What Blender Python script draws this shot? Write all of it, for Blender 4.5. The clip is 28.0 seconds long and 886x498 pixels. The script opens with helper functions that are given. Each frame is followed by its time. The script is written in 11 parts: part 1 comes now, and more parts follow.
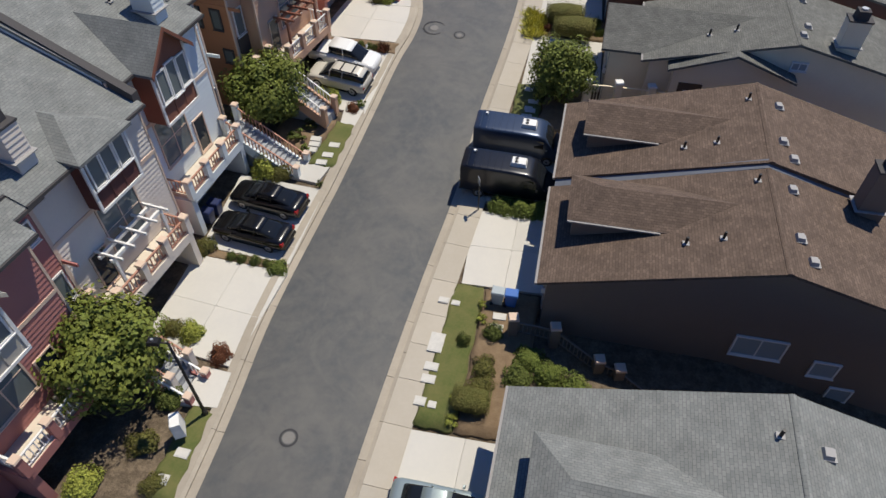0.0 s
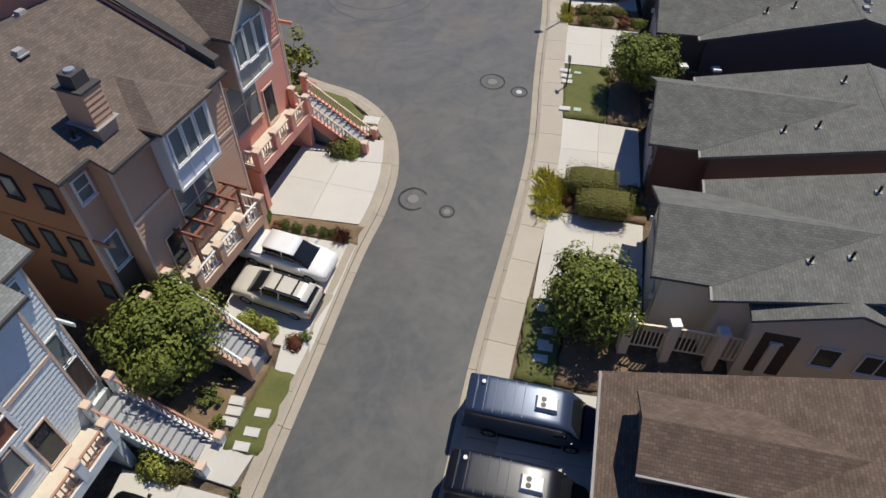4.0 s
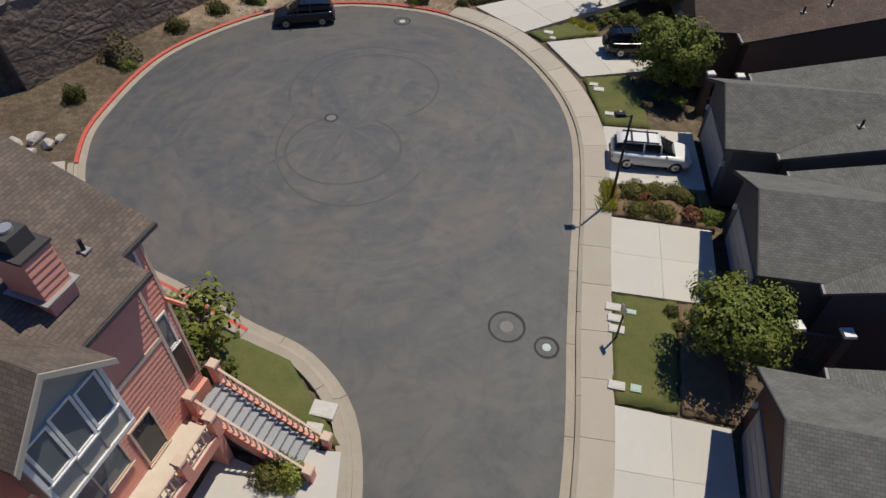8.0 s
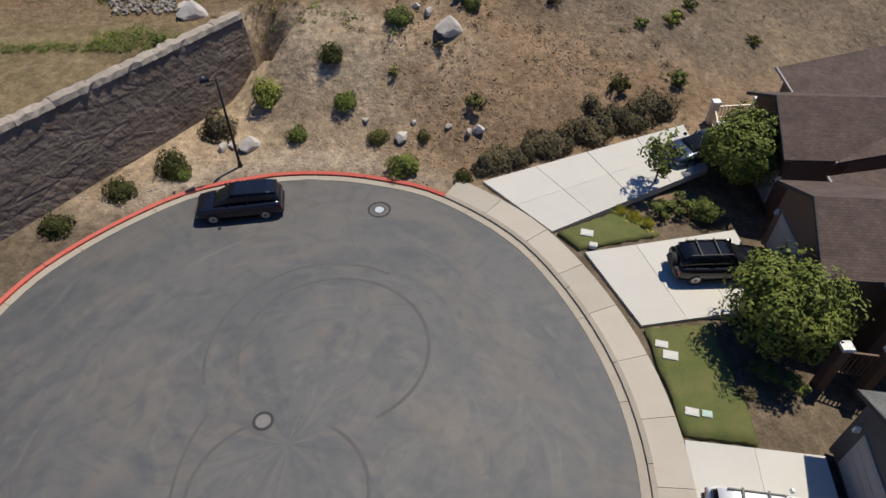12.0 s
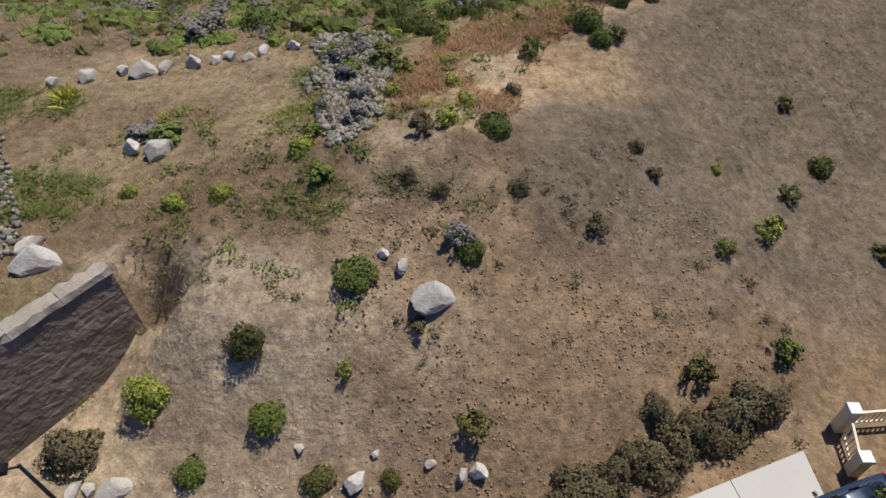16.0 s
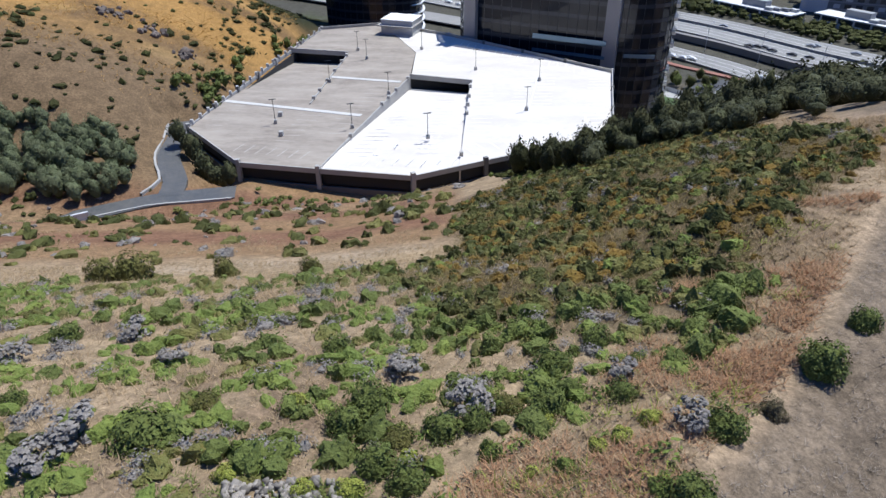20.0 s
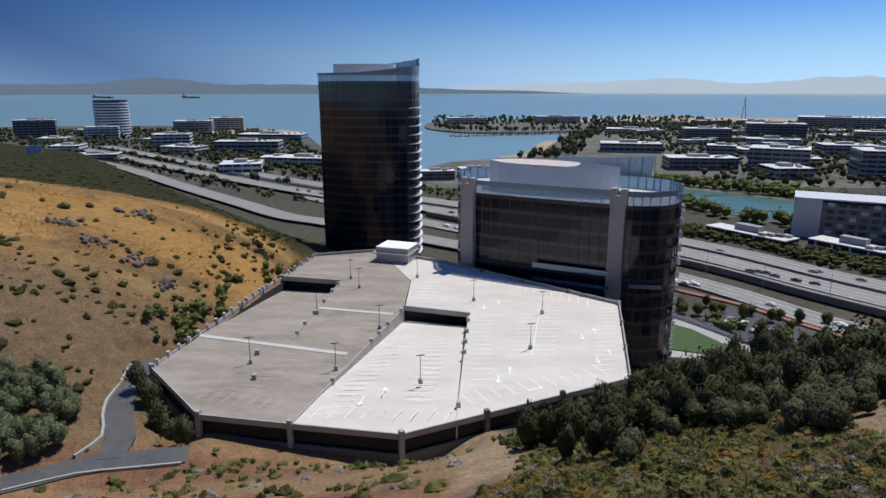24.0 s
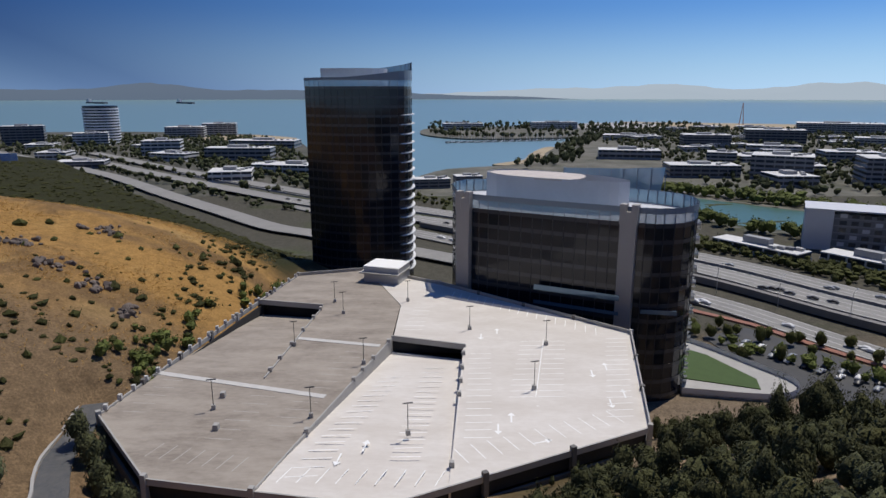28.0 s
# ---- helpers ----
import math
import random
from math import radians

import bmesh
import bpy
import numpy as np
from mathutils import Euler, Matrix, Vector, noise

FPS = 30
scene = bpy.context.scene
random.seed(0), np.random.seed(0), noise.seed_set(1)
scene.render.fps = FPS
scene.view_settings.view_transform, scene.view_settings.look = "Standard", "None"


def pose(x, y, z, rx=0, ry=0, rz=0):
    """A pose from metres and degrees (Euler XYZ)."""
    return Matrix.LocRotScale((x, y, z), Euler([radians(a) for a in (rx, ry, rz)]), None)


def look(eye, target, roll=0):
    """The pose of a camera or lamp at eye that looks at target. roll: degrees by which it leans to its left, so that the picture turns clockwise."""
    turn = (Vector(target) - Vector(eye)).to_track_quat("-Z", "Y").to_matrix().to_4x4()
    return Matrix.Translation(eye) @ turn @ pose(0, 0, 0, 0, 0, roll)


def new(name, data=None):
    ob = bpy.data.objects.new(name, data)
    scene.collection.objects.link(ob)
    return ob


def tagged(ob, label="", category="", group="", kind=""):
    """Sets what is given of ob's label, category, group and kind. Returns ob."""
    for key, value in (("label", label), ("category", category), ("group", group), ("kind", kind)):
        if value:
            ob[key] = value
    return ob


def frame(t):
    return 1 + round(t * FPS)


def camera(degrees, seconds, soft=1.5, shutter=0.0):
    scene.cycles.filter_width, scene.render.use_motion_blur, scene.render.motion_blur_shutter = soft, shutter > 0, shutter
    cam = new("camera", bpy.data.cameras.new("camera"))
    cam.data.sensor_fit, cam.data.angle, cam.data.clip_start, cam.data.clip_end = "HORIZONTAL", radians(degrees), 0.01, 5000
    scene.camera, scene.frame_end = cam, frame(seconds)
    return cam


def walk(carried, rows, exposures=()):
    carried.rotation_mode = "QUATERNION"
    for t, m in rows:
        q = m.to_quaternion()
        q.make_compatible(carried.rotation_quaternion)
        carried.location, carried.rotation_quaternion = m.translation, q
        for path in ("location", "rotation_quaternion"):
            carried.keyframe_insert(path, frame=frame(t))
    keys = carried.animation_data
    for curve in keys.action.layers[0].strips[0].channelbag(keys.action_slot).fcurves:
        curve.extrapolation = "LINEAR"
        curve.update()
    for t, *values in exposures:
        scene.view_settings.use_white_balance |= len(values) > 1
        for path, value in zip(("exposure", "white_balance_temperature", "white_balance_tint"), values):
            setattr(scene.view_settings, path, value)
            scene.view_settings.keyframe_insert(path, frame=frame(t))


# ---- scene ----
cam = camera(68.7, 28.0)
PATH = [
    (0, (-0.174, 0.564, 27.401), (-0.172, 1.937, 25.947), -0.1),
    (0.5, (-0.017, 2.834, 27.415), (-0.013, 4.208, 25.962), -0.0),
    (1, (0.128, 5.078, 27.457), (0.133, 6.45, 26.002), 0.0),
    (1.5, (0.288, 7.525, 27.485), (0.294, 8.896, 26.03), 0.1),
    (2, (0.439, 10.038, 27.52), (0.445, 11.41, 26.064), 0.1),
    (2.5, (0.565, 12.637, 27.556), (0.571, 14.008, 26.1), 0.0),
    (3, (0.698, 15.249, 27.639), (0.703, 16.617, 26.181), -0.0),
    (3.5, (0.847, 17.869, 27.681), (0.85, 19.238, 26.222), -0.1),
    (5.5, (1.319, 28.045, 27.379), (1.308, 29.426, 25.933), -0.3),
    (6, (1.39, 30.629, 27.335), (1.381, 32.012, 25.891), -0.2),
    (6.5, (1.392, 33.205, 27.311), (1.387, 34.59, 25.868), -0.1),
    (7, (1.368, 35.744, 27.273), (1.367, 37.132, 25.833), 0.0),
    (7.5, (1.357, 38.252, 27.262), (1.358, 39.644, 25.825), 0.1),
    (8, (1.418, 40.809, 27.303), (1.418, 42.203, 25.868), 0.1),
    (8.5, (1.397, 43.359, 27.4), (1.399, 44.753, 25.967), 0.2),
    (9, (1.36, 45.951, 27.474), (1.366, 47.346, 26.041), 0.2),
    (9.5, (1.403, 48.571, 27.55), (1.41, 49.966, 26.117), 0.3),
    (10, (1.531, 51.256, 27.586), (1.533, 52.651, 26.153), 0.1),
    (10.5, (1.571, 53.959, 27.573), (1.571, 55.354, 26.139), 0.1),
    (11, (1.548, 56.591, 27.56), (1.55, 57.987, 26.128), 0.2),
    (11.5, (1.543, 59.257, 27.556), (1.549, 60.654, 26.125), 0.2),
    (12, (1.629, 61.916, 27.577), (1.635, 63.313, 26.146), 0.1),
    (12.5, (1.777, 64.553, 27.626), (1.781, 65.95, 26.194), 0.1),
    (14.5, (2.424, 75.436, 27.986), (2.409, 76.816, 26.539), 0.2),
    (15, (2.583, 78.15, 28.021), (2.565, 79.529, 26.572), 0.1),
    (15.5, (2.674, 80.793, 28.07), (2.656, 82.17, 26.619), -0.0),
    (16, (2.729, 83.412, 28.091), (2.709, 84.789, 26.64), -0.1),
    (16.5, (2.701, 85.972, 28.063), (2.683, 87.361, 26.623), 0.0),
    (17, (2.666, 88.517, 28.007), (2.651, 89.939, 26.6), 0.0),
    (17.5, (2.674, 91.06, 27.933), (2.659, 92.519, 26.565), 0.1),
    (18, (2.669, 93.606, 27.914), (2.655, 95.103, 26.588), 0.1),
    (18.5, (2.636, 96.116, 27.937), (2.623, 97.664, 26.67), 0.0),
    (19, (2.605, 98.69, 27.973), (2.59, 100.287, 26.769), -0.1),
    (19.5, (2.671, 101.29, 27.976), (2.655, 102.935, 26.839), -0.3),
    (20, (2.751, 103.902, 27.991), (2.735, 105.593, 26.923), -0.4),
    (20.5, (2.761, 106.512, 27.96), (2.745, 108.249, 26.967), -0.3),
    (21, (2.804, 109.009, 27.997), (2.788, 110.787, 27.081), -0.2),
    (21.5, (2.879, 111.47, 28.061), (2.863, 113.286, 27.222), -0.1),
    (22, (2.962, 113.907, 28.098), (2.947, 115.758, 27.341), -0.1),
    (22.5, (3.034, 116.31, 28.101), (3.021, 118.191, 27.422), -0.2),
    (24.5, (3.547, 125.69, 28.125), (3.537, 127.635, 27.661), -0.0),
    (25, (3.681, 128.028, 28.123), (3.672, 129.974, 27.66), 0.0),
    (25.5, (3.794, 130.369, 28.121), (3.787, 132.314, 27.657), 0.0),
    (26, (3.875, 132.717, 28.116), (3.87, 134.663, 27.652), -0.0),
    (26.5, (3.946, 135.059, 28.112), (3.941, 137.004, 27.646), 0.0),
    (27, (4.027, 137.38, 28.107), (4.024, 139.324, 27.64), 0.0),
    (27.5, (4.124, 139.684, 28.103), (4.123, 141.628, 27.634), -0.0),
    (28, (4.224, 141.979, 28.101), (4.225, 143.923, 27.632), -0.0),
]
walk(cam, [(t, look(eye, aim, roll)) for t, eye, aim, roll in PATH], exposures=[(0, 0.17, 7200, 8), (3.5, 0.17, 7200, 8), (6, 0.02, 7300, 8), (8, -0.12, 7400, 8), (9.5, 0.0, 7400, 8), (11, 0.14, 7300, 8), (14, 0.12, 7200, 8), (16, 0.15, 7100, 7), (18, 0.4, 6700, 7), (20, 0.58, 6150, 7), (21.5, 0.38, 6150, 7), (23, 0.08, 6500, 8), (24.5, 0.03, 6700, 9), (28, -0.12, 6900, 10)])

# ---- world and sun ----
SUN_EL, SUN_DIR = 66.0, Vector((0.72, 0.69, 0)).normalized()
world = bpy.data.worlds.new("sky_world")
scene.world = world
world.use_nodes = True
wn = world.node_tree.nodes
sky = wn.new("ShaderNodeTexSky")
sky.sky_type, sky.sun_disc = "NISHITA", False
sky.sun_elevation, sky.sun_rotation = radians(SUN_EL), radians(46)
sky.altitude, sky.air_density, sky.dust_density, sky.ozone_density = 60, 0.8, 0.0, 4.0
# haze: the clear blue fades to a pale milky band towards the horizon all round
wl = world.node_tree.links
wc = wn.new("ShaderNodeTexCoord")
wz = wn.new("ShaderNodeSeparateXYZ")
wl.new(wc.outputs["Generated"], wz.inputs[0])
band = wn.new("ShaderNodeMapRange")
band.inputs[1].default_value, band.inputs[2].default_value, band.inputs[3].default_value, band.inputs[4].default_value = 0.0, 0.125, 1.0, 0.0
wl.new(wz.outputs[2], band.inputs[0])
soft_band = wn.new("ShaderNodeMath")
soft_band.operation, soft_band.inputs[1].default_value = "POWER", 1.6
wl.new(band.outputs[0], soft_band.inputs[0])
blue = wn.new("ShaderNodeMix")
blue.data_type, blue.blend_type = "RGBA", "MULTIPLY"
blue.inputs[0].default_value, blue.inputs[7].default_value = 1.0, (0.42, 0.74, 1.2, 1)
wl.new(sky.outputs[0], blue.inputs[6])
hazy = wn.new("ShaderNodeMix")
hazy.data_type = "RGBA"
hazy.inputs[7].default_value = (6.6, 10.2, 14.6, 1)
wl.new(soft_band.outputs[0], hazy.inputs[0])
wl.new(blue.outputs[2], hazy.inputs[6])
# the sky is brighter on the sun's side and deeper blue away from it
to_sun = wn.new("ShaderNodeVectorMath")
to_sun.operation = "DOT_PRODUCT"
to_sun.inputs[1].default_value = SUN_DIR * math.cos(radians(SUN_EL)) + Vector((0, 0, math.sin(radians(SUN_EL))))
wl.new(wc.outputs["Generated"], to_sun.inputs[0])
sunward = wn.new("ShaderNodeMapRange")
sunward.inputs[1].default_value, sunward.inputs[2].default_value = 0.15, 0.53
wl.new(to_sun.outputs["Value"], sunward.inputs[0])
away = wn.new("ShaderNodeMapRange")
away.inputs[1].default_value, away.inputs[2].default_value = 0.12, -0.3
wl.new(to_sun.outputs["Value"], away.inputs[0])
deep = wn.new("ShaderNodeMix")
deep.data_type = "RGBA"
deep.inputs[6].default_value, deep.inputs[7].default_value = (0.34, 0.4, 0.56, 1), (1.85, 1.82, 1.75, 1)
wl.new(sunward.outputs[0], deep.inputs[0])
behind_sky = wn.new("ShaderNodeMix")
behind_sky.data_type = "RGBA"
behind_sky.inputs[7].default_value = (1.2, 1.2, 1.2, 1)
wl.new(away.outputs[0], behind_sky.inputs[0])
wl.new(deep.outputs[2], behind_sky.inputs[6])
glow = wn.new("ShaderNodeVectorMath")
glow.operation = "MULTIPLY"
wl.new(hazy.outputs[2], glow.inputs[0])
wl.new(behind_sky.outputs[2], glow.inputs[1])
wl.new(glow.outputs[0], wn["Background"].inputs[0])
wn["Background"].inputs[1].default_value = 0.055
sun = new("sun", bpy.data.lights.new("sun", "SUN"))
sun.data.energy, sun.data.angle, sun.data.color = 3.75, radians(0.53), (1.0, 0.97, 0.925)
sun_way = SUN_DIR * math.cos(radians(SUN_EL)) + Vector((0, 0, math.sin(radians(SUN_EL))))
sun.matrix_world = look(sun_way * 200, (0, 0, 0))

# ---- materials ----


def material(name, colour, rough=0.8, metal=0.0, spots=0.0, scale=1.0, bump=0.0, bump_scale=20.0, second=None, island=0.0, spec=0.5, coords="Object", stretch=(1, 1, 1), rand=0.0, depth=0.02):
    """A surface with a broad and a fine variation of its colour, and relief. second: the colour of its stains; rand: how much pieces differ."""
    m = bpy.data.materials.new(name)
    m.use_nodes = True
    n, l = m.node_tree.nodes, m.node_tree.links
    p = n["Principled BSDF"]
    p.inputs["Roughness"].default_value, p.inputs["Metallic"].default_value = rough, metal
    p.inputs["Specular IOR Level"].default_value = spec
    tc = n.new("ShaderNodeTexCoord")
    mp = n.new("ShaderNodeMapping")
    mp.inputs["Scale"].default_value = stretch
    l.new(tc.outputs[coords], mp.inputs[0])
    col = n.new("ShaderNodeRGB")
    col.outputs[0].default_value = (*colour, 1)
    out = col.outputs[0]
    if spots:
        second = second or tuple(c * 0.6 for c in colour)
        for sc, amount in ((scale, 1.0), (scale * 9, 0.6)):
            tx = n.new("ShaderNodeTexNoise")
            tx.inputs["Scale"].default_value, tx.inputs["Detail"].default_value = sc, 6
            tx.inputs["Roughness"].default_value = 0.65
            l.new(mp.outputs[0], tx.inputs["Vector"])
            ramp = n.new("ShaderNodeMapRange")
            ramp.inputs[1].default_value, ramp.inputs[2].default_value = 0.38, 0.68
            ramp.inputs[4].default_value = spots * amount
            l.new(tx.outputs[0], ramp.inputs[0])
            mx = n.new("ShaderNodeMix")
            mx.data_type = "RGBA"
            l.new(ramp.outputs[0], mx.inputs[0])
            l.new(out, mx.inputs[6])
            mx.inputs[7].default_value = (*second, 1)
            out = mx.outputs[2]
    if island or rand:
        if rand:
            src = n.new("ShaderNodeObjectInfo").outputs["Random"]
        else:
            src = n.new("ShaderNodeNewGeometry").outputs["Random Per Island"]
        hs = n.new("ShaderNodeHueSaturation")
        mr = n.new("ShaderNodeMapRange")
        mr.inputs[3].default_value, mr.inputs[4].default_value = 1 - (island or rand), 1 + (island or rand)
        l.new(src, mr.inputs[0])
        l.new(mr.outputs[0], hs.inputs["Value"])
        l.new(out, hs.inputs["Color"])
        out = hs.outputs[0]
    l.new(out, p.inputs["Base Color"])
    if bump:
        bx = n.new("ShaderNodeTexNoise")
        bx.inputs["Scale"].default_value, bx.inputs["Detail"].default_value = bump_scale, 5
        l.new(mp.outputs[0], bx.inputs["Vector"])
        bp = n.new("ShaderNodeBump")
        bp.inputs["Strength"].default_value, bp.inputs["Distance"].default_value = bump, depth
        l.new(bx.outputs[0], bp.inputs["Height"])
        l.new(bp.outputs[0], p.inputs["Normal"])
    return m


def glass_dark(name, colour, rough=0.06):
    m = material(name, colour, rough=rough, spec=0.4)
    return m


ASPHALT = material("asphalt", (0.054, 0.060, 0.066), 0.6, spots=0.75, scale=0.22, second=(0.118, 0.112, 0.102), bump=0.5, bump_scale=60)


def swirled(m, centre):
    """Adds scuffed streaks to the asphalt: rings round the turning circle's middle, fading into streaks along the street."""
    n, l = m.node_tree.nodes, m.node_tree.links
    p = n["Principled BSDF"]
    old = p.inputs["Base Color"].links[0].from_socket
    tc = n.new("ShaderNodeTexCoord")
    sub = n.new("ShaderNodeVectorMath")
    sub.operation, sub.inputs[1].default_value = "SUBTRACT", (*centre, 0)
    l.new(tc.outputs["Object"], sub.inputs[0])
    sep = n.new("ShaderNodeSeparateXYZ")
    l.new(sub.outputs[0], sep.inputs[0])
    ang = n.new("ShaderNodeMath")
    ang.operation = "ARCTAN2"
    l.new(sep.outputs[1], ang.inputs[0])
    l.new(sep.outputs[0], ang.inputs[1])
    rad = n.new("ShaderNodeVectorMath")
    rad.operation = "LENGTH"
    l.new(sub.outputs[0], rad.inputs[0])
    turns = []
    for op in ("COSINE", "SINE"):
        tn = n.new("ShaderNodeMath")
        tn.operation = op
        l.new(ang.outputs[0], tn.inputs[0])
        turns.append(tn)
    com = n.new("ShaderNodeCombineXYZ")
    l.new(rad.outputs["Value"], com.inputs[0])
    l.new(turns[0].outputs[0], com.inputs[1])
    l.new(turns[1].outputs[0], com.inputs[2])
    fade = n.new("ShaderNodeMapRange")
    fade.inputs[1].default_value, fade.inputs[2].default_value, fade.inputs[3].default_value, fade.inputs[4].default_value = 12, 24, 1.0, 0.12
    l.new(rad.outputs["Value"], fade.inputs[0])
    # paler asphalt in the circle, with some of its sheen put into the colour
    worn = n.new("ShaderNodeMix")
    worn.data_type, worn.inputs[7].default_value = "RGBA", (0.140, 0.137, 0.133, 1)
    half = n.new("ShaderNodeMath")
    half.operation, half.inputs[1].default_value = "MULTIPLY", 0.35
    l.new(fade.outputs[0], half.inputs[0])
    l.new(half.outputs[0], worn.inputs[0])
    l.new(old, worn.inputs[6])
    prev = worn.outputs[2]
    for scale_r, scale_a, low, high, c, amount in ((0.4, 1.9, 0.46, 0.68, (0.165, 0.138, 0.112), 0.5), (0.55, 2.8, 0.48, 0.7, (0.055, 0.062, 0.074), 0.55), (1.1, 3.2, 0.55, 0.72, (0.19, 0.175, 0.155), 0.32)):
        mp = n.new("ShaderNodeMapping")
        mp.inputs["Scale"].default_value = (scale_r, scale_a, scale_a)
        l.new(com.outputs[0], mp.inputs[0])
        tx = n.new("ShaderNodeTexNoise")
        tx.inputs["Scale"].default_value, tx.inputs["Detail"].default_value, tx.inputs["Distortion"].default_value = 0.8, 6, 1.6
        l.new(mp.outputs[0], tx.inputs["Vector"])
        mr = n.new("ShaderNodeMapRange")
        mr.inputs[1].default_value, mr.inputs[2].default_value, mr.inputs[4].default_value = low, high, amount
        l.new(tx.outputs[0], mr.inputs[0])
        dim = n.new("ShaderNodeMath")
        dim.operation = "MULTIPLY"
        l.new(mr.outputs[0], dim.inputs[0])
        l.new(fade.outputs[0], dim.inputs[1])
        mx = n.new("ShaderNodeMix")
        mx.data_type = "RGBA"
        l.new(dim.outputs[0], mx.inputs[0])
        l.new(prev, mx.inputs[6])
        mx.inputs[7].default_value = (*c, 1)
        prev = mx.outputs[2]
    # long curling scuffs that lie all over the street
    for sc, bend, low, high, c, amount in ((0.16, 5.0, 0.5, 0.62, (0.145, 0.138, 0.125), 0.24), (0.23, 6.0, 0.53, 0.66, (0.05, 0.053, 0.058), 0.26)):
        tx = n.new("ShaderNodeTexNoise")
        tx.inputs["Scale"].default_value, tx.inputs["Detail"].default_value, tx.inputs["Distortion"].default_value = sc, 6, bend
        l.new(tc.outputs["Object"], tx.inputs["Vector"])
        mr = n.new("ShaderNodeMapRange")
        mr.inputs[1].default_value, mr.inputs[2].default_value, mr.inputs[4].default_value = low, high, amount
        l.new(tx.outputs[0], mr.inputs[0])
        mx = n.new("ShaderNodeMix")
        mx.data_type = "RGBA"
        l.new(mr.outputs[0], mx.inputs[0])
        l.new(prev, mx.inputs[6])
        mx.inputs[7].default_value = (*c, 1)
        prev = mx.outputs[2]
    l.new(prev, p.inputs["Base Color"])


swirled(ASPHALT, (-4.5, 74.5))
CONCRETE = material("driveway_concrete", (0.57, 0.545, 0.49), 0.85, spots=0.3, scale=0.5, second=(0.47, 0.455, 0.43), bump=0.15, bump_scale=30, rand=0.05)
WALKWAY = material("sidewalk_concrete", (0.45, 0.405, 0.335), 0.88, spots=0.3, scale=0.6, second=(0.37, 0.32, 0.25), bump=0.15, bump_scale=30, rand=0.08)
CURB = material("curb_concrete", (0.40, 0.35, 0.28), 0.88, spots=0.3, scale=0.8, bump=0.2, rand=0.05)
RED_CURB = material("red_curb_paint", (0.56, 0.07, 0.045), 0.6, spots=0.35, scale=1.5, second=(0.4, 0.16, 0.11))
LAWN = material("lawn", (0.082, 0.108, 0.025), 0.95, spots=0.85, scale=0.9, second=(0.155, 0.145, 0.05), bump=1.0, bump_scale=40)
MULCH = material("mulch", (0.16, 0.105, 0.06), 0.95, spots=0.5, scale=2, second=(0.28, 0.2, 0.12), bump=1.0, bump_scale=14)
IRON = material("cast_iron", (0.2, 0.195, 0.185), 0.75, metal=0.1, spots=0.4, scale=6, second=(0.17, 0.15, 0.12))
TAR = material("fresh_asphalt_patch", (0.045, 0.045, 0.048), 0.9, spots=0.3, scale=3)
TYRE_MARK = material("tyre_mark", (0.088, 0.086, 0.084), 0.9, spots=0.6, scale=0.6, second=(0.125, 0.12, 0.114))
WHITE = material("white_trim_paint", (0.78, 0.77, 0.74), 0.5, spots=0.1, scale=2)
BLACK_METAL = material("black_metal", (0.012, 0.012, 0.014), 0.45, metal=0.2)
GUTTER_GREY = material("gutter_paint", (0.3, 0.285, 0.27), 0.7, spots=0.2, scale=3)
FLASHING = material("roof_flashing", (0.36, 0.35, 0.34), 0.7, spots=0.3, scale=5)
GALV = material("galvanised_metal", (0.52, 0.53, 0.54), 0.45, metal=0.6, spots=0.3, scale=3)
PANE_PALE = glass_dark("pane_over_pale_blind", (0.3, 0.35, 0.38))
PANE = glass_dark("window_glass", (0.02, 0.028, 0.038))
PANE_MID = glass_dark("pane_over_half_blind", (0.15, 0.175, 0.175))
RUBBER = material("tyre_rubber", (0.015, 0.015, 0.016), 0.8)
ALLOY = material("alloy_wheel", (0.4, 0.4, 0.41), 0.35, metal=0.8)
CAR_GLASS = glass_dark("car_glass", (0.012, 0.014, 0.017), 0.04)
TAIL_RED = material("tail_light_red", (0.35, 0.012, 0.012), 0.25)
LAMP_CLEAR = material("lamp_lens", (0.7, 0.7, 0.7), 0.15)
LEAF = material("tree_leaf", (0.115, 0.146, 0.027), 0.7, spots=0.5, scale=2, second=(0.21, 0.22, 0.044), island=0.3, spec=0.25)
LEAF_DARK = material("dark_shrub_leaf", (0.1, 0.125, 0.03), 0.85, spots=0.5, scale=0.7, second=(0.14, 0.155, 0.04), island=0.25, spec=0.25, bump=1.0, bump_scale=7, depth=0.14)
LEAF_THICKET = material("thicket_leaf", (0.06, 0.068, 0.02), 0.85, spots=0.5, scale=0.5, second=(0.095, 0.092, 0.03), island=0.25, spec=0.15, bump=1.0, bump_scale=7, depth=0.14)
LEAF_HILL = material("far_slope_leaf", (0.042, 0.046, 0.016), 0.9, spots=0.5, scale=0.1, second=(0.062, 0.055, 0.023), island=0.2, spec=0.1, bump=1.0, bump_scale=3, depth=0.3)
LEAF_YELLOW = material("yellow_green_leaf", (0.31, 0.32, 0.06), 0.8, spots=0.5, scale=2, second=(0.2, 0.25, 0.05), island=0.4, spec=0.25, bump=1.0, bump_scale=7, depth=0.14)
LEAF_GOLD = material("golden_blade_leaf", (0.62, 0.56, 0.13), 0.7, spots=0.4, scale=2, second=(0.42, 0.44, 0.09), island=0.3, spec=0.2)
LEAF_HEDGE = material("hedge_leaf", (0.125, 0.13, 0.036), 0.75, spots=0.6, scale=1.5, second=(0.16, 0.13, 0.04), island=0.22, spec=0.2, bump=1.0, bump_scale=7, depth=0.14)
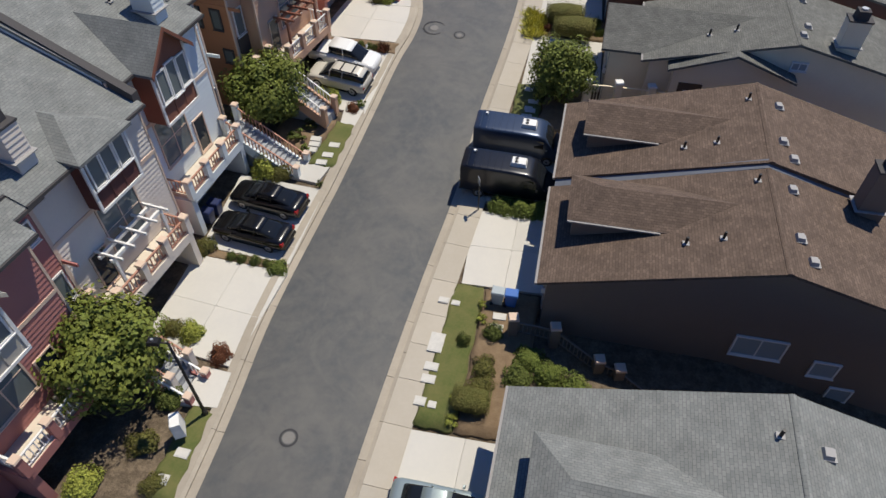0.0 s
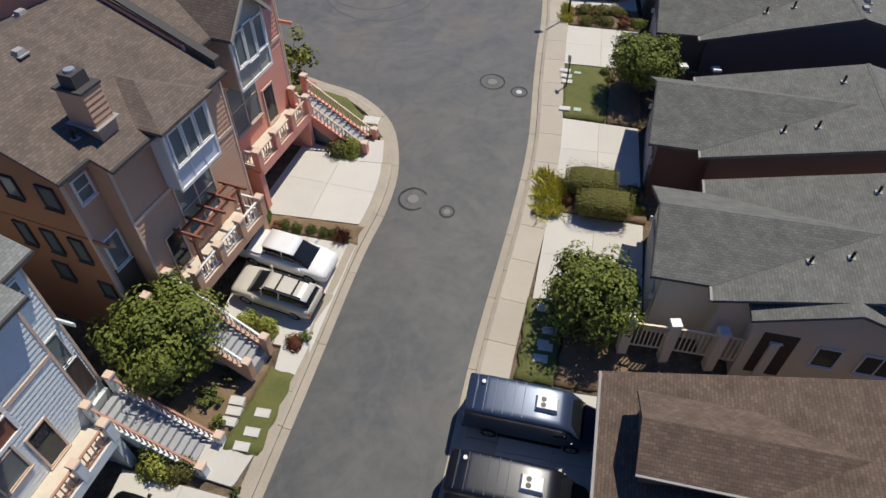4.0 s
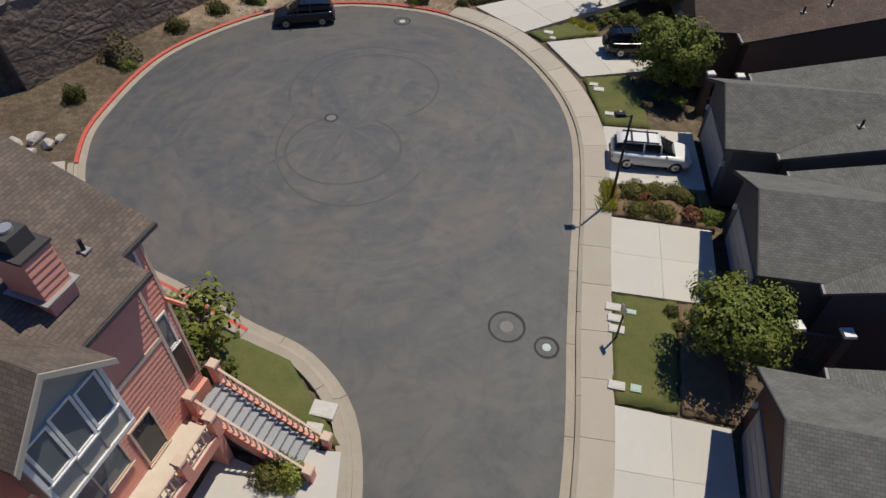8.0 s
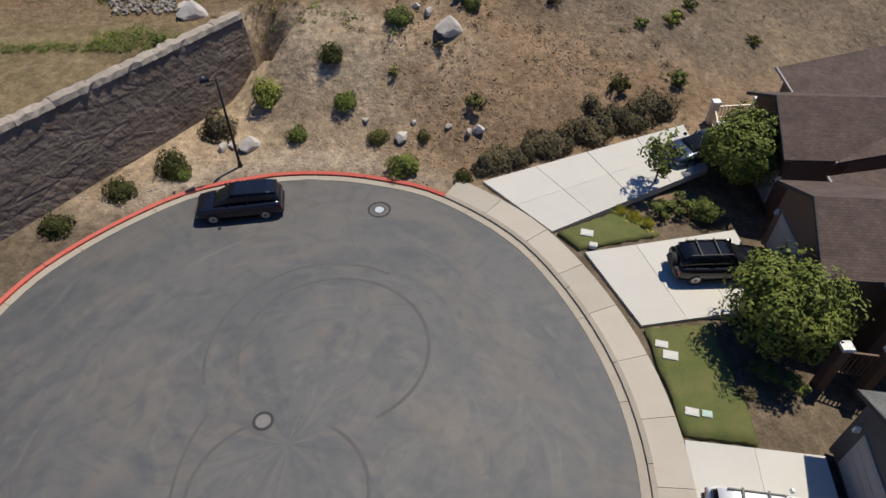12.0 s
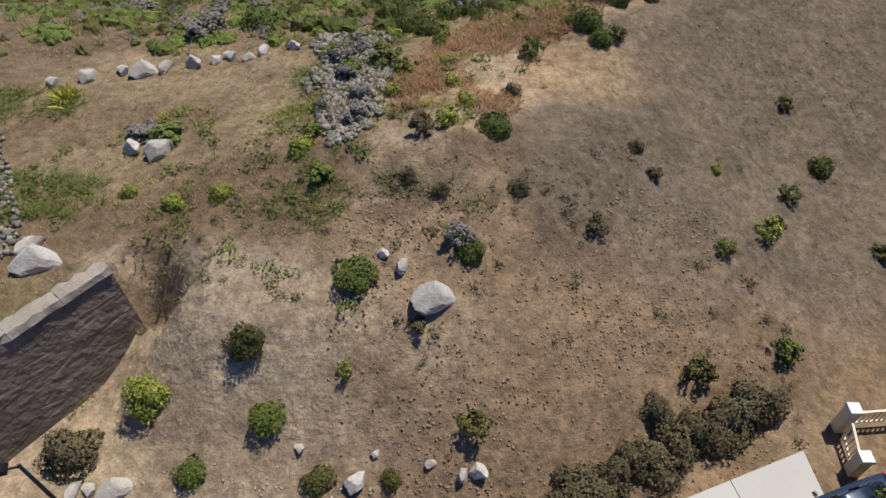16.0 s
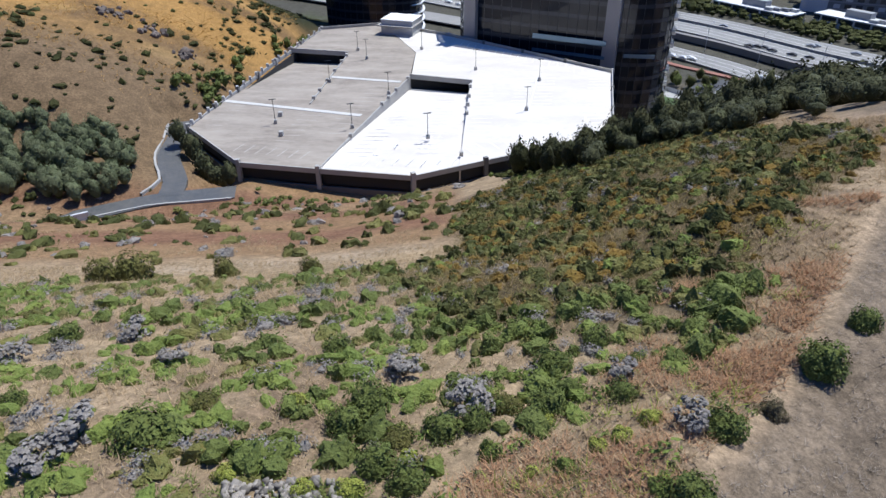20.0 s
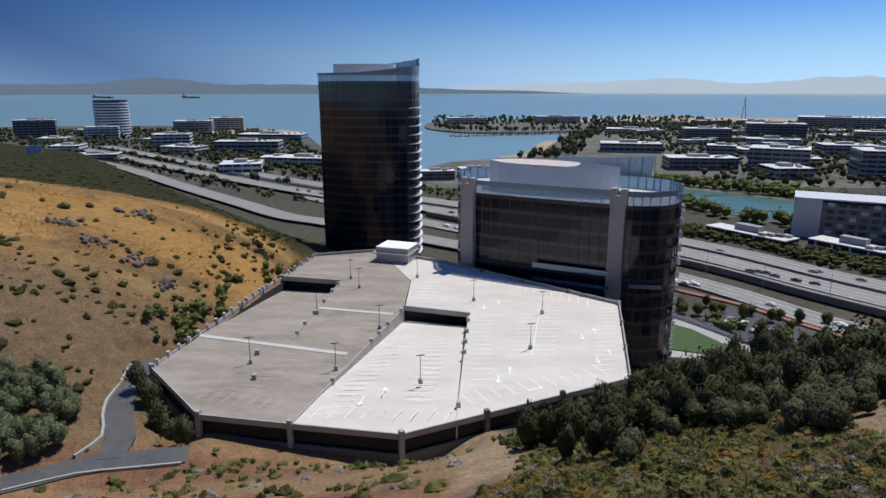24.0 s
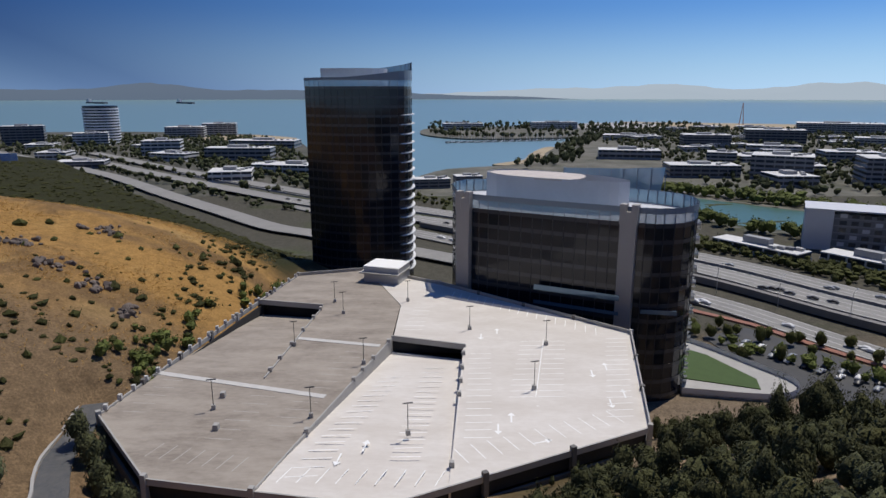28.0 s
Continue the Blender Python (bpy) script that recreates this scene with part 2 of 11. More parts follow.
LEAF_RED = material("red_brown_leaf", (0.16, 0.06, 0.03), 0.7, spots=0.4, scale=2, island=0.4, spec=0.2)
LEAF_BROWN = material("olive_brown_leaf", (0.165, 0.13, 0.075), 0.85, spots=0.5, scale=1.2, second=(0.1, 0.092, 0.045), island=0.25, spec=0.15, bump=1.0, bump_scale=7, depth=0.14)
LEAF_GREY = material("grey_sage_leaf", (0.27, 0.243, 0.22), 0.9, spots=0.4, scale=2, second=(0.19, 0.175, 0.15), island=0.2, spec=0.1, bump=1.0, bump_scale=7, depth=0.14)
LEAF_SPRING = material("spring_green_leaf", (0.125, 0.168, 0.038), 0.85, spots=0.5, scale=0.7, second=(0.205, 0.22, 0.052), island=0.22, spec=0.2, bump=1.0, bump_scale=7, depth=0.14)
LEAF_EUC = material("eucalyptus_leaf", (0.05, 0.058, 0.024), 0.85, spots=0.6, scale=0.35, second=(0.09, 0.088, 0.036), island=0.25, spec=0.3, bump=1.0, bump_scale=2.2, depth=0.4)
LEAF_ORANGE = material("rust_orange_leaf", (0.2, 0.118, 0.03), 0.85, spots=0.4, scale=1.5, second=(0.15, 0.13, 0.03), island=0.2, spec=0.1, bump=1.0, bump_scale=7, depth=0.14)
STRAW = material("dry_grass_blades", (0.38, 0.285, 0.17), 0.95, island=0.2, spots=0.5, scale=0.15, second=(0.32, 0.22, 0.13), spec=0.1)
STRAW_GREY = material("grey_dry_stalks", (0.33, 0.275, 0.215), 0.95, island=0.22, spec=0.1)
STRAW_RED = material("russet_dry_grass", (0.42, 0.25, 0.14), 0.95, island=0.2, spec=0.1)
BARK = material("bark", (0.13, 0.1, 0.075), 0.9, spots=0.5, scale=6, bump=0.8, bump_scale=25)
ROCK = material("pale_boulder", (0.6, 0.56, 0.51), 0.9, spots=0.7, scale=1.3, second=(0.33, 0.28, 0.23), bump=0.7, bump_scale=5, depth=0.06, rand=0.15)
ROCK_GREY = material("grey_rock", (0.27, 0.245, 0.215), 0.95, spots=0.5, scale=1.5, second=(0.2, 0.175, 0.15), island=0.45, spec=0.15)
ROCK_DARK = material("dark_outcrop_rock", (0.19, 0.155, 0.135), 0.95, spots=0.6, scale=1.5, second=(0.08, 0.068, 0.06), bump=1.0, bump_scale=3, rand=0.3, spec=0.15)
CLOD = material("soil_clod", (0.3, 0.212, 0.135), 0.95, island=0.35, spec=0.1)
LEAF_SILVER = material("silver_eucalyptus_leaf", (0.1, 0.122, 0.06), 0.8, spots=0.5, scale=0.3, second=(0.17, 0.175, 0.1), island=0.22, spec=0.15, bump=1.0, bump_scale=2.2, depth=0.4)
LEAF_WOOD = material("dark_wood_leaf", (0.046, 0.052, 0.022), 0.9, spots=0.6, scale=0.25, second=(0.074, 0.07, 0.028), island=0.25, spec=0.2, bump=1.0, bump_scale=2.2, depth=0.4)
ROCK_BROWN = material("brown_rock_facing", (0.24, 0.188, 0.15), 0.95, spots=0.9, scale=0.5, second=(0.115, 0.092, 0.077), bump=1.0, bump_scale=2.6, depth=0.16, rand=0.1, spec=0.2)


def shingles(name, a, b, mottled=0.5):
    """Rows of roof shingles with pieces of different shades; the rows follow the mesh's UV map, in metres."""
    m = bpy.data.materials.new(name)
    m.use_nodes = True
    n, l = m.node_tree.nodes, m.node_tree.links
    p = n["Principled BSDF"]
    p.inputs["Roughness"].default_value = 0.92
    p.inputs["Specular IOR Level"].default_value = 0.25
    uv = n.new("ShaderNodeUVMap")
    br = n.new("ShaderNodeTexBrick")
    br.inputs["Scale"].default_value = 1.0
    br.inputs["Brick Width"].default_value, br.inputs["Row Height"].default_value = 0.24, 0.14
    br.inputs["Mortar Size"].default_value = 0.009
    br.inputs["Color1"].default_value, br.inputs["Color2"].default_value = (*a, 1), (*(p_ + (q_ - p_) * 0.9 for p_, q_ in zip(a, b)), 1)
    br.inputs["Mortar"].default_value = (*(c * 0.7 for c in a), 1)
    l.new(uv.outputs[0], br.inputs["Vector"])
    tx = n.new("ShaderNodeTexNoise")
    tx.inputs["Scale"].default_value, tx.inputs["Detail"].default_value = 0.9, 8
    l.new(uv.outputs[0], tx.inputs["Vector"])
    hs = n.new("ShaderNodeHueSaturation")
    mr = n.new("ShaderNodeMapRange")
    mr.inputs[1].default_value, mr.inputs[2].default_value = 0.3, 0.7
    mr.inputs[3].default_value, mr.inputs[4].default_value = 1 - mottled, 1 + mottled
    l.new(tx.outputs[0], mr.inputs[0])
    l.new(mr.outputs[0], hs.inputs["Value"])
    l.new(br.outputs[0], hs.inputs["Color"])
    l.new(hs.outputs[0], p.inputs["Base Color"])
    bp = n.new("ShaderNodeBump")
    bp.inputs["Strength"].default_value, bp.inputs["Distance"].default_value = 0.35, 0.015
    l.new(br.outputs["Fac"], bp.inputs["Height"])
    bp.invert = True
    l.new(bp.outputs[0], p.inputs["Normal"])
    return m


SHINGLE_GREY = shingles("grey_shingles", (0.185, 0.195, 0.187), (0.235, 0.24, 0.228), 0.16)
SHINGLE_BROWN = shingles("brown_shingles", (0.11, 0.079, 0.062), (0.165, 0.118, 0.09), 0.2)
SHINGLE_DARK = shingles("charcoal_shingles", (0.132, 0.133, 0.122), (0.176, 0.176, 0.16), 0.16)
SHINGLE_RUST = shingles("rust_brown_shingles", (0.098, 0.071, 0.06), (0.138, 0.1, 0.083), 0.18)
SHINGLE_TAUPE = shingles("taupe_shingles", (0.128, 0.102, 0.086), (0.18, 0.142, 0.118), 0.18)

# ---- mesh helpers ----


def mesh_of(name, verts, faces, mat, smooth=False):
    me = bpy.data.meshes.new(name)
    me.from_pydata([tuple(v) for v in verts], [], faces)
    if isinstance(mat, (list, tuple)):
        for k in mat:
            me.materials.append(k)
    elif mat:
        me.materials.append(mat)
    if smooth:
        me.polygons.foreach_set("use_smooth", [True] * len(me.polygons))
    me.update()
    return me


def part(name, data, parent=None, label="", at=None):
    """Links a mesh (or bmesh and material) as one object, under parent if there is one."""
    ob = new(name, data)
    if at is not None:
        ob.matrix_basis = at
    if parent:
        ob.parent = parent
    if label:
        ob["label"] = label
    return ob


def thing(name, label, category, at=None, group="", kind=""):
    ob = new(name)
    if at is not None:
        ob.matrix_basis = at
    return tagged(ob, label, category, group, kind)


class Build:
    """Collects boxes, prisms and quads into one mesh."""

    def __init__(self):
        self.v, self.f, self.m = [], [], []

    def box(self, x0, x1, y0, y1, z0, z1, m=0, bevel=0.0):
        k = len(self.v)
        for z, b in ((z0, 0), (z1, bevel)):
            self.v += [(x0 + b, y0 + b, z), (x1 - b, y0 + b, z), (x1 - b, y1 - b, z), (x0 + b, y1 - b, z)]
        self.f += [tuple(k + i for i in q) for q in ((3, 2, 1, 0), (4, 5, 6, 7), (0, 1, 5, 4), (1, 2, 6, 5), (2, 3, 7, 6), (3, 0, 4, 7))]
        self.m += [m] * 6
        return self

    def poly(self, pts, m=0):
        k = len(self.v)
        self.v += [tuple(p) for p in pts]
        self.f.append(tuple(range(k, k + len(pts))))
        self.m.append(m)
        return self

    def slab(self, pts, thick, m=0):
        """A flat polygon with thickness below it."""
        k, c = len(self.v), len(pts)
        self.v += [tuple(p) for p in pts] + [(p[0], p[1], p[2] - thick) for p in pts]
        self.f += [tuple(range(k, k + c)), tuple(range(k + 2 * c - 1, k + c - 1, -1))]
        self.f += [(k + i, k + c + i, k + c + (i + 1) % c, k + (i + 1) % c) for i in range(c)]
        self.m += [m] * (c + 2)
        return self

    def tube(self, a, b, r0, r1=None, sides=8, m=0, cap=True):
        r1 = r0 if r1 is None else r1
        a, b = Vector(a), Vector(b)
        d = (b - a).normalized()
        s = d.orthogonal().normalized()
        q = d.cross(s)
        k = len(self.v)
        for c, r in ((a, r0), (b, r1)):
            self.v += [tuple(c + (s * math.cos(i * math.tau / sides) + q * math.sin(i * math.tau / sides)) * r) for i in range(sides)]
        self.f += [(k + i, k + (i + 1) % sides, k + sides + (i + 1) % sides, k + sides + i) for i in range(sides)]
        self.m += [m] * sides
        if cap:
            self.f += [tuple(k + sides + i for i in range(sides)), tuple(k + sides - 1 - i for i in range(sides))]
            self.m += [m] * 2
        return self

    def mesh(self, name, mats, smooth=False, uv=False):
        mats = mats if isinstance(mats, (list, tuple)) else [mats]
        me = mesh_of(name, self.v, self.f, mats, smooth)
        me.polygons.foreach_set("material_index", self.m)
        if uv:
            slope_uv(me)
        return me


def slope_uv(me):
    """UV in metres: u along the level lines of each face, v up its slope."""
    lay = me.uv_layers.new(name="UVMap")
    for poly in me.polygons:
        nrm = poly.normal
        up = Vector((0, 0, 1))
        u = up.cross(nrm)
        u = u.normalized() if u.length > 1e-4 else Vector((1, 0, 0))
        w = nrm.cross(u)
        for li in poly.loop_indices:
            p = me.vertices[me.loops[li].vertex_index].co
            lay.data[li].uv = (p.dot(u), p.dot(w))


def scatter(name, base_v, base_f, mats4, mat, smooth=False):
    """One mesh of many copies of a small shape, each placed by a 4x4 matrix."""
    bv = np.c_[np.asarray(base_v, float), np.ones(len(base_v))]
    ms = np.asarray(mats4, float)
    vs = np.einsum("nij,vj->nvi", ms, bv)[:, :, :3].reshape(-1, 3)
    k, size = len(base_v), len(base_f[0])
    fs = (np.asarray(base_f)[None] + (np.arange(len(ms)) * k)[:, None, None]).reshape(-1, size)
    me = bpy.data.meshes.new(name)
    me.vertices.add(len(vs))
    me.vertices.foreach_set("co", vs.ravel())
    me.loops.add(fs.size)
    me.loops.foreach_set("vertex_index", fs.ravel().astype(np.int32))
    me.polygons.add(len(fs))
    me.polygons.foreach_set("loop_start", np.arange(0, fs.size, size, dtype=np.int32))
    if smooth:
        me.polygons.foreach_set("use_smooth", [True] * len(fs))
    me.materials.append(mat)
    me.update(calc_edges=True)
    me.validate()
    return me


def turn_matrices(points, rng, size, flat=0.0, normals=None):
    """Random placements at points: matrices with random turns, sizes within size=(low, high)."""
    n = len(points)
    q = rng.normal(size=(n, 4))
    q[:, 1:3] *= 1 - flat
    q /= np.linalg.norm(q, axis=1)[:, None]
    w, x, y, z = q.T
    r = np.stack([1 - 2 * (y * y + z * z), 2 * (x * y - z * w), 2 * (x * z + y * w),
                  2 * (x * y + z * w), 1 - 2 * (x * x + z * z), 2 * (y * z - x * w),
                  2 * (x * z - y * w), 2 * (y * z + x * w), 1 - 2 * (x * x + y * y)], -1).reshape(n, 3, 3)
    m = np.zeros((n, 4, 4))
    m[:, :3, :3] = r * rng.uniform(*size, n)[:, None, None]
    m[:, :3, 3] = points
    m[:, 3, 3] = 1
    return m


# ---- the lie of the land ----
PROFILE_Y = [-80, 0, 21, 32, 40, 48, 55, 62, 75, 90]
PROFILE_Z = [-8, -2.3, -0.8, -0.1, 0.95, 2.1, 2.75, 3.2, 3.45, 3.6]


def road_z(y):
    return np.interp(y, PROFILE_Y, PROFILE_Z)


def smooth_line(pts, step):
    """Catmull-Rom through pts, sampled about every step metres."""
    p = [Vector(q) for q in pts]
    p = [p[0] * 2 - p[1]] + p + [p[-1] * 2 - p[-2]]
    out = []
    for a, b, c, d in zip(p, p[1:], p[2:], p[3:]):
        n = max(2, int((c - b).length / step))
        for i in range(n):
            t = i / n
            out.append(0.5 * (2 * b + (c - a) * t + (2 * a - 5 * b + 4 * c - d) * t * t + (3 * b - a - 3 * c + d) * t ** 3))
    out.append(p[-2])
    return out


# the street's edge: up the west side, round the turning circle and back down the east side
EDGE = smooth_line([(-25, -45), (-17.4, -12), (-11.4, 12), (-9.5, 21.8), (-7.8, 28.4), (-5.6, 36.4), (-3.5, 44), (-2.2, 47.8), (-1.7, 51.2),
                    (-2.3, 55), (-4.5, 57.9), (-7.4, 59.5), (-11, 61.6), (-15.4, 64.2), (-18.2, 67.6), (-19.9, 72), (-20.1, 76.1), (-18.3, 83.2),
                    (-13.4, 88.6), (-9, 90.5), (-5.5, 90.9), (-2, 90.4), (1.6, 89), (5.6, 85.4), (8.3, 80), (9.3, 74.5), (8.7, 68.2), (7.9, 63.6), (7.2, 59.2),
                    (6.3, 53.1), (4.9, 47.3), (2.4, 38.7), (0.6, 31.3), (-1.6, 23.7), (-4.7, 12), (-10.6, -12), (-18, -45)], 0.8)
EDGE_NP = np.array([(p.x, p.y) for p in EDGE])
TOP = max(range(len(EDGE)), key=lambda i: EDGE[i].y)


def offset_edge(d):
    """The street's edge, moved outwards by d metres."""
    t = np.gradient(EDGE_NP, axis=0)
    t /= np.linalg.norm(t, axis=1)[:, None]
    return EDGE_NP + np.c_[-t[:, 1], t[:, 0]] * d


def edge_distance(x, y):
    """Distance from the street's edge, negative on the asphalt. x, y: arrays of one shape."""
    p = np.stack([np.ravel(x), np.ravel(y)], -1)
    a, b = EDGE_NP[:-1], EDGE_NP[1:]
    best = np.full(len(p), 1e9)
    inside = np.zeros(len(p), bool)
    for (ax, ay), (bx, by) in zip(a, b):
        dx, dy = bx - ax, by - ay
        t = np.clip(((p[:, 0] - ax) * dx + (p[:, 1] - ay) * dy) / (dx * dx + dy * dy), 0, 1)
        best = np.minimum(best, np.hypot(p[:, 0] - ax - t * dx, p[:, 1] - ay - t * dy))
        if ay != by:
            cross = (ay > p[:, 1]) != (by > p[:, 1])
            inside ^= cross & (p[:, 0] < dx * (p[:, 1] - ay) / dy + ax)
    return np.where(inside, -best, best).reshape(np.shape(x))


def ease(a, b, v):
    t = np.clip((v - a) / (b - a), 0, 1)
    return t * t * (3 - 2 * t)


# profiles of the hill, along y, at five places across it
LANES = ((-60, (88, 113, 124, 140, 166, 196, 207, 300), (8.5, 8.0, 6.5, -1, -12, -24.5, -33, -33)),
         (-14, (88, 116, 123, 136, 154, 182, 200, 215, 224, 300), (8.8, 8.4, 7.6, 2.6, -6, -18, -24.5, -31.5, -36.5, -40)),
         (3, (91, 94, 100, 106, 112, 126, 136, 154, 182, 205, 216, 224, 300), (3.7, 5.3, 8.8, 11.6, 10.9, 8.0, 4.2, -4, -14.5, -23, -30, -37, -40)),
         (11, (91, 95, 103, 110, 118, 129, 138, 154, 182, 215, 240, 300), (3.7, 3.9, 7.6, 9.6, 11.3, 9.0, 6.0, -1, -12, -26, -38, -46)),
         (20, (91, 97, 106, 112, 123, 136, 154, 182, 215, 250, 300), (3.4, 3.5, 5.2, 6.2, 11.2, 10.4, 4, -9, -25, -42, -50)),
         (45, (91, 105, 120, 136, 150, 170, 200, 230, 260, 300), (-3, -1, 3, 12, 11.5, 4.5, -8.5, -24, -42, -54)),
         (120, (91, 120, 160, 200, 250, 300), (-10, -4, 10, -6, -32, -56)))


def hill_z(x, y):
    xs = np.array([a[0] for a in LANES], float)
    zs = np.stack([np.interp(y, a[1], a[2]) for a in LANES])
    i = np.clip(np.searchsorted(xs, x) - 1, 0, len(xs) - 2)
    t = np.clip((x - xs[i]) / (xs[i + 1] - xs[i]), 0, 1)
    lo = np.take_along_axis(zs, i[None], 0)[0]
    hi = np.take_along_axis(zs, i[None] + 1, 0)[0]
    return lo + (hi - lo) * t


WALL_A, WALL_B = (-27.0, 79.0), (-10.7, 100.3)
NOISE_RNG = np.random.RandomState(5)
WAVES = [(NOISE_RNG.uniform(0, 6.28), NOISE_RNG.uniform(0, 6.28), NOISE_RNG.uniform(0, 6.28)) for _ in range(10)]


def ripple(x, y, size):
    out = 0
    for i, (a, b, c) in enumerate(WAVES):
        k = (1.3 ** i) / size
        out = out + np.sin(x * k * math.cos(a) + y * k * math.sin(a) + b + 1.3 * np.sin(y * k * 0.7 + c)) / (1.25 ** i)
    return out / 4


SERVICE = (((-150, 178), (-110, 192), (-74, 208.3), (-69, 212.5), (-63, 215.8), (-57, 219), (-49.5, 221), (-41, 222.8)), ((-54, 221), (-55.2, 227.8), (-59, 235.2), (-61.8, 242), (-63, 250), (-66, 262)))


def line_distance(x, y, line):
    best = np.full(np.shape(x), 1e9)
    for (ax, ay), (bx, by) in zip(line, line[1:]):
        dx, dy = bx - ax, by - ay
        t = np.clip(((x - ax) * dx + (y - ay) * dy) / (dx * dx + dy * dy), 0, 1)
        best = np.minimum(best, np.hypot(x - ax - t * dx, y - ay - t * dy))
    return best


def land(x, y):
    """Height of the ground at x, y (arrays)."""
    x, y = np.asarray(x, float), np.asarray(y, float)
    d = edge_distance(x, y)
    street = road_z(y) - 0.02 - 0.24 * np.clip(x - 14, 0, 24) * ease(100, 80, y)
    street = street - 0.3 * np.clip(-24 - x, 0, 40) * ease(70, 55, y)
    hill = hill_z(x, y) + 0.35 * ripple(x, y, 6) * ease(2, 9, d)
    # street side of the rock wall and the planted bank behind the turning circle
    bank = 3.75 + 0.0 * x
    wx, wy = WALL_B[0] - WALL_A[0], WALL_B[1] - WALL_A[1]
    wl = math.hypot(wx, wy)
    side = ((x - WALL_A[0]) * wy - (y - WALL_A[1]) * wx) / wl
    along = ((x - WALL_A[0]) * wx + (y - WALL_A[1]) * wy) / wl
    bank = bank + np.clip(d - 1.0, 0, 30) * 0.10 + 0.1 * ripple(x, y, 3)
    apron = bank + (hill - bank) * ease(0.8, 8.0, d - 0.6) * ease(-11, -5, x + 0.2 * (y - 92))
    behind = np.where(side < -0.45, hill, apron)
    behind = np.where((along > wl) & (side >= -0.45) & (side < 2.5), bank + (hill - bank) * ease(wl, wl + 3.0, along), behind)
    # the terraced fill below the wall's south end
    w = ease(76, 90, y + np.clip(x - 12, 0, 12) * 0.3)
    w = np.where(side < -0.45, ease(76, 82, y), w)
    w = np.where(x > 0, ease(-0.3, 3.0, y - 91.3 - 0.40 * np.clip(x - 4, 0, 30)), w)
    z = street * (1 - w) + behind * w
    # far country
    u = np.clip(-63 - x, 0, 400)
    gold = -32 + 31 * (1 - np.exp(-u / 45)) * ease(208, 264, y) + (1.3 * ripple(x, y, 22) + 0.6 * ripple(x, y, 7)) * ease(0, 20, u)
    gold = gold - np.clip(x + 61, 0, 30) * 0.95
    gold = -58 + (gold + 58) * ease(500, 350, y)
    ridge = -58 + np.clip(21 + 0.19 * (-110 - x), 0, 45) * ease(385, 450, y) * ease(520, 450, y + 0.75 * (x + 110)) + 0.8 * ripple(x, y, 30) * ease(385, 470, y)
    far = np.maximum(np.maximum(gold, ridge), -58)
    z = z + (far - z) * np.where(x < -40, ease(206, 226, y) * ease(-40, -60, x), 0)
    z = z + (far - z) * np.where(x < -60, ease(150, 226, y) * ease(-60, -130, x), 0)
    z = z + (far - z) * ease(250, 320, y)
    # benches cut for the access road
    for line in SERVICE:
        z = z + (-33.25 - z) * ease(6.5, 3.6, line_distance(x, y, line))
    # garage's pit
    z = np.where(d < 0.62, np.minimum(z, road_z(y) - 0.35), z)
    return z

# ---- ground: one sheet to the horizon ----


def axis(dense_lo, dense_hi, step, mid_lo, mid_hi, mid, lo, hi):
    a = list(np.arange(dense_lo, dense_hi + 1e-6, step))
    up, v = [], a[-1]
    while v < hi:
        s = mid if v < mid_hi else max(mid, (v - mid_hi) * 0.12 + mid)
        v = min(v + s, hi)
        up.append(v)
    down, v = [], a[0]
    while v > lo:
        s = mid if v > mid_lo else max(mid, (mid_lo - v) * 0.12 + mid)
        v = max(v - s, lo)
        down.append(v)
    return np.array(down[::-1] + a + up)


GX = axis(-32, 34, 0.7, -330, 140, 3.0, -1500, 1500)
GY = axis(-12, 150, 0.7, -60, 560, 2.6, -900, 900)
gx, gy = np.meshgrid(GX, GY)
gz = land(gx, gy)
gz = np.where((gy > 700) & (gx > -500), -72, gz)


def mix(a, b, t):
    return a + (np.asarray(b, float) - a) * t[..., None]


def crest_side(x, y):
    """Positive east of the trail along the crest."""
    return x - np.interp(y, [95, 107, 117, 122.5, 135, 150], [7.0, 4.8, 10.2, 16.0, 26, 40])


gd = edge_distance(gx, gy)
tint = np.zeros((*gx.shape, 3)) + (0.15, 0.115, 0.08)
n1, n2 = ripple(gx, gy, 4), ripple(gx + 40, gy, 13)
n0 = ripple(gx + 3, gy + 7, 1.2)
soil = np.zeros_like(tint) + (0.26, 0.184, 0.117)
soil = mix(soil, (0.41, 0.308, 0.205), ease(4.5, 0.0, gx + 1.5 * n1 - 0.3 * (gy - 96)))
soil = mix(soil, (0.22, 0.15, 0.095), ease(0.15, 0.7, n1 + 0.5 * n0) * 0.55)
soil = mix(soil, (0.29, 0.185, 0.108), ease(0.1, 0.7, n2 + 0.4 * n0) * 0.6)
grey = np.zeros_like(tint) + (0.197, 0.15, 0.104)
grey = mix(grey, (0.18, 0.138, 0.098), ease(-0.2, 0.5, n1 + 0.4 * ripple(gx, gy, 1.2)))
grey = mix(grey, (0.3, 0.225, 0.135), ease(0.4, 1.0, n2))
tan = np.zeros_like(tint) + (0.31, 0.228, 0.14)
tan = mix(tan, (0.2, 0.14, 0.09), ease(0.0, 0.5, n1))
tan = mix(tan, (0.26, 0.24, 0.12), ease(0.3, 0.9, n2) * 0.6)
terrace = np.zeros_like(tint) + (0.2, 0.138, 0.083)
terrace = mix(terrace, (0.33, 0.25, 0.15), ease(0.0, 0.5, n1 + 0.3 * ripple(gx, gy, 1.2)) * 0.7)
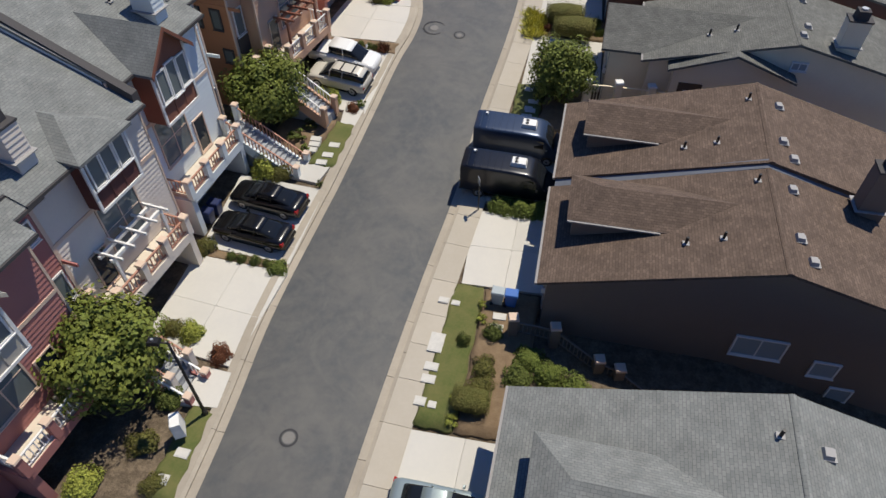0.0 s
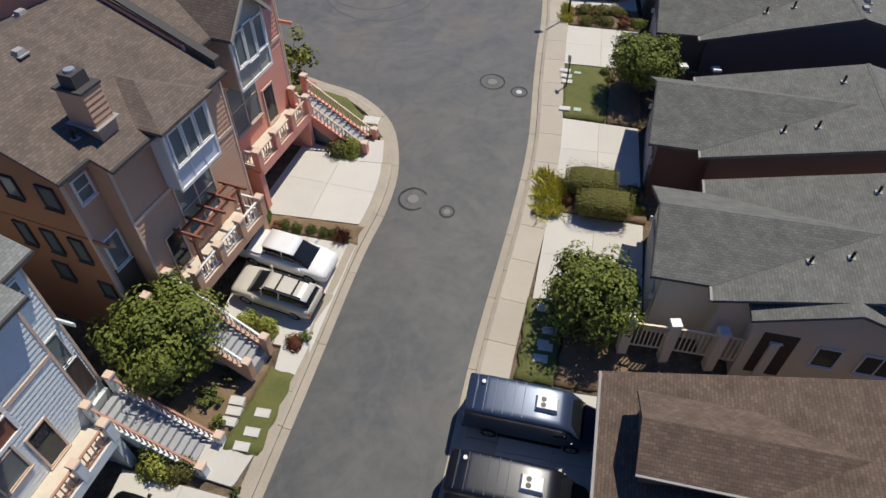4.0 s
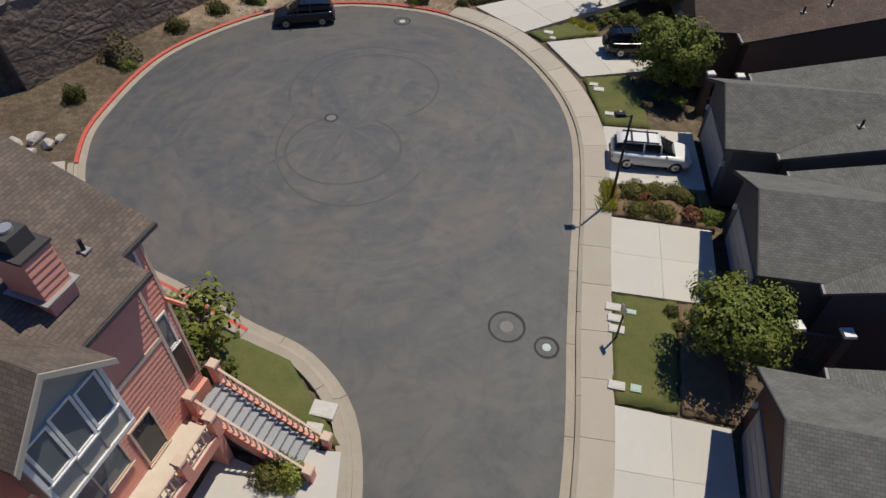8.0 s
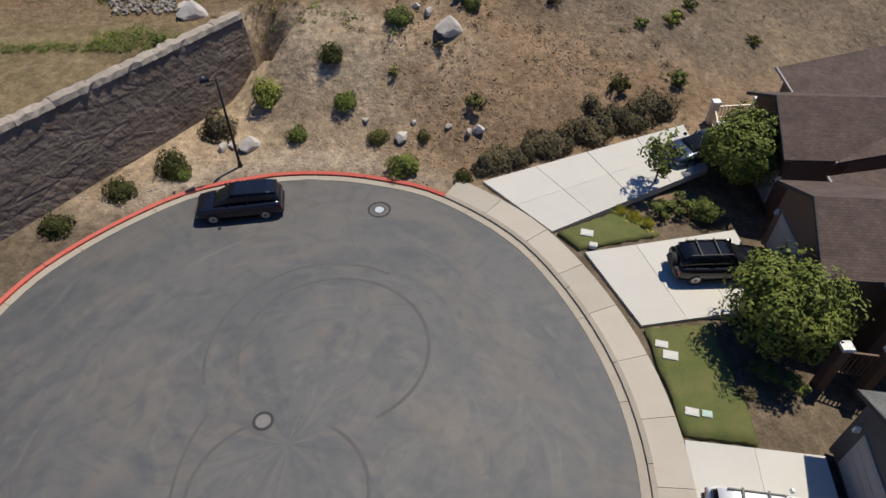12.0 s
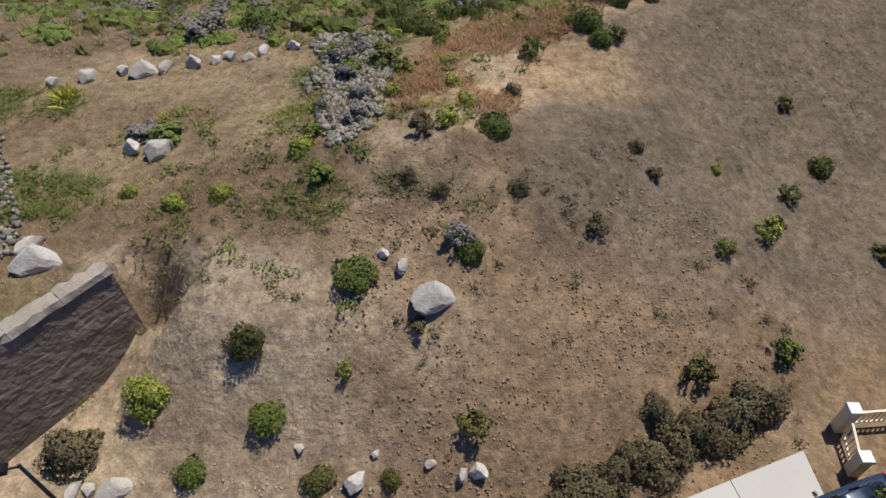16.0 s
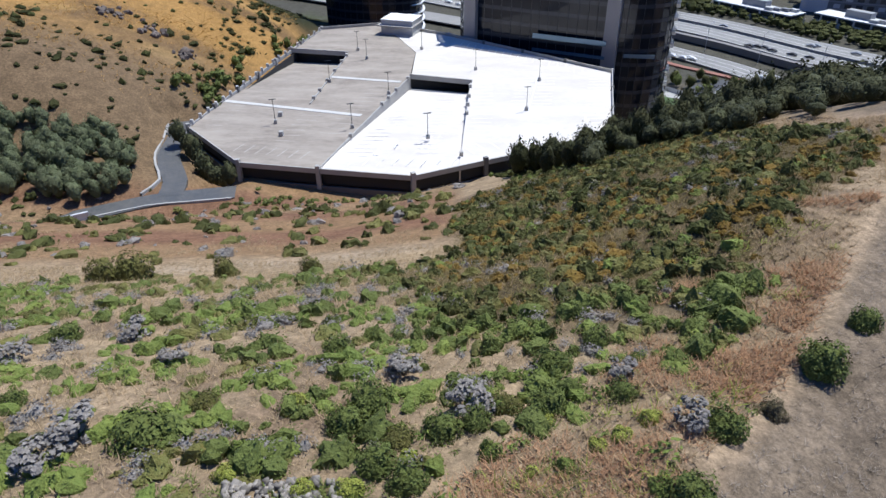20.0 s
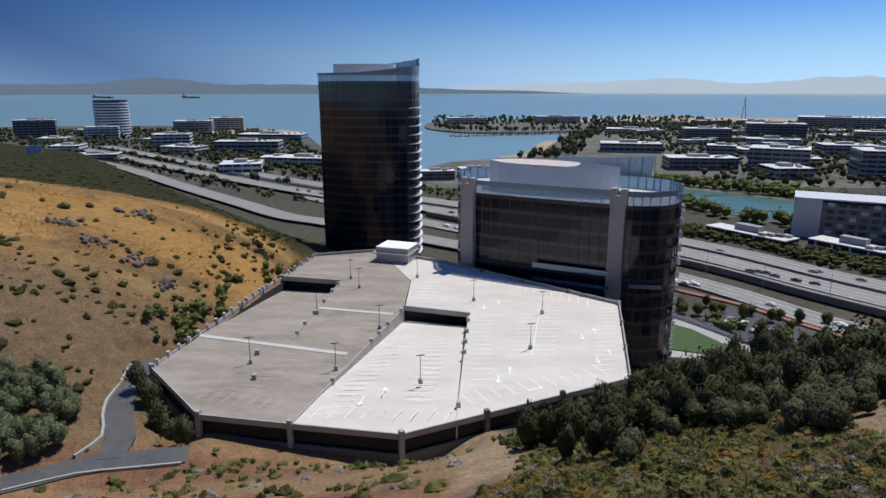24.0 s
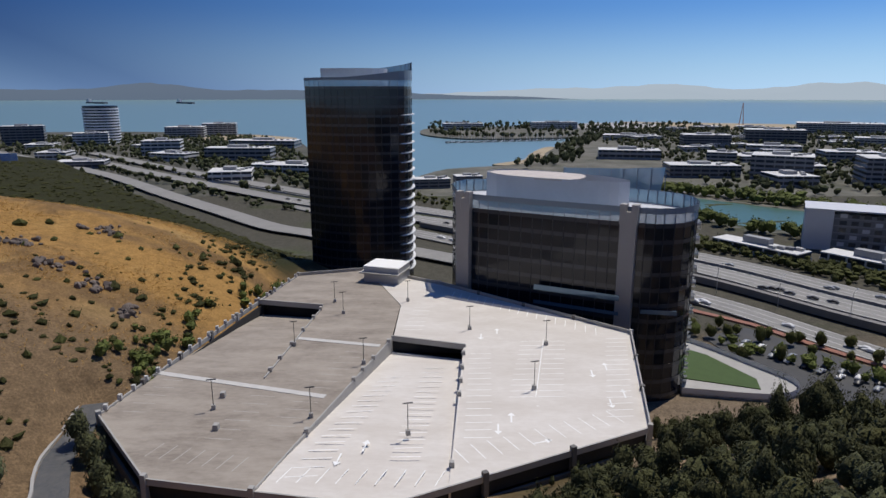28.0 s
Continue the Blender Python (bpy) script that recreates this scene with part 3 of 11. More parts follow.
over_wall = ((gx - WALL_A[0]) * (WALL_B[1] - WALL_A[1]) - (gy - WALL_A[1]) * (WALL_B[0] - WALL_A[0])) / math.hypot(WALL_B[0] - WALL_A[0], WALL_B[1] - WALL_A[1])
soil = mix(soil, (0.21, 0.158, 0.088), ease(0.2, -0.8, over_wall) * ease(-8, -10, gx))
onhill = ease(86, 91, gy) * ease(0.5, 0.9, gd)
tint = tint + (soil - tint) * onhill[..., None]
tint = mix(tint, (0.36, 0.29, 0.215), onhill * ease(3.2, 1.6, gd + 0.5 * n1) * 0.7)
side = crest_side(gx, gy)
up = ease(97, 104, gy + 0.6 * n1 + np.clip(4 - gx, -4, 8) * 0.3)
t_grey = up * ease(-0.6, 1.2, side + 0.8 * n1)
tint = tint + (grey - tint) * t_grey[..., None]
t_ter = ease(-1, -3.5, gx - 0.2 * (gy - 100) + n1) * ease(99, 101.5, gy + 0.4 * n1) * ease(121, 117, gy)
tint = tint + (terrace - tint) * t_ter[..., None]
t_tan = ease(113, 117, gy + 0.6 * n1 - 0.35 * np.clip(gx, -8, 12)) * ease(0.4, -0.8, side + 0.3 * n1)
tint = tint + (tan - tint) * t_tan[..., None]
trail = np.exp(-((side + 0.2) / 0.75) ** 2) * ease(104, 110, gy) * ease(175, 150, gy)
tint = mix(tint, (0.36, 0.265, 0.17), trail * 0.85)
low = ease(165, 185, gy + 2 * n2)
valley = ease(158, 163, gy + n1) * ease(6, 1, gx)
tint = mix(tint, (0.25, 0.152, 0.078), valley * 0.9)
tint = mix(tint, (0.2, 0.108, 0.064), valley * ease(-0.3, 0.7, np.sin(gy * 0.3 + gx * 0.02 + 0.9 * n2) + 0.5 * n1))
tint = mix(tint, (0.27, 0.19, 0.11), valley * ease(0.1, 0.6, n2) * 0.5)
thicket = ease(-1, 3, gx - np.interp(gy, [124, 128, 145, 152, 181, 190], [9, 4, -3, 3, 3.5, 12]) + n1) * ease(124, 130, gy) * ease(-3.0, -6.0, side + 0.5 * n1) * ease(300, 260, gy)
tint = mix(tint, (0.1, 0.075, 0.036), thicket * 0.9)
tint = mix(tint, (0.4, 0.29, 0.16), ease(149, 151.5, gy + n1) * ease(157, 154, gy + 0.5 * n1 - 0.1 * gx) * ease(6, 1, gx) * ease(-0.6, 0.4, n2) * 0.8)
tint = mix(tint, (0.44, 0.345, 0.24), ease(95, 97, gy + n1) * ease(102.5, 100, gy + n1) * ease(-1, -3, gx + n1) * ease(-13, -11, gx) * ease(-0.2, 0.3, ripple(gx + 9, gy, 1.5)))
brown = ease(1.25, 0.6, np.hypot((gx - 4) / 6, (gy - 105) / 4) + 0.35 * n1) * ease(-0.3, 0.2, ripple(gx, gy, 1.4))
tint = mix(tint, (0.12, 0.083, 0.055), brown * 0.8)
tint = mix(tint, (0.38, 0.26, 0.15), ease(1.2, 0.5, np.hypot((gx - 9.5) / 4, (gy - 112.5) / 3) + 0.3 * n1) * 0.7)
tint = mix(tint, (0.42, 0.315, 0.18), ease(1.2, 0.5, np.hypot((gx - 3) / 4, (gy - 110) / 2) + 0.3 * n1) * 0.7)
walkers = line_distance(gx, gy, ((-70, 147), (-31, 153), (-23.6, 155.1), (-14.6, 157.6), (-4.1, 157.8), (3.3, 158.9)))
tint = mix(tint, (0.37, 0.29, 0.2), ease(1.3, 0.5, walkers + 0.2 * n1) * 0.85)
gold = np.zeros_like(tint) + (0.35, 0.2, 0.066)
gold = mix(gold, (0.16, 0.1, 0.05), ease(-0.1, 0.6, n2 + 0.5 * n1) * 0.85)
gold = mix(gold, (0.4, 0.27, 0.11), ease(0.1, 0.7, ripple(gx, gy + 20, 9) - 0.3 * n1) * 0.6)
gold = mix(gold, (0.17, 0.115, 0.065), ease(312, 268, gy - 0.25 * (gx + 90) + 5 * n2))
gold = mix(gold, (0.032, 0.033, 0.013), ease(372, 400, gy + 0.2 * (gx + 110) + 8 * n2))
tint = tint + (gold - tint) * ease(-45, -58, gx)[..., None] * ease(212, 236, gy)[..., None]
town = ease(330, 380, gy) * ease(-54, -56, gz)
tint = mix(tint, (0.085, 0.08, 0.062), town)
tint = mix(tint, (0.07, 0.08, 0.04), town * ease(0.1, 0.5, ripple(gx, gy, 30)))

nx, ny = len(GX), len(GY)
idx = np.arange(nx * ny).reshape(ny, nx)
quads = np.stack([idx[:-1, :-1], idx[:-1, 1:], idx[1:, 1:], idx[1:, :-1]], -1).reshape(-1, 4)
GROUND = bpy.data.materials.new("open_ground")
GROUND.use_nodes = True
n, l = GROUND.node_tree.nodes, GROUND.node_tree.links
p = n["Principled BSDF"]
p.inputs["Roughness"].default_value, p.inputs["Specular IOR Level"].default_value = 0.95, 0.15
at_ = n.new("ShaderNodeAttribute")
at_.attribute_name = "tint"
tc = n.new("ShaderNodeTexCoord")
prev = at_.outputs["Color"]
for sc, lo, hi, low_v, hi_v in ((0.35, 0.38, 0.64, 0.8, 1.18), (1.9, 0.4, 0.62, 0.74, 1.22), (8.0, 0.38, 0.66, 0.78, 1.18)):
    tx = n.new("ShaderNodeTexNoise")
    tx.inputs["Scale"].default_value, tx.inputs["Detail"].default_value, tx.inputs["Roughness"].default_value = sc, 8, 0.7
    l.new(tc.outputs["Object"], tx.inputs["Vector"])
    mr = n.new("ShaderNodeMapRange")
    mr.inputs[1].default_value, mr.inputs[2].default_value, mr.inputs[3].default_value, mr.inputs[4].default_value = lo, hi, low_v, hi_v
    l.new(tx.outputs[0], mr.inputs[0])
    hs = n.new("ShaderNodeHueSaturation")
    l.new(mr.outputs[0], hs.inputs["Value"])
    l.new(prev, hs.inputs["Color"])
    prev = hs.outputs[0]
l.new(prev, p.inputs["Base Color"])
bx = n.new("ShaderNodeTexNoise")
bx.inputs["Scale"].default_value, bx.inputs["Detail"].default_value, bx.inputs["Roughness"].default_value = 1.3, 10, 0.62
l.new(tc.outputs["Object"], bx.inputs["Vector"])
bp = n.new("ShaderNodeBump")
bp.inputs["Strength"].default_value, bp.inputs["Distance"].default_value = 0.75, 0.3
l.new(bx.outputs[0], bp.inputs["Height"])
l.new(bp.outputs[0], p.inputs["Normal"])

me = bpy.data.meshes.new("ground")
me.vertices.add(nx * ny)
me.vertices.foreach_set("co", np.stack([gx, gy, gz], -1).ravel())
me.loops.add(quads.size)
me.loops.foreach_set("vertex_index", quads.ravel().astype(np.int32))
me.polygons.add(len(quads))
me.polygons.foreach_set("loop_start", np.arange(0, quads.size, 4, dtype=np.int32))
me.polygons.foreach_set("use_smooth", [True] * len(quads))
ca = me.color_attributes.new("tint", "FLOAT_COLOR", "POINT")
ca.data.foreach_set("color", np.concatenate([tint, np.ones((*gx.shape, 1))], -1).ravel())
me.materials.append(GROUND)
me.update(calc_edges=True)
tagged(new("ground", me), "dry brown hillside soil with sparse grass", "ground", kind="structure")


def land_at(x, y):
    return float(land(np.array([x]), np.array([y]))[0])


# ---- street ----
left_edge, right_edge = EDGE_NP[:TOP + 1], EDGE_NP[TOP:][::-1]
ys = np.unique(np.concatenate([np.arange(-44, 88, 1.0), np.arange(88, 90.9, 0.12)]))
rv, rf, cols = [], [], 13
for y in ys:
    xl = np.interp(y, np.maximum.accumulate(left_edge[:, 1]), left_edge[:, 0])
    xr = np.interp(y, np.maximum.accumulate(right_edge[:, 1]), right_edge[:, 0])
    for i in range(cols):
        x = xl + (xr - xl) * i / (cols - 1)
        crown = 0.10 * (1 - (2 * i / (cols - 1) - 1) ** 2)
        rv.append((x, y, road_z(y) - 0.02 + crown))
for j in range(len(ys) - 1):
    for i in range(cols - 1):
        k = j * cols + i
        rf.append((k, k + 1, k + cols + 1, k + cols))
tagged(part("road", mesh_of("road", rv, rf, ASPHALT, True)), "worn grey asphalt street with turning circle", "road", kind="structure")


def band(name, d0, d1, i0, i1, z0, z1, mat, label, category, skirt=0.5, pieces=0, parent=None, gap=0.012):
    """A strip along the street's edge between two offsets, from sample i0 to i1. pieces: how many samples each slab takes (0: one mesh)."""
    a, b = offset_edge(d0), offset_edge(d1)
    host = parent or thing(name, label, category, kind="structure")
    step = pieces or (i1 - i0)
    for s in range(i0, i1, step):
        e = min(s + step, i1)
        v, f = [], []
        for i in range(s, e + 1):
            pa, pb = Vector((*a[i], 0)), Vector((*b[i], 0))
            if pieces and i in (s, e):
                nxt = a[i + 1 if i == s else i - 1]
                dv = (Vector((*nxt, 0)) - pa).normalized() * gap
                pa, pb = pa + dv, pb + dv
            za, zb = road_z(a[i][1]) + z0, road_z(b[i][1]) + z1
            v += [(pa.x, pa.y, za - skirt), (pa.x, pa.y, za), (pb.x, pb.y, zb), (pb.x, pb.y, zb - skirt)]
        for k in range(e - s):
            o = 4 * k
            f += [(o, o + 4, o + 5, o + 1), (o + 1, o + 5, o + 6, o + 2), (o + 2, o + 6, o + 7, o + 3)]
        o = 4 * (e - s)
        f += [(3, 2, 1, 0), (o, o + 1, o + 2, o + 3)]
        f = [q[::-1] for q in f]
        part("slab" if pieces else "strip", mesh_of(name, v, f, mat), host)
    return host


def nearest(x, y, lo=0, hi=None):
    hi = hi or len(EDGE)
    return min(range(lo, hi), key=lambda i: (EDGE[i].x - x) ** 2 + (EDGE[i].y - y) ** 2)


N = len(EDGE) - 1
i_red0, i_red1 = nearest(-19.7, 71.2), nearest(1.8, 88.9, TOP)
i_lawn0, i_lawn1 = nearest(-7.2, 59.4), nearest(-17.4, 66.4)
band("gutter", 0.0, 0.42, 0, N, 0.0, -0.01, CURB, "pale concrete gutter along the asphalt", "gutter", pieces=5)
band("curb", 0.424, 0.62, 0, i_lawn0, 0.10, 0.15, CURB, "rolled concrete curb beside driveways", "curb", pieces=5)
band("curb", 0.424, 0.62, i_lawn0, i_lawn1, 0.10, 0.15, RED_CURB, "red painted curb with worn paint", "curb", pieces=4)
band("curb", 0.424, 0.62, i_lawn1, i_red0, 0.02, 0.04, CURB, "flush concrete curb at a driveway", "curb", pieces=4)
band("curb", 0.424, 0.62, i_red0, i_red1, 0.10, 0.16, RED_CURB, "red painted curb round the turning circle", "curb", pieces=4)
band("curb", 0.424, 0.62, i_red1, N, 0.10, 0.15, CURB, "rolled concrete curb beside the sidewalk", "curb", pieces=5)
band("sidewalk", 0.624, 1.05, 0, i_lawn0, 0.15, 0.16, CURB, "concrete edging strip behind the curb", "sidewalk", pieces=6)
band("sidewalk", 0.624, 0.95, i_lawn0, i_red0, 0.15, 0.16, CURB, "concrete edging strip behind the red curb", "sidewalk", pieces=6)
band("sidewalk", 0.624, 2.05, i_red1, N, 0.15, 0.18, WALKWAY, "beige concrete sidewalk with joints", "sidewalk", pieces=3)


def quad_at(c, u, v):
    """A point inside four corners (SW, SE, NE, NW)."""
    a, b, d, e = (Vector(q) for q in c)
    return (a * (1 - u) + b * u) * (1 - v) + (e * (1 - u) + d * u) * v


def paved(name, corners, nu, nv, mat, label, category, lift=0.15, thick=0.4, gap=0.005, rise=0.0):
    """Slabs filling a four-cornered plot, each an object of its own. rise: how much higher the far (east or west) end lies."""
    host = thing(name, label, category, kind="structure")
    for i in range(nu):
        for j in range(nv):
            pts = []
            for u, v in ((i, j), (i + 1, j), (i + 1, j + 1), (i, j + 1)):
                uu = u / nu + (gap / 4 if u == i else -gap / 4)
                vv = v / nv + (gap / 4 if v == j else -gap / 4)
                q = quad_at(corners, uu, vv)
                pts.append((q.x, q.y, float(road_z(q.y)) + lift + rise * uu))
            part("panel", Build().slab(pts, thick).mesh(name, mat), host)
    return host


# driveways: corners SW, SE, NE, NW
D = "pale concrete driveway with scored joints"
paved("driveway", [(-15.9, 20.6), (-10.9, 18.9), (-9.0, 25.0), (-14.6, 26.4)], 2, 2, CONCRETE, D, "driveway")
paved("driveway", [(-14.4, 27.0), (-9.0, 25.6), (-7.6, 31.6), (-13.2, 33.0)], 2, 2, CONCRETE, D + " under two black sedans", "driveway")
paved("driveway", [(-10.6, 39.9), (-5.6, 38.6), (-3.8, 45.0), (-9.2, 46.2)], 2, 2, CONCRETE, D + " under a pickup", "driveway")
paved("driveway", [(-9.8, 47.4), (-3.4, 46.4), (-2.6, 51.2), (-7.6, 53.2)], 2, 2, CONCRETE, D + " in full sun", "driveway")
paved("driveway", [(0.9, 24.2), (5.6, 23.4), (7.2, 29.0), (1.9, 29.8)], 2, 2, CONCRETE, D + " beside a small lawn", "driveway")
paved("driveway", [(2.4, 30.6), (7.6, 29.4), (8.8, 36.2), (4.2, 36.9)], 2, 2, CONCRETE, D + " under two camper vans", "driveway")
paved("driveway", [(-3.6, 7.6), (1.6, 6.8), (3.6, 14.6), (-1.8, 15.6)], 2, 2, CONCRETE, D + " under a silver car", "driveway")
paved("driveway", [(5.6, 41.6), (11.2, 41.0), (12.2, 46.3), (7.0, 47.4)], 2, 2, CONCRETE, D + " shaded by a tree", "driveway")
paved("driveway", [(7.5, 49.8), (12.6, 49.2), (13.4, 54.2), (8.6, 55.3)], 2, 2, CONCRETE, D, "driveway")
paved("driveway", [(9.5, 61.3), (14.6, 60.4), (15.6, 65.4), (10.3, 66.5)], 2, 2, CONCRETE, D, "driveway")
paved("driveway", [(10.8, 69.2), (16.2, 68.6), (16.8, 73.9), (11.4, 74.6)], 2, 2, CONCRETE, D + " under a white car", "driveway")
paved("driveway", [(10.9, 80.3), (17.6, 81.4), (17.2, 86.6), (9.0, 85.0)], 3, 1, CONCRETE, D + " fanning out from the circle", "driveway")
paved("driveway", [(7.5, 86.5), (16.9, 91.0), (16.6, 95.3), (4.0, 90.6)], 4, 2, CONCRETE, D + " curving up to a house", "driveway", rise=0.6)
paved("driveway", [(-40, 63), (-19.2, 66.6), (-20.9, 71.2), (-42, 68)], 3, 1, WALKWAY, "beige concrete apron off the turning circle", "driveway", lift=0.06)
paved("walkway", [(-10.6, 32.9), (-8.2, 32.2), (-7.5, 33.6), (-9.6, 34.5)], 1, 1, CONCRETE, "concrete landing at the foot of steps", "walkway", lift=0.17)
paved("walkway", [(-7.2, 37.7), (-6.2, 37.4), (-5.6, 39.2), (-7.0, 39.6)], 1, 1, CONCRETE, "concrete landing at the foot of steps", "walkway", lift=0.17)
paved("walkway", [(-4.4, 51.4), (-2.7, 51.2), (-2.7, 53.2), (-4.3, 53.3)], 1, 1, CONCRETE, "concrete landing at the foot of steps", "walkway", lift=0.17)
paved("walkway", [(-13.2, 16.9), (-11.2, 16.7), (-10.9, 18.6), (-12.4, 19.0)], 1, 1, CONCRETE, "concrete landing at the foot of steps", "walkway", lift=0.17)
paved("walkway", [(-15.6, 9.2), (-13.2, 8.6), (-12.6, 11.4), (-15.0, 12.2)], 1, 2, CONCRETE, "concrete landing at the foot of steps", "walkway", lift=0.17)


def plot(name, corners, mat, label, category, lift=0.19, n=10):
    """A soft-edged planted plot, slightly domed, with an uneven outline."""
    v, f = [], []
    for j in range(n + 1):
        for i in range(n + 1):
            q = quad_at(corners, i / n, j / n)
            dome = 0.06 * math.sin(math.pi * i / n) * math.sin(math.pi * j / n)
            w = 0.06 * math.sin(7 * q.x + 3 * q.y)
            v.append((q.x + w, q.y - w, float(road_z(q.y)) + lift + dome + 0.02 * math.sin(5 * q.x) * math.sin(4 * q.y)))
    for j in range(n):
        for i in range(n):
            k = j * (n + 1) + i
            f.append((k, k + 1, k + n + 2, k + n + 1))
    ring = [i for i in range(n + 1)] + [(j + 1) * (n + 1) + n for j in range(n)] + [n * (n + 1) + i for i in range(n - 1, -1, -1)] + [j * (n + 1) for j in range(n - 1, 0, -1)]
    base = len(v)
    v += [(v[i][0], v[i][1], v[i][2] - 0.35) for i in ring]
    c = len(ring)
    f += [(base + i, base + (i + 1) % c, ring[(i + 1) % c], ring[i]) for i in range(c)]
    return tagged(part(name, mesh_of(name, v, f, mat, True)), label, category, kind="structure")


plot("lawn", [(-9.0, 33.9), (-7.3, 33.5), (-6.2, 37.4), (-7.4, 37.8)], LAWN, "small green lawn with stepping stones", "lawn")
plot("lawn", [(-5.6, 53.6), (-2.8, 53.5), (-5.4, 57.4), (-10.5, 59.8)], LAWN, "green lawn inside the curved curb", "lawn")
plot("lawn", [(-13.6, 12.6), (-12.3, 12.0), (-11.4, 16.4), (-12.4, 16.9)], LAWN, "narrow patchy lawn beside the curb", "lawn")
plot("lawn", [(-1.6, 15.8), (0.3, 15.4), (2.2, 23.8), (0.6, 24.2)], LAWN, "narrow lawn with utility lids", "lawn")
plot("lawn", [(4.4, 37.2), (6.2, 36.9), (7.4, 41.4), (5.4, 41.7)], LAWN, "patchy lawn with stepping stones", "lawn")
plot("lawn", [(8.7, 55.4), (11.4, 54.9), (12.6, 60.6), (9.6, 61.1)], LAWN, "mown lawn with utility lids", "lawn")
plot("lawn", [(11.5, 74.8), (14.4, 74.4), (14.2, 80.4), (11.0, 80.1)], LAWN, "mown lawn with utility lids", "lawn")
plot("lawn", [(8.7, 85.25), (13.2, 86.3), (11.4, 88.1), (7.8, 86.4)], LAWN, "small triangular lawn between driveways", "lawn")
plot("planting_bed", [(0.4, 15.4), (3.4, 14.9), (5.2, 23.2), (2.3, 23.8)], MULCH, "mulched bed with shrubs", "planting bed", lift=0.16)
plot("planting_bed", [(6.3, 36.9), (9.6, 36.4), (10.6, 40.8), (7.5, 41.4)], MULCH, "mulched bed under a tree", "planting bed", lift=0.16)
plot("planting_bed", [(7.1, 47.5), (12.4, 46.5), (12.6, 49.0), (7.5, 49.7)], MULCH, "planting bed with clipped hedge", "planting bed", lift=0.16)
plot("planting_bed", [(11.5, 54.9), (13.6, 54.4), (14.6, 60.2), (12.7, 60.6)], MULCH, "mulched bed under a tree", "planting bed", lift=0.16)
plot("planting_bed", [(10.4, 66.7), (15.8, 65.6), (16.2, 68.4), (10.8, 69.1)], MULCH, "planting bed with round shrubs", "planting bed", lift=0.16)
plot("planting_bed", [(-14.7, 26.45), (-9.3, 25.05), (-9.1, 25.55), (-14.5, 26.95)], MULCH, "narrow bed between driveways", "planting bed", lift=0.17)
plot("planting_bed", [(-9.3, 46.3), (-3.8, 45.1), (-3.5, 46.3), (-9.6, 47.3)], MULCH, "narrow bed with low shrubs", "planting bed", lift=0.17)
plot("planting_bed", [(-12.6, 33.6), (-9.2, 34.0), (-7.5, 37.9), (-11.0, 39.0)], MULCH, "planted slope beside steps", "planting bed", lift=0.16)

# utility covers in the asphalt


def manhole(x, y, lid_r, ring_r, lid_mat, label):
    z = float(road_z(y)) + 0.02
    xl = np.interp(y, np.maximum.accumulate(left_edge[:, 1]), left_edge[:, 0])
    xr = np.interp(y, np.maximum.accumulate(right_edge[:, 1]), right_edge[:, 0])
    s = (x - xl) / (xr - xl)
    z = float(road_z(y)) - 0.02 + 0.10 * (1 - (2 * s - 1) ** 2) + 0.014
    slope = math.atan2(float(road_z(y + 1) - road_z(y - 1)), 2)
    host = thing("manhole_cover", label, "manhole", Matrix.Translation((x, y, z)) @ Matrix.Rotation(slope, 4, "X"))
    b = Build()
    b.tube((0, 0, -0.05), (0, 0, 0.004), lid_r, sides=28)
    part("lid", b.mesh("manhole_lid", lid_mat), host)
    v, f = [], []
    for k, (r, zz) in enumerate(((lid_r + 0.01, 0.0), (lid_r + 0.16, 0.0))):
        v += [(r * math.cos(a * math.tau / 28), r * math.sin(a * math.tau / 28), zz) for a in range(28)]
    f = [(i, 28 + i, 28 + (i + 1) % 28, (i + 1) % 28) for i in range(28)]
    part("collar", mesh_of("collar", v, f, ASPHALT), host)
    v = []
    for r in (ring_r - 0.07, ring_r + 0.04):
        v += [(r * math.cos(a * math.tau / 28), r * math.sin(a * math.tau / 28), 0.002) for a in range(28)]
    part("seal_ring", mesh_of("seal_ring", v, f, TAR), host)


WHITE_LID = material("pale_painted_lid", (0.5, 0.55, 0.56), 0.6, spots=0.3, scale=6)
manhole(-7.5, 15.2, 0.3, 0.42, IRON, "round iron manhole cover in a dark tar ring")
manhole(-0.75, 48.4, 0.32, 0.85, IRON, "round iron manhole cover in a wide tar ring")
manhole(1.2, 47.4, 0.2, 0.42, IRON, "small iron valve cover in a tar ring")
manhole(4.4, 59.3, 0.32, 0.85, IRON, "round iron manhole cover in a wide tar ring")
manhole(6.15, 58.2, 0.2, 0.55, WHITE_LID, "small pale valve cover in a tar ring")
manhole(-5.7, 75.5, 0.3, 0.4, IRON, "round iron manhole cover in the turning circle")
manhole(-1.75, 88.3, 0.24, 0.6, WHITE_LID, "small pale valve cover in an oval tar ring")


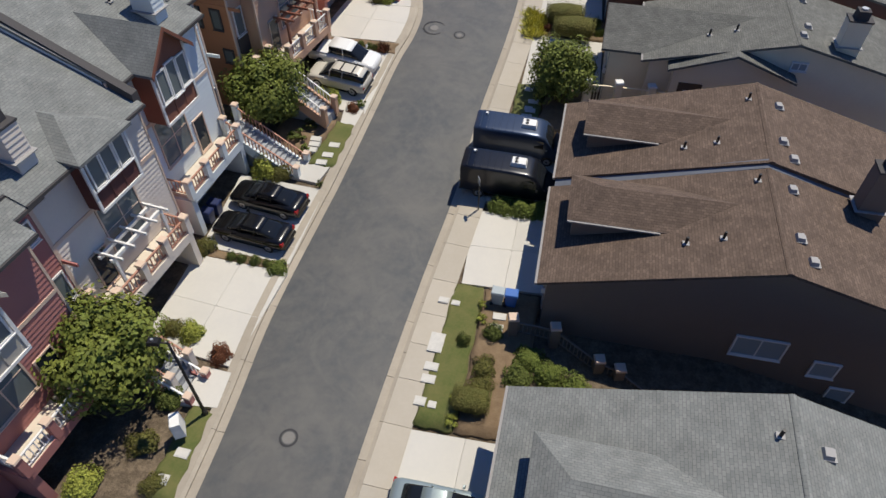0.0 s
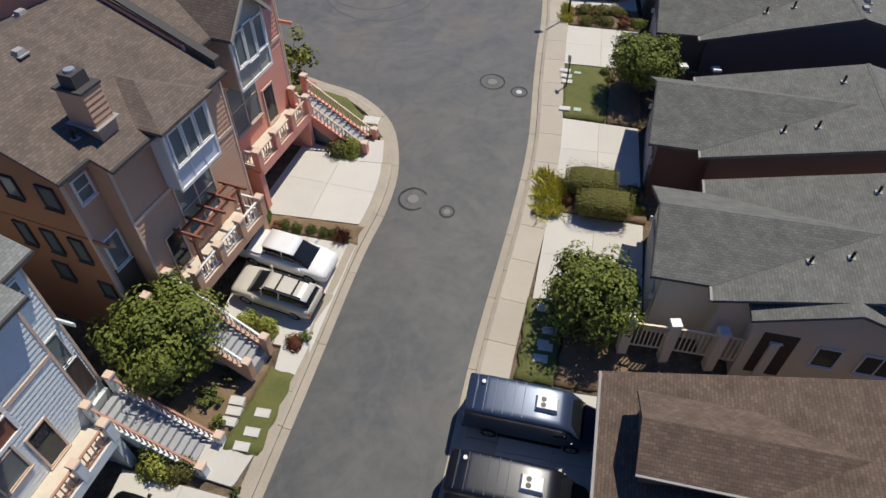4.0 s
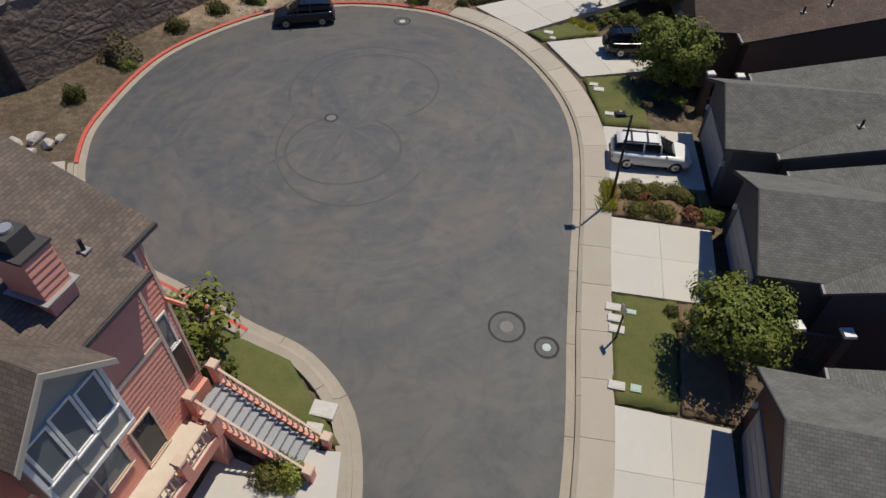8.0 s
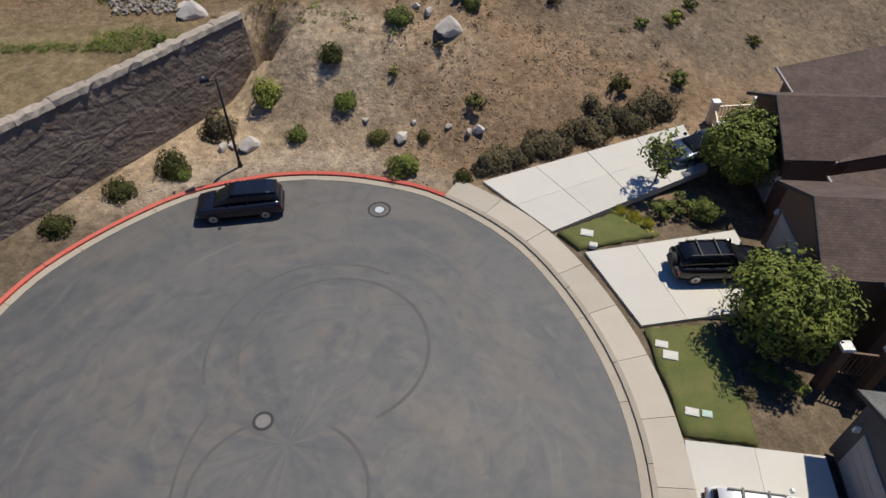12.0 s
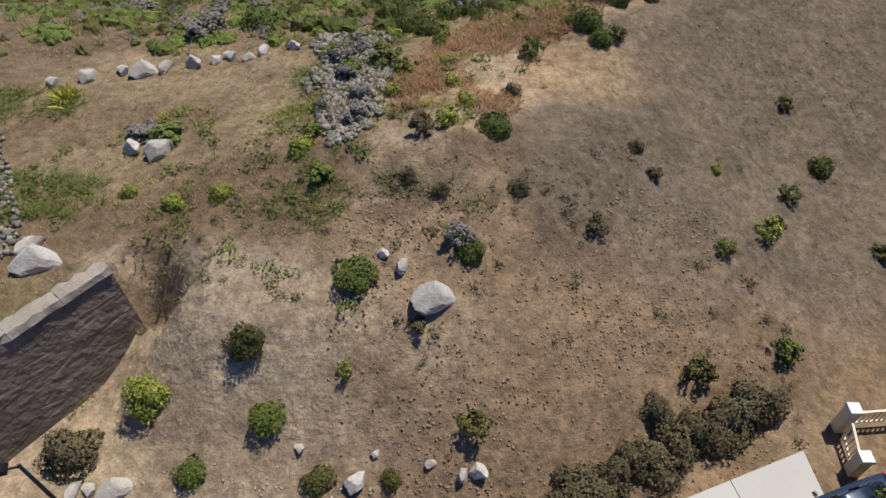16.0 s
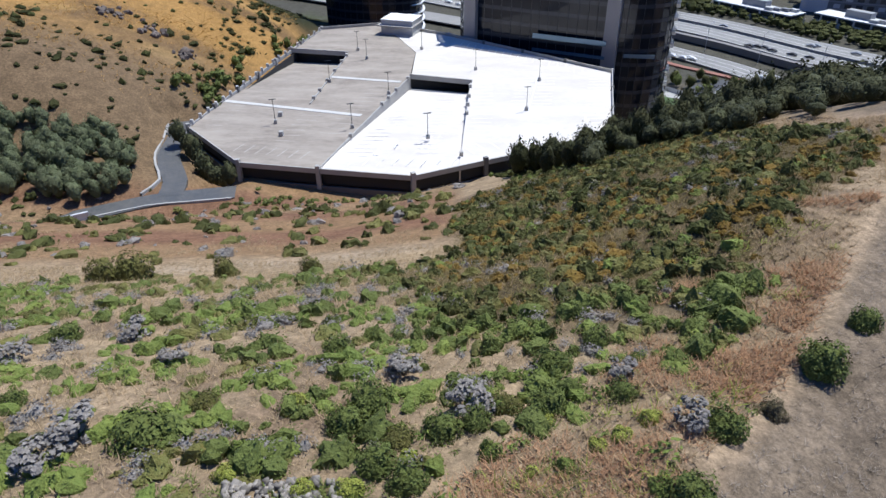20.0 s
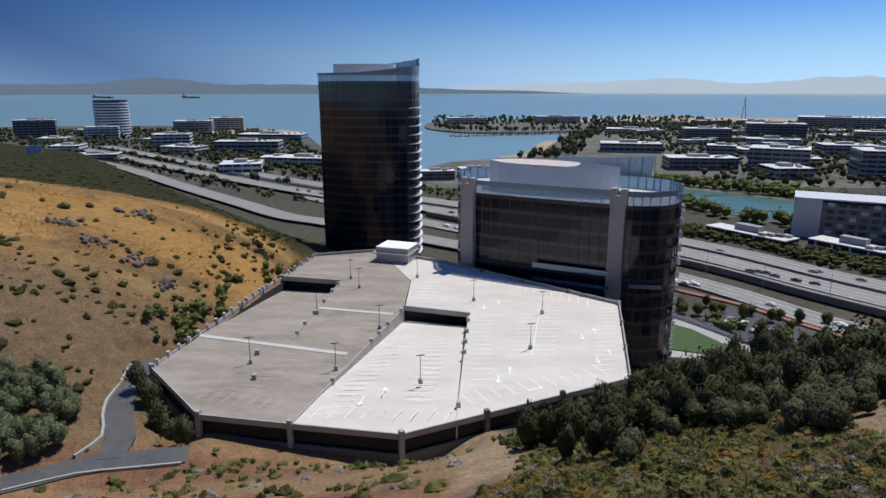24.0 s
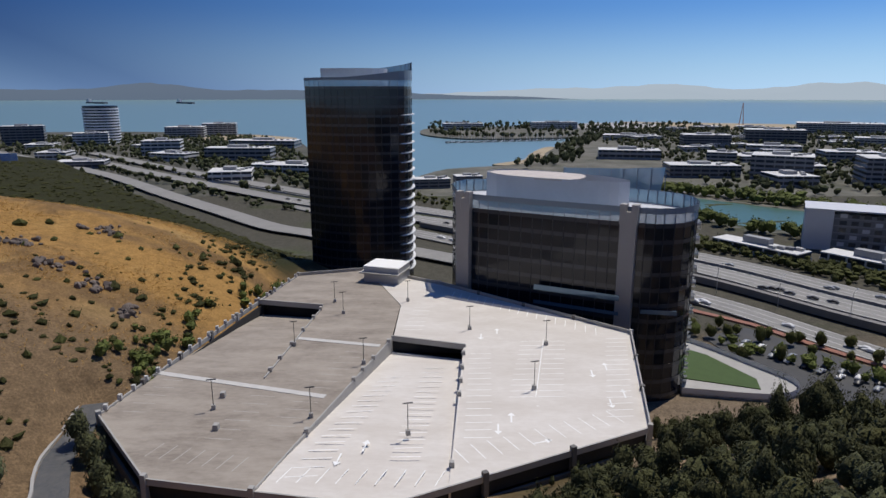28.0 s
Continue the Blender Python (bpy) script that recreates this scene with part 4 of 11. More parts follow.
def swirl(cx, cy, rx, ry, a0, a1, width, name):
    """A tyre mark: a thin arc on the asphalt."""
    v, n = [], 60
    for i in range(n + 1):
        a = radians(a0 + (a1 - a0) * i / n)
        for r in (1, 1 + width / max(rx, ry)):
            x, y = cx + rx * r * math.cos(a), cy + ry * r * math.sin(a)
            xl = np.interp(y, np.maximum.accumulate(left_edge[:, 1]), left_edge[:, 0])
            xr = np.interp(y, np.maximum.accumulate(right_edge[:, 1]), right_edge[:, 0])
            s = (x - xl) / (xr - xl)
            v.append((x, y, float(road_z(y)) - 0.02 + 0.10 * (1 - (2 * s - 1) ** 2) + 0.006))
    f = [(2 * i, 2 * i + 1, 2 * i + 3, 2 * i + 2) for i in range(n)]
    tagged(part(name, mesh_of(name, v, f, TYRE_MARK)), "dark curved tyre mark on the asphalt", "tyre mark", group="tyre marks", kind="structure")


swirl(-4.6, 72.4, 3.4, 3.2, 100, 420, 0.16, "tyre_mark")
swirl(-4.0, 73.0, 4.6, 5.6, 150, 330, 0.14, "tyre_mark")
swirl(-3.2, 79.2, 4.2, 4.0, -60, 200, 0.16, "tyre_mark")
swirl(-3.6, 79.0, 5.2, 5.2, 60, 200, 0.14, "tyre_mark")

# ---- houses ----


def paint(name, c, **k):
    return material(name, c, 0.75, spots=0.22, scale=0.7, second=tuple(x * 0.8 for x in c), bump=0.12, bump_scale=40, spec=0.3, **k)


GREY_SIDING = paint("grey_green_siding", (0.68, 0.735, 0.745))
TAN_SIDING = paint("tan_siding", (0.72, 0.645, 0.56))
BROWN_SIDING = paint("brown_siding", (0.6, 0.37, 0.25))
ORANGE_STUCCO = paint("rust_brown_stucco", (0.42, 0.2, 0.108))
PINK_SIDING = paint("pink_siding", (0.78, 0.35, 0.265))
MAROON_SIDING = paint("maroon_pink_siding", (0.42, 0.18, 0.16))
RED_BROWN = paint("red_brown_panel", (0.25, 0.10, 0.065))
MAROON = paint("maroon_panel", (0.13, 0.05, 0.045))
LIGHT_BLUE = paint("pale_blue_panel", (0.66, 0.70, 0.76))
GREIGE = paint("greige_panel", (0.47, 0.43, 0.36))
PEACH = paint("peach_trim", (0.66, 0.5, 0.39))
STUCCO_TAUPE = paint("taupe_stucco", (0.2, 0.155, 0.125))
STUCCO_BEIGE = paint("beige_stucco", (0.84, 0.75, 0.58))
STUCCO_MAROON = paint("maroon_stucco", (0.13, 0.07, 0.06))
STUCCO_SLATE = paint("slate_stucco", (0.1, 0.1, 0.104))
STUCCO_BROWN = paint("dark_brown_stucco", (0.17, 0.11, 0.08))
GARAGE_DOOR = paint("garage_door_paint", (0.42, 0.40, 0.37))
DARK_TRIM = paint("dark_trim", (0.07, 0.065, 0.065))
PARTY_GREY = material("blue_grey_flashing", (0.17, 0.19, 0.23), 0.6, spots=0.3, scale=2)
DECK_TOP = material("deck_coating", (0.68, 0.6, 0.49), 0.8, spots=0.3, scale=1.2)
STEP_GREY = material("grey_concrete_steps", (0.36, 0.37, 0.38), 0.85, spots=0.3, scale=1)
DOOR_DARK = material("dark_door", (0.07, 0.05, 0.045), 0.5)


def lapped(x0, x1, z0, z1, y, board=0.25):
    """Lap siding on a wall that faces -y: each board leans out at its foot."""
    b = Build()
    z = z0
    while z < z1 - 0.02:
        t = min(z + board, z1)
        b.poly([(x0, y - 0.034, z), (x1, y - 0.034, z), (x1, y, t), (x0, y, t)])
        b.poly([(x0, y, z), (x1, y, z), (x1, y - 0.034, z), (x0, y - 0.034, z)])
        z = t
    return b


def window(parent, at, cx, cz, w, h, cols=1, rows=1, frame_mat=WHITE, name="window", glazing=None):
    """A framed window on a wall facing local -y. Frame is proud of the wall; the panes sit back in it."""
    b = Build()
    t = 0.09
    x0, x1, z0, z1 = cx - w / 2, cx + w / 2, cz - h / 2, cz + h / 2
    for y in (-0.09, 0.06):
        for d in (0, t):
            b.v += [(x0 + d, y, z0 + d), (x1 - d, y, z0 + d), (x1 - d, y, z1 - d), (x0 + d, y, z1 - d)]
    for i in range(4):
        j = (i + 1) % 4
        b.f += [(i, j, 4 + j, 4 + i), (8 + j, 8 + i, i, j)[::-1], (4 + i, 4 + j, 12 + j, 12 + i), (12 + i, 12 + j, 8 + j, 8 + i)]
        b.m += [0] * 4
    fr = part(name, b.mesh("window_frame", frame_mat), parent, at=at)
    for i in range(1, cols):
        xm = x0 + w * i / cols
        part("mullion", Build().box(xm - 0.035, xm + 0.035, -0.07, 0.05, z0 + t - 0.01, z1 - t + 0.01).mesh("mullion", frame_mat), fr)
    for j in range(1, rows):
        zm = z0 + h * j / rows
        part("transom", Build().box(x0 + t - 0.01, x1 - t + 0.01, -0.065, 0.045, zm - 0.03, zm + 0.03).mesh("transom", frame_mat), fr)
    part("sill", Build().box(x0 - 0.04, x1 + 0.04, -0.14, -0.085, z0 - 0.05, z0 + 0.01).mesh("sill", frame_mat), fr)
    for i in range(cols):
        a, c = x0 + w * i / cols + 0.03, x0 + w * (i + 1) / cols - 0.03
        part("pane", Build().box(max(a, x0 + 0.05), min(c, x1 - 0.05), -0.045, -0.02, z0 + 0.05, z1 - 0.05).mesh("pane", glazing or PANE), fr)
    return fr


def gable_wall(x0, x1, z0, ze, zr, y, xm=None):
    xm = (x0 + x1) / 2 if xm is None else xm
    return Build().poly([(x0, y, z0), (x1, y, z0), (x1, y, ze), (xm, y, zr), (x0, y, ze)])


def roof_plane(parent, pts, mat, name="roof", thick=0.16, label=""):
    b = Build()
    b.slab(pts, thick)
    return part(name, b.mesh("roof", mat, uv=True), parent, label)


def railing(parent, a, b, height, mat, spacing=0.24, name="railing", post_mat=None, ends=(True, True), post=0.3, cap=PEACH):
    """Posts, rails and balusters from a to b (local points at floor level)."""
    a, b = Vector(a), Vector(b)
    d = b - a
    flat = Vector((d.x, d.y, 0))
    ln = flat.length
    ang = math.atan2(d.y, d.x)
    slope = d.z / ln
    rail = part(name, Build().slab([(0, -0.05, height), (ln, -0.05, height + d.z), (ln, 0.05, height + d.z), (0, 0.05, height)], 0.07).mesh("top_rail", mat),
                parent, at=Matrix.Translation(a) @ Matrix.Rotation(ang, 4, "Z"))
    part("bottom_rail", Build().slab([(0, -0.035, 0.16), (ln, -0.035, 0.16 + d.z), (ln, 0.035, 0.16 + d.z), (0, 0.035, 0.16)], 0.06).mesh("bottom_rail", mat), rail)
    k = max(2, int(ln / spacing))
    bal = Build().box(-0.025, 0.025, -0.025, 0.025, 0.12, height - 0.03).mesh("baluster", mat)
    for i in range(k):
        s = (i + 0.5) * ln / k
        part("baluster", bal, rail, at=pose(s, 0, slope * s))
    for end, p in zip(ends, (a, b)):
        if end:
            pm = part("post", Build().box(-post / 2, post / 2, -post / 2, post / 2, -0.2, height + 0.12).mesh("post", post_mat or mat), parent, at=Matrix.Translation(p))
            part("cap", Build().box(-post / 2 - 0.05, post / 2 + 0.05, -post / 2 - 0.05, post / 2 + 0.05, height + 0.12, height + 0.21, bevel=0.03).mesh("cap", cap), pm)
    return rail


def chimney(parent, x, y, z0, z1, mat, w=0.95, d=1.25):
    c = part("chimney", lapped(-w / 2, w / 2, z0, z1, -d / 2).box(-w / 2 + 0.002, w / 2 - 0.002, -d / 2 + 0.002, d / 2, z0, z1).mesh("chimney", mat), parent, at=pose(x, y, 0))
    part("flue_box", Build().box(-w / 2 - 0.06, w / 2 + 0.06, -d / 2 - 0.06, d / 2 + 0.06, z1 + 0.002, z1 + 0.1).box(-0.36, 0.36, -0.36, 0.36, z1 + 0.1, z1 + 0.62, bevel=0.02)
         .mesh("flue_box", DARK_TRIM), c, "dark metal chimney cap")
    part("flue", Build().tube((0, 0, z1 + 0.6), (0, 0, z1 + 0.72), 0.2, sides=12).mesh("flue", GALV), c)
    part("flashing", Build().box(-w / 2 - 0.15, w / 2 + 0.15, -d / 2 - 0.18, d / 2 + 0.1, z0 + 1.0, z0 + 1.05).mesh("flashing", FLASHING), c)


def roof_vent(parent, x, y, z, kind, normal_tilt=0.0):
    if kind == "pipe":
        v = part("vent_pipe", Build().tube((0, 0, -0.1), (0, 0, 0.42), 0.07, sides=10).mesh("vent_pipe", BLACK_METAL), parent, at=pose(x, y, z))
        part("flashing", Build().box(-0.14, 0.14, -0.16, 0.16, -0.02, 0.035).mesh("flashing", FLASHING), v)
    else:
        v = part("vent_box", Build().box(-0.25, 0.25, -0.22, 0.22, -0.05, 0.22, bevel=0.07).mesh("vent_box", FLASHING), parent, at=pose(x, y, z))
        part("flashing", Build().box(-0.27, 0.27, -0.3, 0.3, -0.03, 0.03).mesh("flashing", FLASHING), v)


def townhouse(cx, cy, z0, s, turn, wall, side_wall, bay_mat, trim, roof_mat, bay_x, bay_gable, pergola, label, rail_mat, bay_frame=WHITE, stairs=True, eave=10.7, party=3.9, door_side=1):
    """A three-storey townhouse: garage below, a railed deck over it, a bay of windows under its own roof. Local x runs up the street, y into the house."""
    at = Matrix.Translation((cx, cy, z0)) @ Matrix.Rotation(radians(90 - turn), 4, "Z")
    h = thing("townhouse", label, "house", at, group="townhouses of the street")
    o, pw = s * 4.9, -s * party
    x0, x1 = min(o, pw), max(o, pw)
    fy, back, ze = 1.45, 14.5, eave
    ridge_y, zr = 7.6, ze + 2.7
    jog, set_back = s * 3.45, 0.9   # the outer end of the front stands back
    m0, m1 = min(jog, pw), max(jog, pw)
    n0, n1 = min(jog, o), max(jog, o)
    # walls
    b = Build()
    gz = 2.65
    b.box(m0 + 0.02, m1 - 0.02, fy + 0.02, fy + 0.22, gz, ze)
    part("front_wall", b.mesh("front_wall", wall), h)
    part("siding", lapped(m0, m1, gz + 0.3, ze, fy).mesh("siding", wall), h)
    part("front_wall", Build().box(n0 + 0.02, n1 - 0.02, fy + set_back + 0.02, fy + set_back + 0.22, -0.3, ze).mesh("front_wall", wall), h)
    part("siding", lapped(n0, n1, 0.2, ze, fy + set_back).mesh("siding", wall), h)
    part("return_wall", Build().box(jog - 0.1, jog + 0.1, fy + 0.03, fy + set_back, gz, ze).mesh("return_wall", wall), h)
    for x, nm in ((x0, "south"), (x1, "north")):
        w = Build()
        f0 = fy + (set_back if x == o else 0.0)
        pts = [(f0 + 0.02, -4), (back, -4), (back, ze), (ridge_y, zr - 0.05), (f0 + 0.02, ze + (f0 - fy) * 0.43)]
        xa, xb = (x + 0.01, x + 0.2) if x == x0 else (x - 0.2, x - 0.01)
        k = len(w.v)
        w.v += [(xa, q[0], q[1]) for q in pts] + [(xb, q[0], q[1]) for q in pts]
        w.f += [(0, 1, 2, 3, 4), (9, 8, 7, 6, 5)] + [(i, 5 + i, 5 + (i + 1) % 5, (i + 1) % 5) for i in range(5)]
        w.m += [0] * 7
        part("side_wall", w.mesh("side_wall", side_wall), h)
    part("back_wall", Build().box(x0 + 0.2, x1 - 0.2, back - 0.2, back, -4, ze).mesh("back_wall", side_wall), h)
    part("belt_trim", Build().box(m0, m1, fy - 0.06, fy + 0.01, 7.1, 7.3).mesh("belt_trim", trim), h)
    for x, f0 in ((pw, fy), (jog, fy), (o, fy + set_back)):
        part("corner_board", Build().box(x - 0.06, x + 0.06, f0 - 0.05, f0 + 0.07, gz, ze).mesh("corner_board", trim), h)
    # garage level, set back under the deck
    gy = fy + 0.35
    part("garage_front", Build().box(x0 + 0.2, x1 - 0.2, gy, gy + 0.2, -0.3, gz).mesh("garage_front", wall), h)
    gd = part("garage_door", Build().box(-2.45, 2.45, gy - 0.05, gy + 0.004, 0.02, 2.2).mesh("garage_door", GARAGE_DOOR), h)
    for j in range(4):
        for i in range(6):
            part("panel", Build().box(-2.35 + i * 0.79, -2.35 + i * 0.79 + 0.7, gy - 0.08, gy - 0.049, 0.1 + j * 0.53, 0.1 + j * 0.53 + 0.42, bevel=0.02).mesh("panel", GARAGE_DOOR), gd)
    # deck
    dw = 2.72
    deck = part("deck", Build().box(-dw, dw, -0.12, fy, gz - 0.05, gz + 0.25).mesh("deck", DECK_TOP), h, "pale coated deck over the garage")
    part("fascia", Build().box(-dw - 0.03, dw + 0.03, -0.16, -0.121, gz - 0.25, gz + 0.3).mesh("fascia", wall), deck)
    for x in (-dw, dw):
        part("pier", Build().box(x - 0.2, x + 0.2, 0.0, fy + 0.3, -0.3, gz - 0.05).mesh("pier", wall), h)
    z = gz + 0.25
    for a, c in ((-dw, -0.9), (-0.9, 0.9), (0.9, dw)):
        railing(h, (a, 0, z), (c, 0, z), 0.95, rail_mat, name="deck_railing", post_mat=wall, ends=(True, c == dw), post=0.36)
    railing(h, (-s * dw, 0.2, z), (-s * dw, fy, z), 0.95, rail_mat, name="deck_railing", post_mat=wall, ends=(False, False))
    # deck doors and windows on the middle floor
    window(h, pose(0, fy, 0), bay_x, 5.6, 2.6, 3.0, 2, 2, trim if bay_frame == WHITE else bay_frame, "deck_window", PANE_MID)
    window(h, pose(0, fy, 0), bay_x + s * 2.2, 4.15, 1.1, 2.3, 1, 1, trim, "deck_door")
    # bay
    bw, bz0, bz1, by = 1.42, 7.4, ze + 0.1, 0.15 if bay_gable else 0.6
    bay = part("bay", Build().box(bay_x - bw, bay_x + bw, by, fy + 0.1, bz0, bz1).mesh("bay", bay_mat), h, "projecting bay with a band of windows")
    if bay_gable:
        g = Build().poly([(bay_x - bw, by, bz1), (bay_x + bw, by, bz1), (bay_x, by, bz1 + 1.35)])
        part("gable_wall", g.mesh("gable_wall", bay_mat), bay)
    for i in range(3):
        window(bay, pose(0, by, 0), bay_x + (i - 1) * 0.86, bz0 + 2.05, 0.82, 1.75 + (0.2 if i == 1 and bay_gable else 0), 1, 1, WHITE, "bay_window", PANE_MID)
        if i:
            part("batten", Build().box(bay_x + (i - 1.5) * 0.86 - 0.035, bay_x + (i - 1.5) * 0.86 + 0.035, by - 0.035, by, bz0 + 0.1, bz0 + 1.1).mesh("batten", bay_frame if bay_frame != WHITE else bay_mat), bay)
    part("apron_rail", Build().box(bay_x - bw - 0.05, bay_x + bw + 0.05, by - 0.07, by + 0.02, bz0 - 0.05, bz0 + 0.1).mesh("apron_rail", bay_frame), bay)
    part("sill", Build().box(bay_x - bw, bay_x + bw, by - 0.06, by + 0.01, bz0 + 1.05, bz0 + 1.17).mesh("sill", bay_frame), bay)
    for x in (bay_x - bw, bay_x + bw):
        part("corner_board", Build().box(x - 0.07, x + 0.07, by - 0.05, by + 0.06, bz0, bz1).mesh("corner_board", bay_frame), bay)
    # windows beside the bay
    ox = s * 4.15
    window(h, pose(0, fy + set_back, 0), ox, 9.55, 0.85, 1.2, 1, 2, WHITE, glazing=PANE_MID)
    window(h, pose(0, fy + set_back, 0), ox, 6.0, 0.95, 1.8, 1, 1, WHITE, glazing=PANE_MID)
    part("entry_door", Build().box(ox - 0.55, ox + 0.55, fy + set_back - 0.09, fy + set_back + 0.02, gz + 0.3, gz + 2.5).mesh("entry_door", DOOR_DARK), h)
    sw = pose(o, 0, 0, 0, 0, 90 if s > 0 else -90)
    for i, (yy, zz, w, hh) in enumerate(((3.4, 9.3, 0.9, 1.2), (5.4, 9.3, 0.9, 1.2), (8.4, 9.4, 1.5, 1.3), (10.8, 9.4, 1.5, 1.3), (3.4, 6.3, 0.75, 1.4), (4.9, 6.3, 0.75, 1.4), (6.4, 6.3, 0.75, 1.4), (5.4, 4.2, 0.9, 1.1), (3.1, 3.8, 0.8, 1.0))):
        window(h, sw, yy if s > 0 else -yy, zz, w, hh, 2 if w > 1 else 1, 1, DARK_TRIM, glazing=PANE_MID)
    part("side_belt", Build().box(o - 0.05 if s > 0 else o - 0.03, o + 0.03 if s > 0 else o + 0.05, fy, back, 7.1, 7.3).mesh("side_belt", side_wall), h)
    # roof
    ov = 0.45
    xa, xb = (x0, x1 + ov) if s > 0 else (x0 - ov, x1)
    e = fy - 0.55
    k = (zr - ze) / (ridge_y - fy)
    zf = ze - k * (fy - e) + 0.12
    cut = jog + s * 0.3
    ma, mb = (xa, cut) if s > 0 else (cut, xb)
    na, nb = (cut, xb) if s > 0 else (xa, cut)
    roof_plane(h, [(ma, e, zf), (mb, e, zf), (mb, ridge_y, zr + 0.12), (ma, ridge_y, zr + 0.12)], roof_mat)
    ze2 = zf + k * set_back
    roof_plane(h, [(na, e + set_back, ze2), (nb, e + set_back, ze2), (nb, ridge_y, zr + 0.12), (na, ridge_y, zr + 0.12)], roof_mat)
    if s < 0:
        # dark all over: its flashing, and its shadowed side put into the colour
        pa, pb = pw - 0.22, pw + 0.22
        part("party_parapet", Build().slab([(pa, 1.2, ze + 0.42), (pb, 1.2, ze + 0.42), (pb, ridge_y, zr + 0.6), (pa, ridge_y, zr + 0.6)], 0.9)
             .slab([(pa, ridge_y, zr + 0.6), (pb, ridge_y, zr + 0.6), (pb, back, ze + 0.4), (pa, back, ze + 0.4)], 0.9).mesh("party_parapet", DARK_TRIM), h, "dark capped fire wall between two roofs")
    zb = zr + 0.12 - k * (back + 0.5 - ridge_y)
    roof_plane(h, [(xa, ridge_y, zr + 0.12), (xb, ridge_y, zr + 0.12), (xb, back + 0.5, zb), (xa, back + 0.5, zb)], roof_mat)
    part("gutter", Build().box(ma, mb, e - 0.1, e - 0.004, zf - 0.17, zf - 0.02).mesh("gutter", DARK_TRIM), h)
    part("gutter", Build().box(na, nb, e + set_back - 0.1, e + set_back - 0.004, ze2 - 0.17, ze2 - 0.02).mesh("gutter", DARK_TRIM), h)
    # the bay's own roof
    bz = bz1 + 0.02
    if bay_gable:
        zt = bz + 1.5
        yt = fy + (zt - ze - 0.12) / k
        ys_ = fy + max(0.0, (bz - ze - 0.12) / k)
        roof_plane(h, [(bay_x - bw - 0.35, by - 0.35, bz - 0.25), (bay_x, by - 0.35, zt), (bay_x, yt, zt), (bay_x - bw - 0.35, ys_, bz - 0.25)][::-1], roof_mat, "bay_roof")
        roof_plane(h, [(bay_x + bw + 0.35, by - 0.35, bz - 0.25), (bay_x + bw + 0.35, ys_, bz - 0.25), (bay_x, yt, zt), (bay_x, by - 0.35, zt)][::-1], roof_mat, "bay_roof")
        for sx in (-1, 1):
            part("rake_board", Build().slab([(bay_x, by - 0.36, zt - 0.02), (bay_x + sx * (bw + 0.36), by - 0.36, bz - 0.27), (bay_x + sx * (bw + 0.36), by - 0.42, bz - 0.27), (bay_x, by - 0.42, zt - 0.02)][::sx], 0.24).mesh("rake_board", bay_mat), h)
    else:
        zt = bz + 0.95
        yh = by + 2.0
        yt = fy + (zt - ze - 0.12) / k
        l_, r_ = bay_x - bw - 0.3, bay_x + bw + 0.3
        ys_ = fy + 0.1
        f_ = by - 0.35
        roof_plane(h, [(l_, f_, bz), (r_, f_, bz), (bay_x, yh, zt)], roof_mat, "bay_roof")
        roof_plane(h, [(l_, f_, bz), (bay_x, yh, zt), (bay_x, yt, zt), (l_, ys_, bz)], roof_mat, "bay_roof")
        roof_plane(h, [(r_, f_, bz), (r_, ys_, bz), (bay_x, yt, zt), (bay_x, yh, zt)], roof_mat, "bay_roof")
    chimney(h, bay_x + s * 2.6, 2.5, ze - 0.1, ze + 2.4, wall)
    for vx, vy, kd in ((s * 3.3, 2.6, "pipe"), (s * 1.0, 4.2, "pipe"), (s * 1.2, 6.4, "box"), (-s * 1.6, 9.2, "box"), (s * 0.4, 9.8, "pipe")):
        zz = ze + 0.12 + k * (min(vy, 2 * ridge_y - vy) - fy)
        roof_vent(h, vx, vy, zz + 0.02, kd)
    if pergola:
        pg = part("pergola", Build().box(-2.0, 2.0, 0.25, 0.4, 5.1, 5.28).box(-2.0, 2.0, 0.95, 1.1, 5.1, 5.28).mesh("beams", pergola), h, "slatted pergola over the deck")
        for i in range(5):
            part("slat", Build().box(-1.85 + i * 0.9, -1.85 + i * 0.9 + 0.1, -0.25, 1.35, 5.282, 5.42).mesh("slat", pergola), pg)
        for x in (-1.8, 1.8):
            part("post", Build().box(x - 0.07, x + 0.07, 0.26, 0.4, gz + 0.25, 5.1).mesh("post", pergola), pg)
    if stairs:
        st = part("stairs", Build().box(-0.01, 0.01, 0, 0.02, 0, 0.01).mesh("stair_core", STEP_GREY), h, at=pose(s * 3.95, 0, 0))
        nst, y_a, y_b = 15, -3.3, 1.2
        for i in range(nst):
            ya = y_a + (y_b - y_a) * i / nst
            part("step", Build().box(-0.62, 0.62, ya, ya + (y_b - y_a) / nst + 0.03, -0.6, (gz + 0.25) * (i + 1) / nst).mesh("step", STEP_GREY), st)
        for xx in (-0.75, 0.75):
            part("stringer", Build().slab([(xx - 0.1, y_a, 0.3), (xx + 0.1, y_a, 0.3), (xx + 0.1, y_b, gz + 0.4), (xx - 0.1, y_b, gz + 0.4)], 0.8).mesh("stringer", wall), st)
            railing(st, (xx, y_a, 0.05), (xx, y_b, gz + 0.25), 0.95, rail_mat, name="stair_railing", post_mat=wall, ends=(True, True), post=0.34, spacing=0.22)
    return h


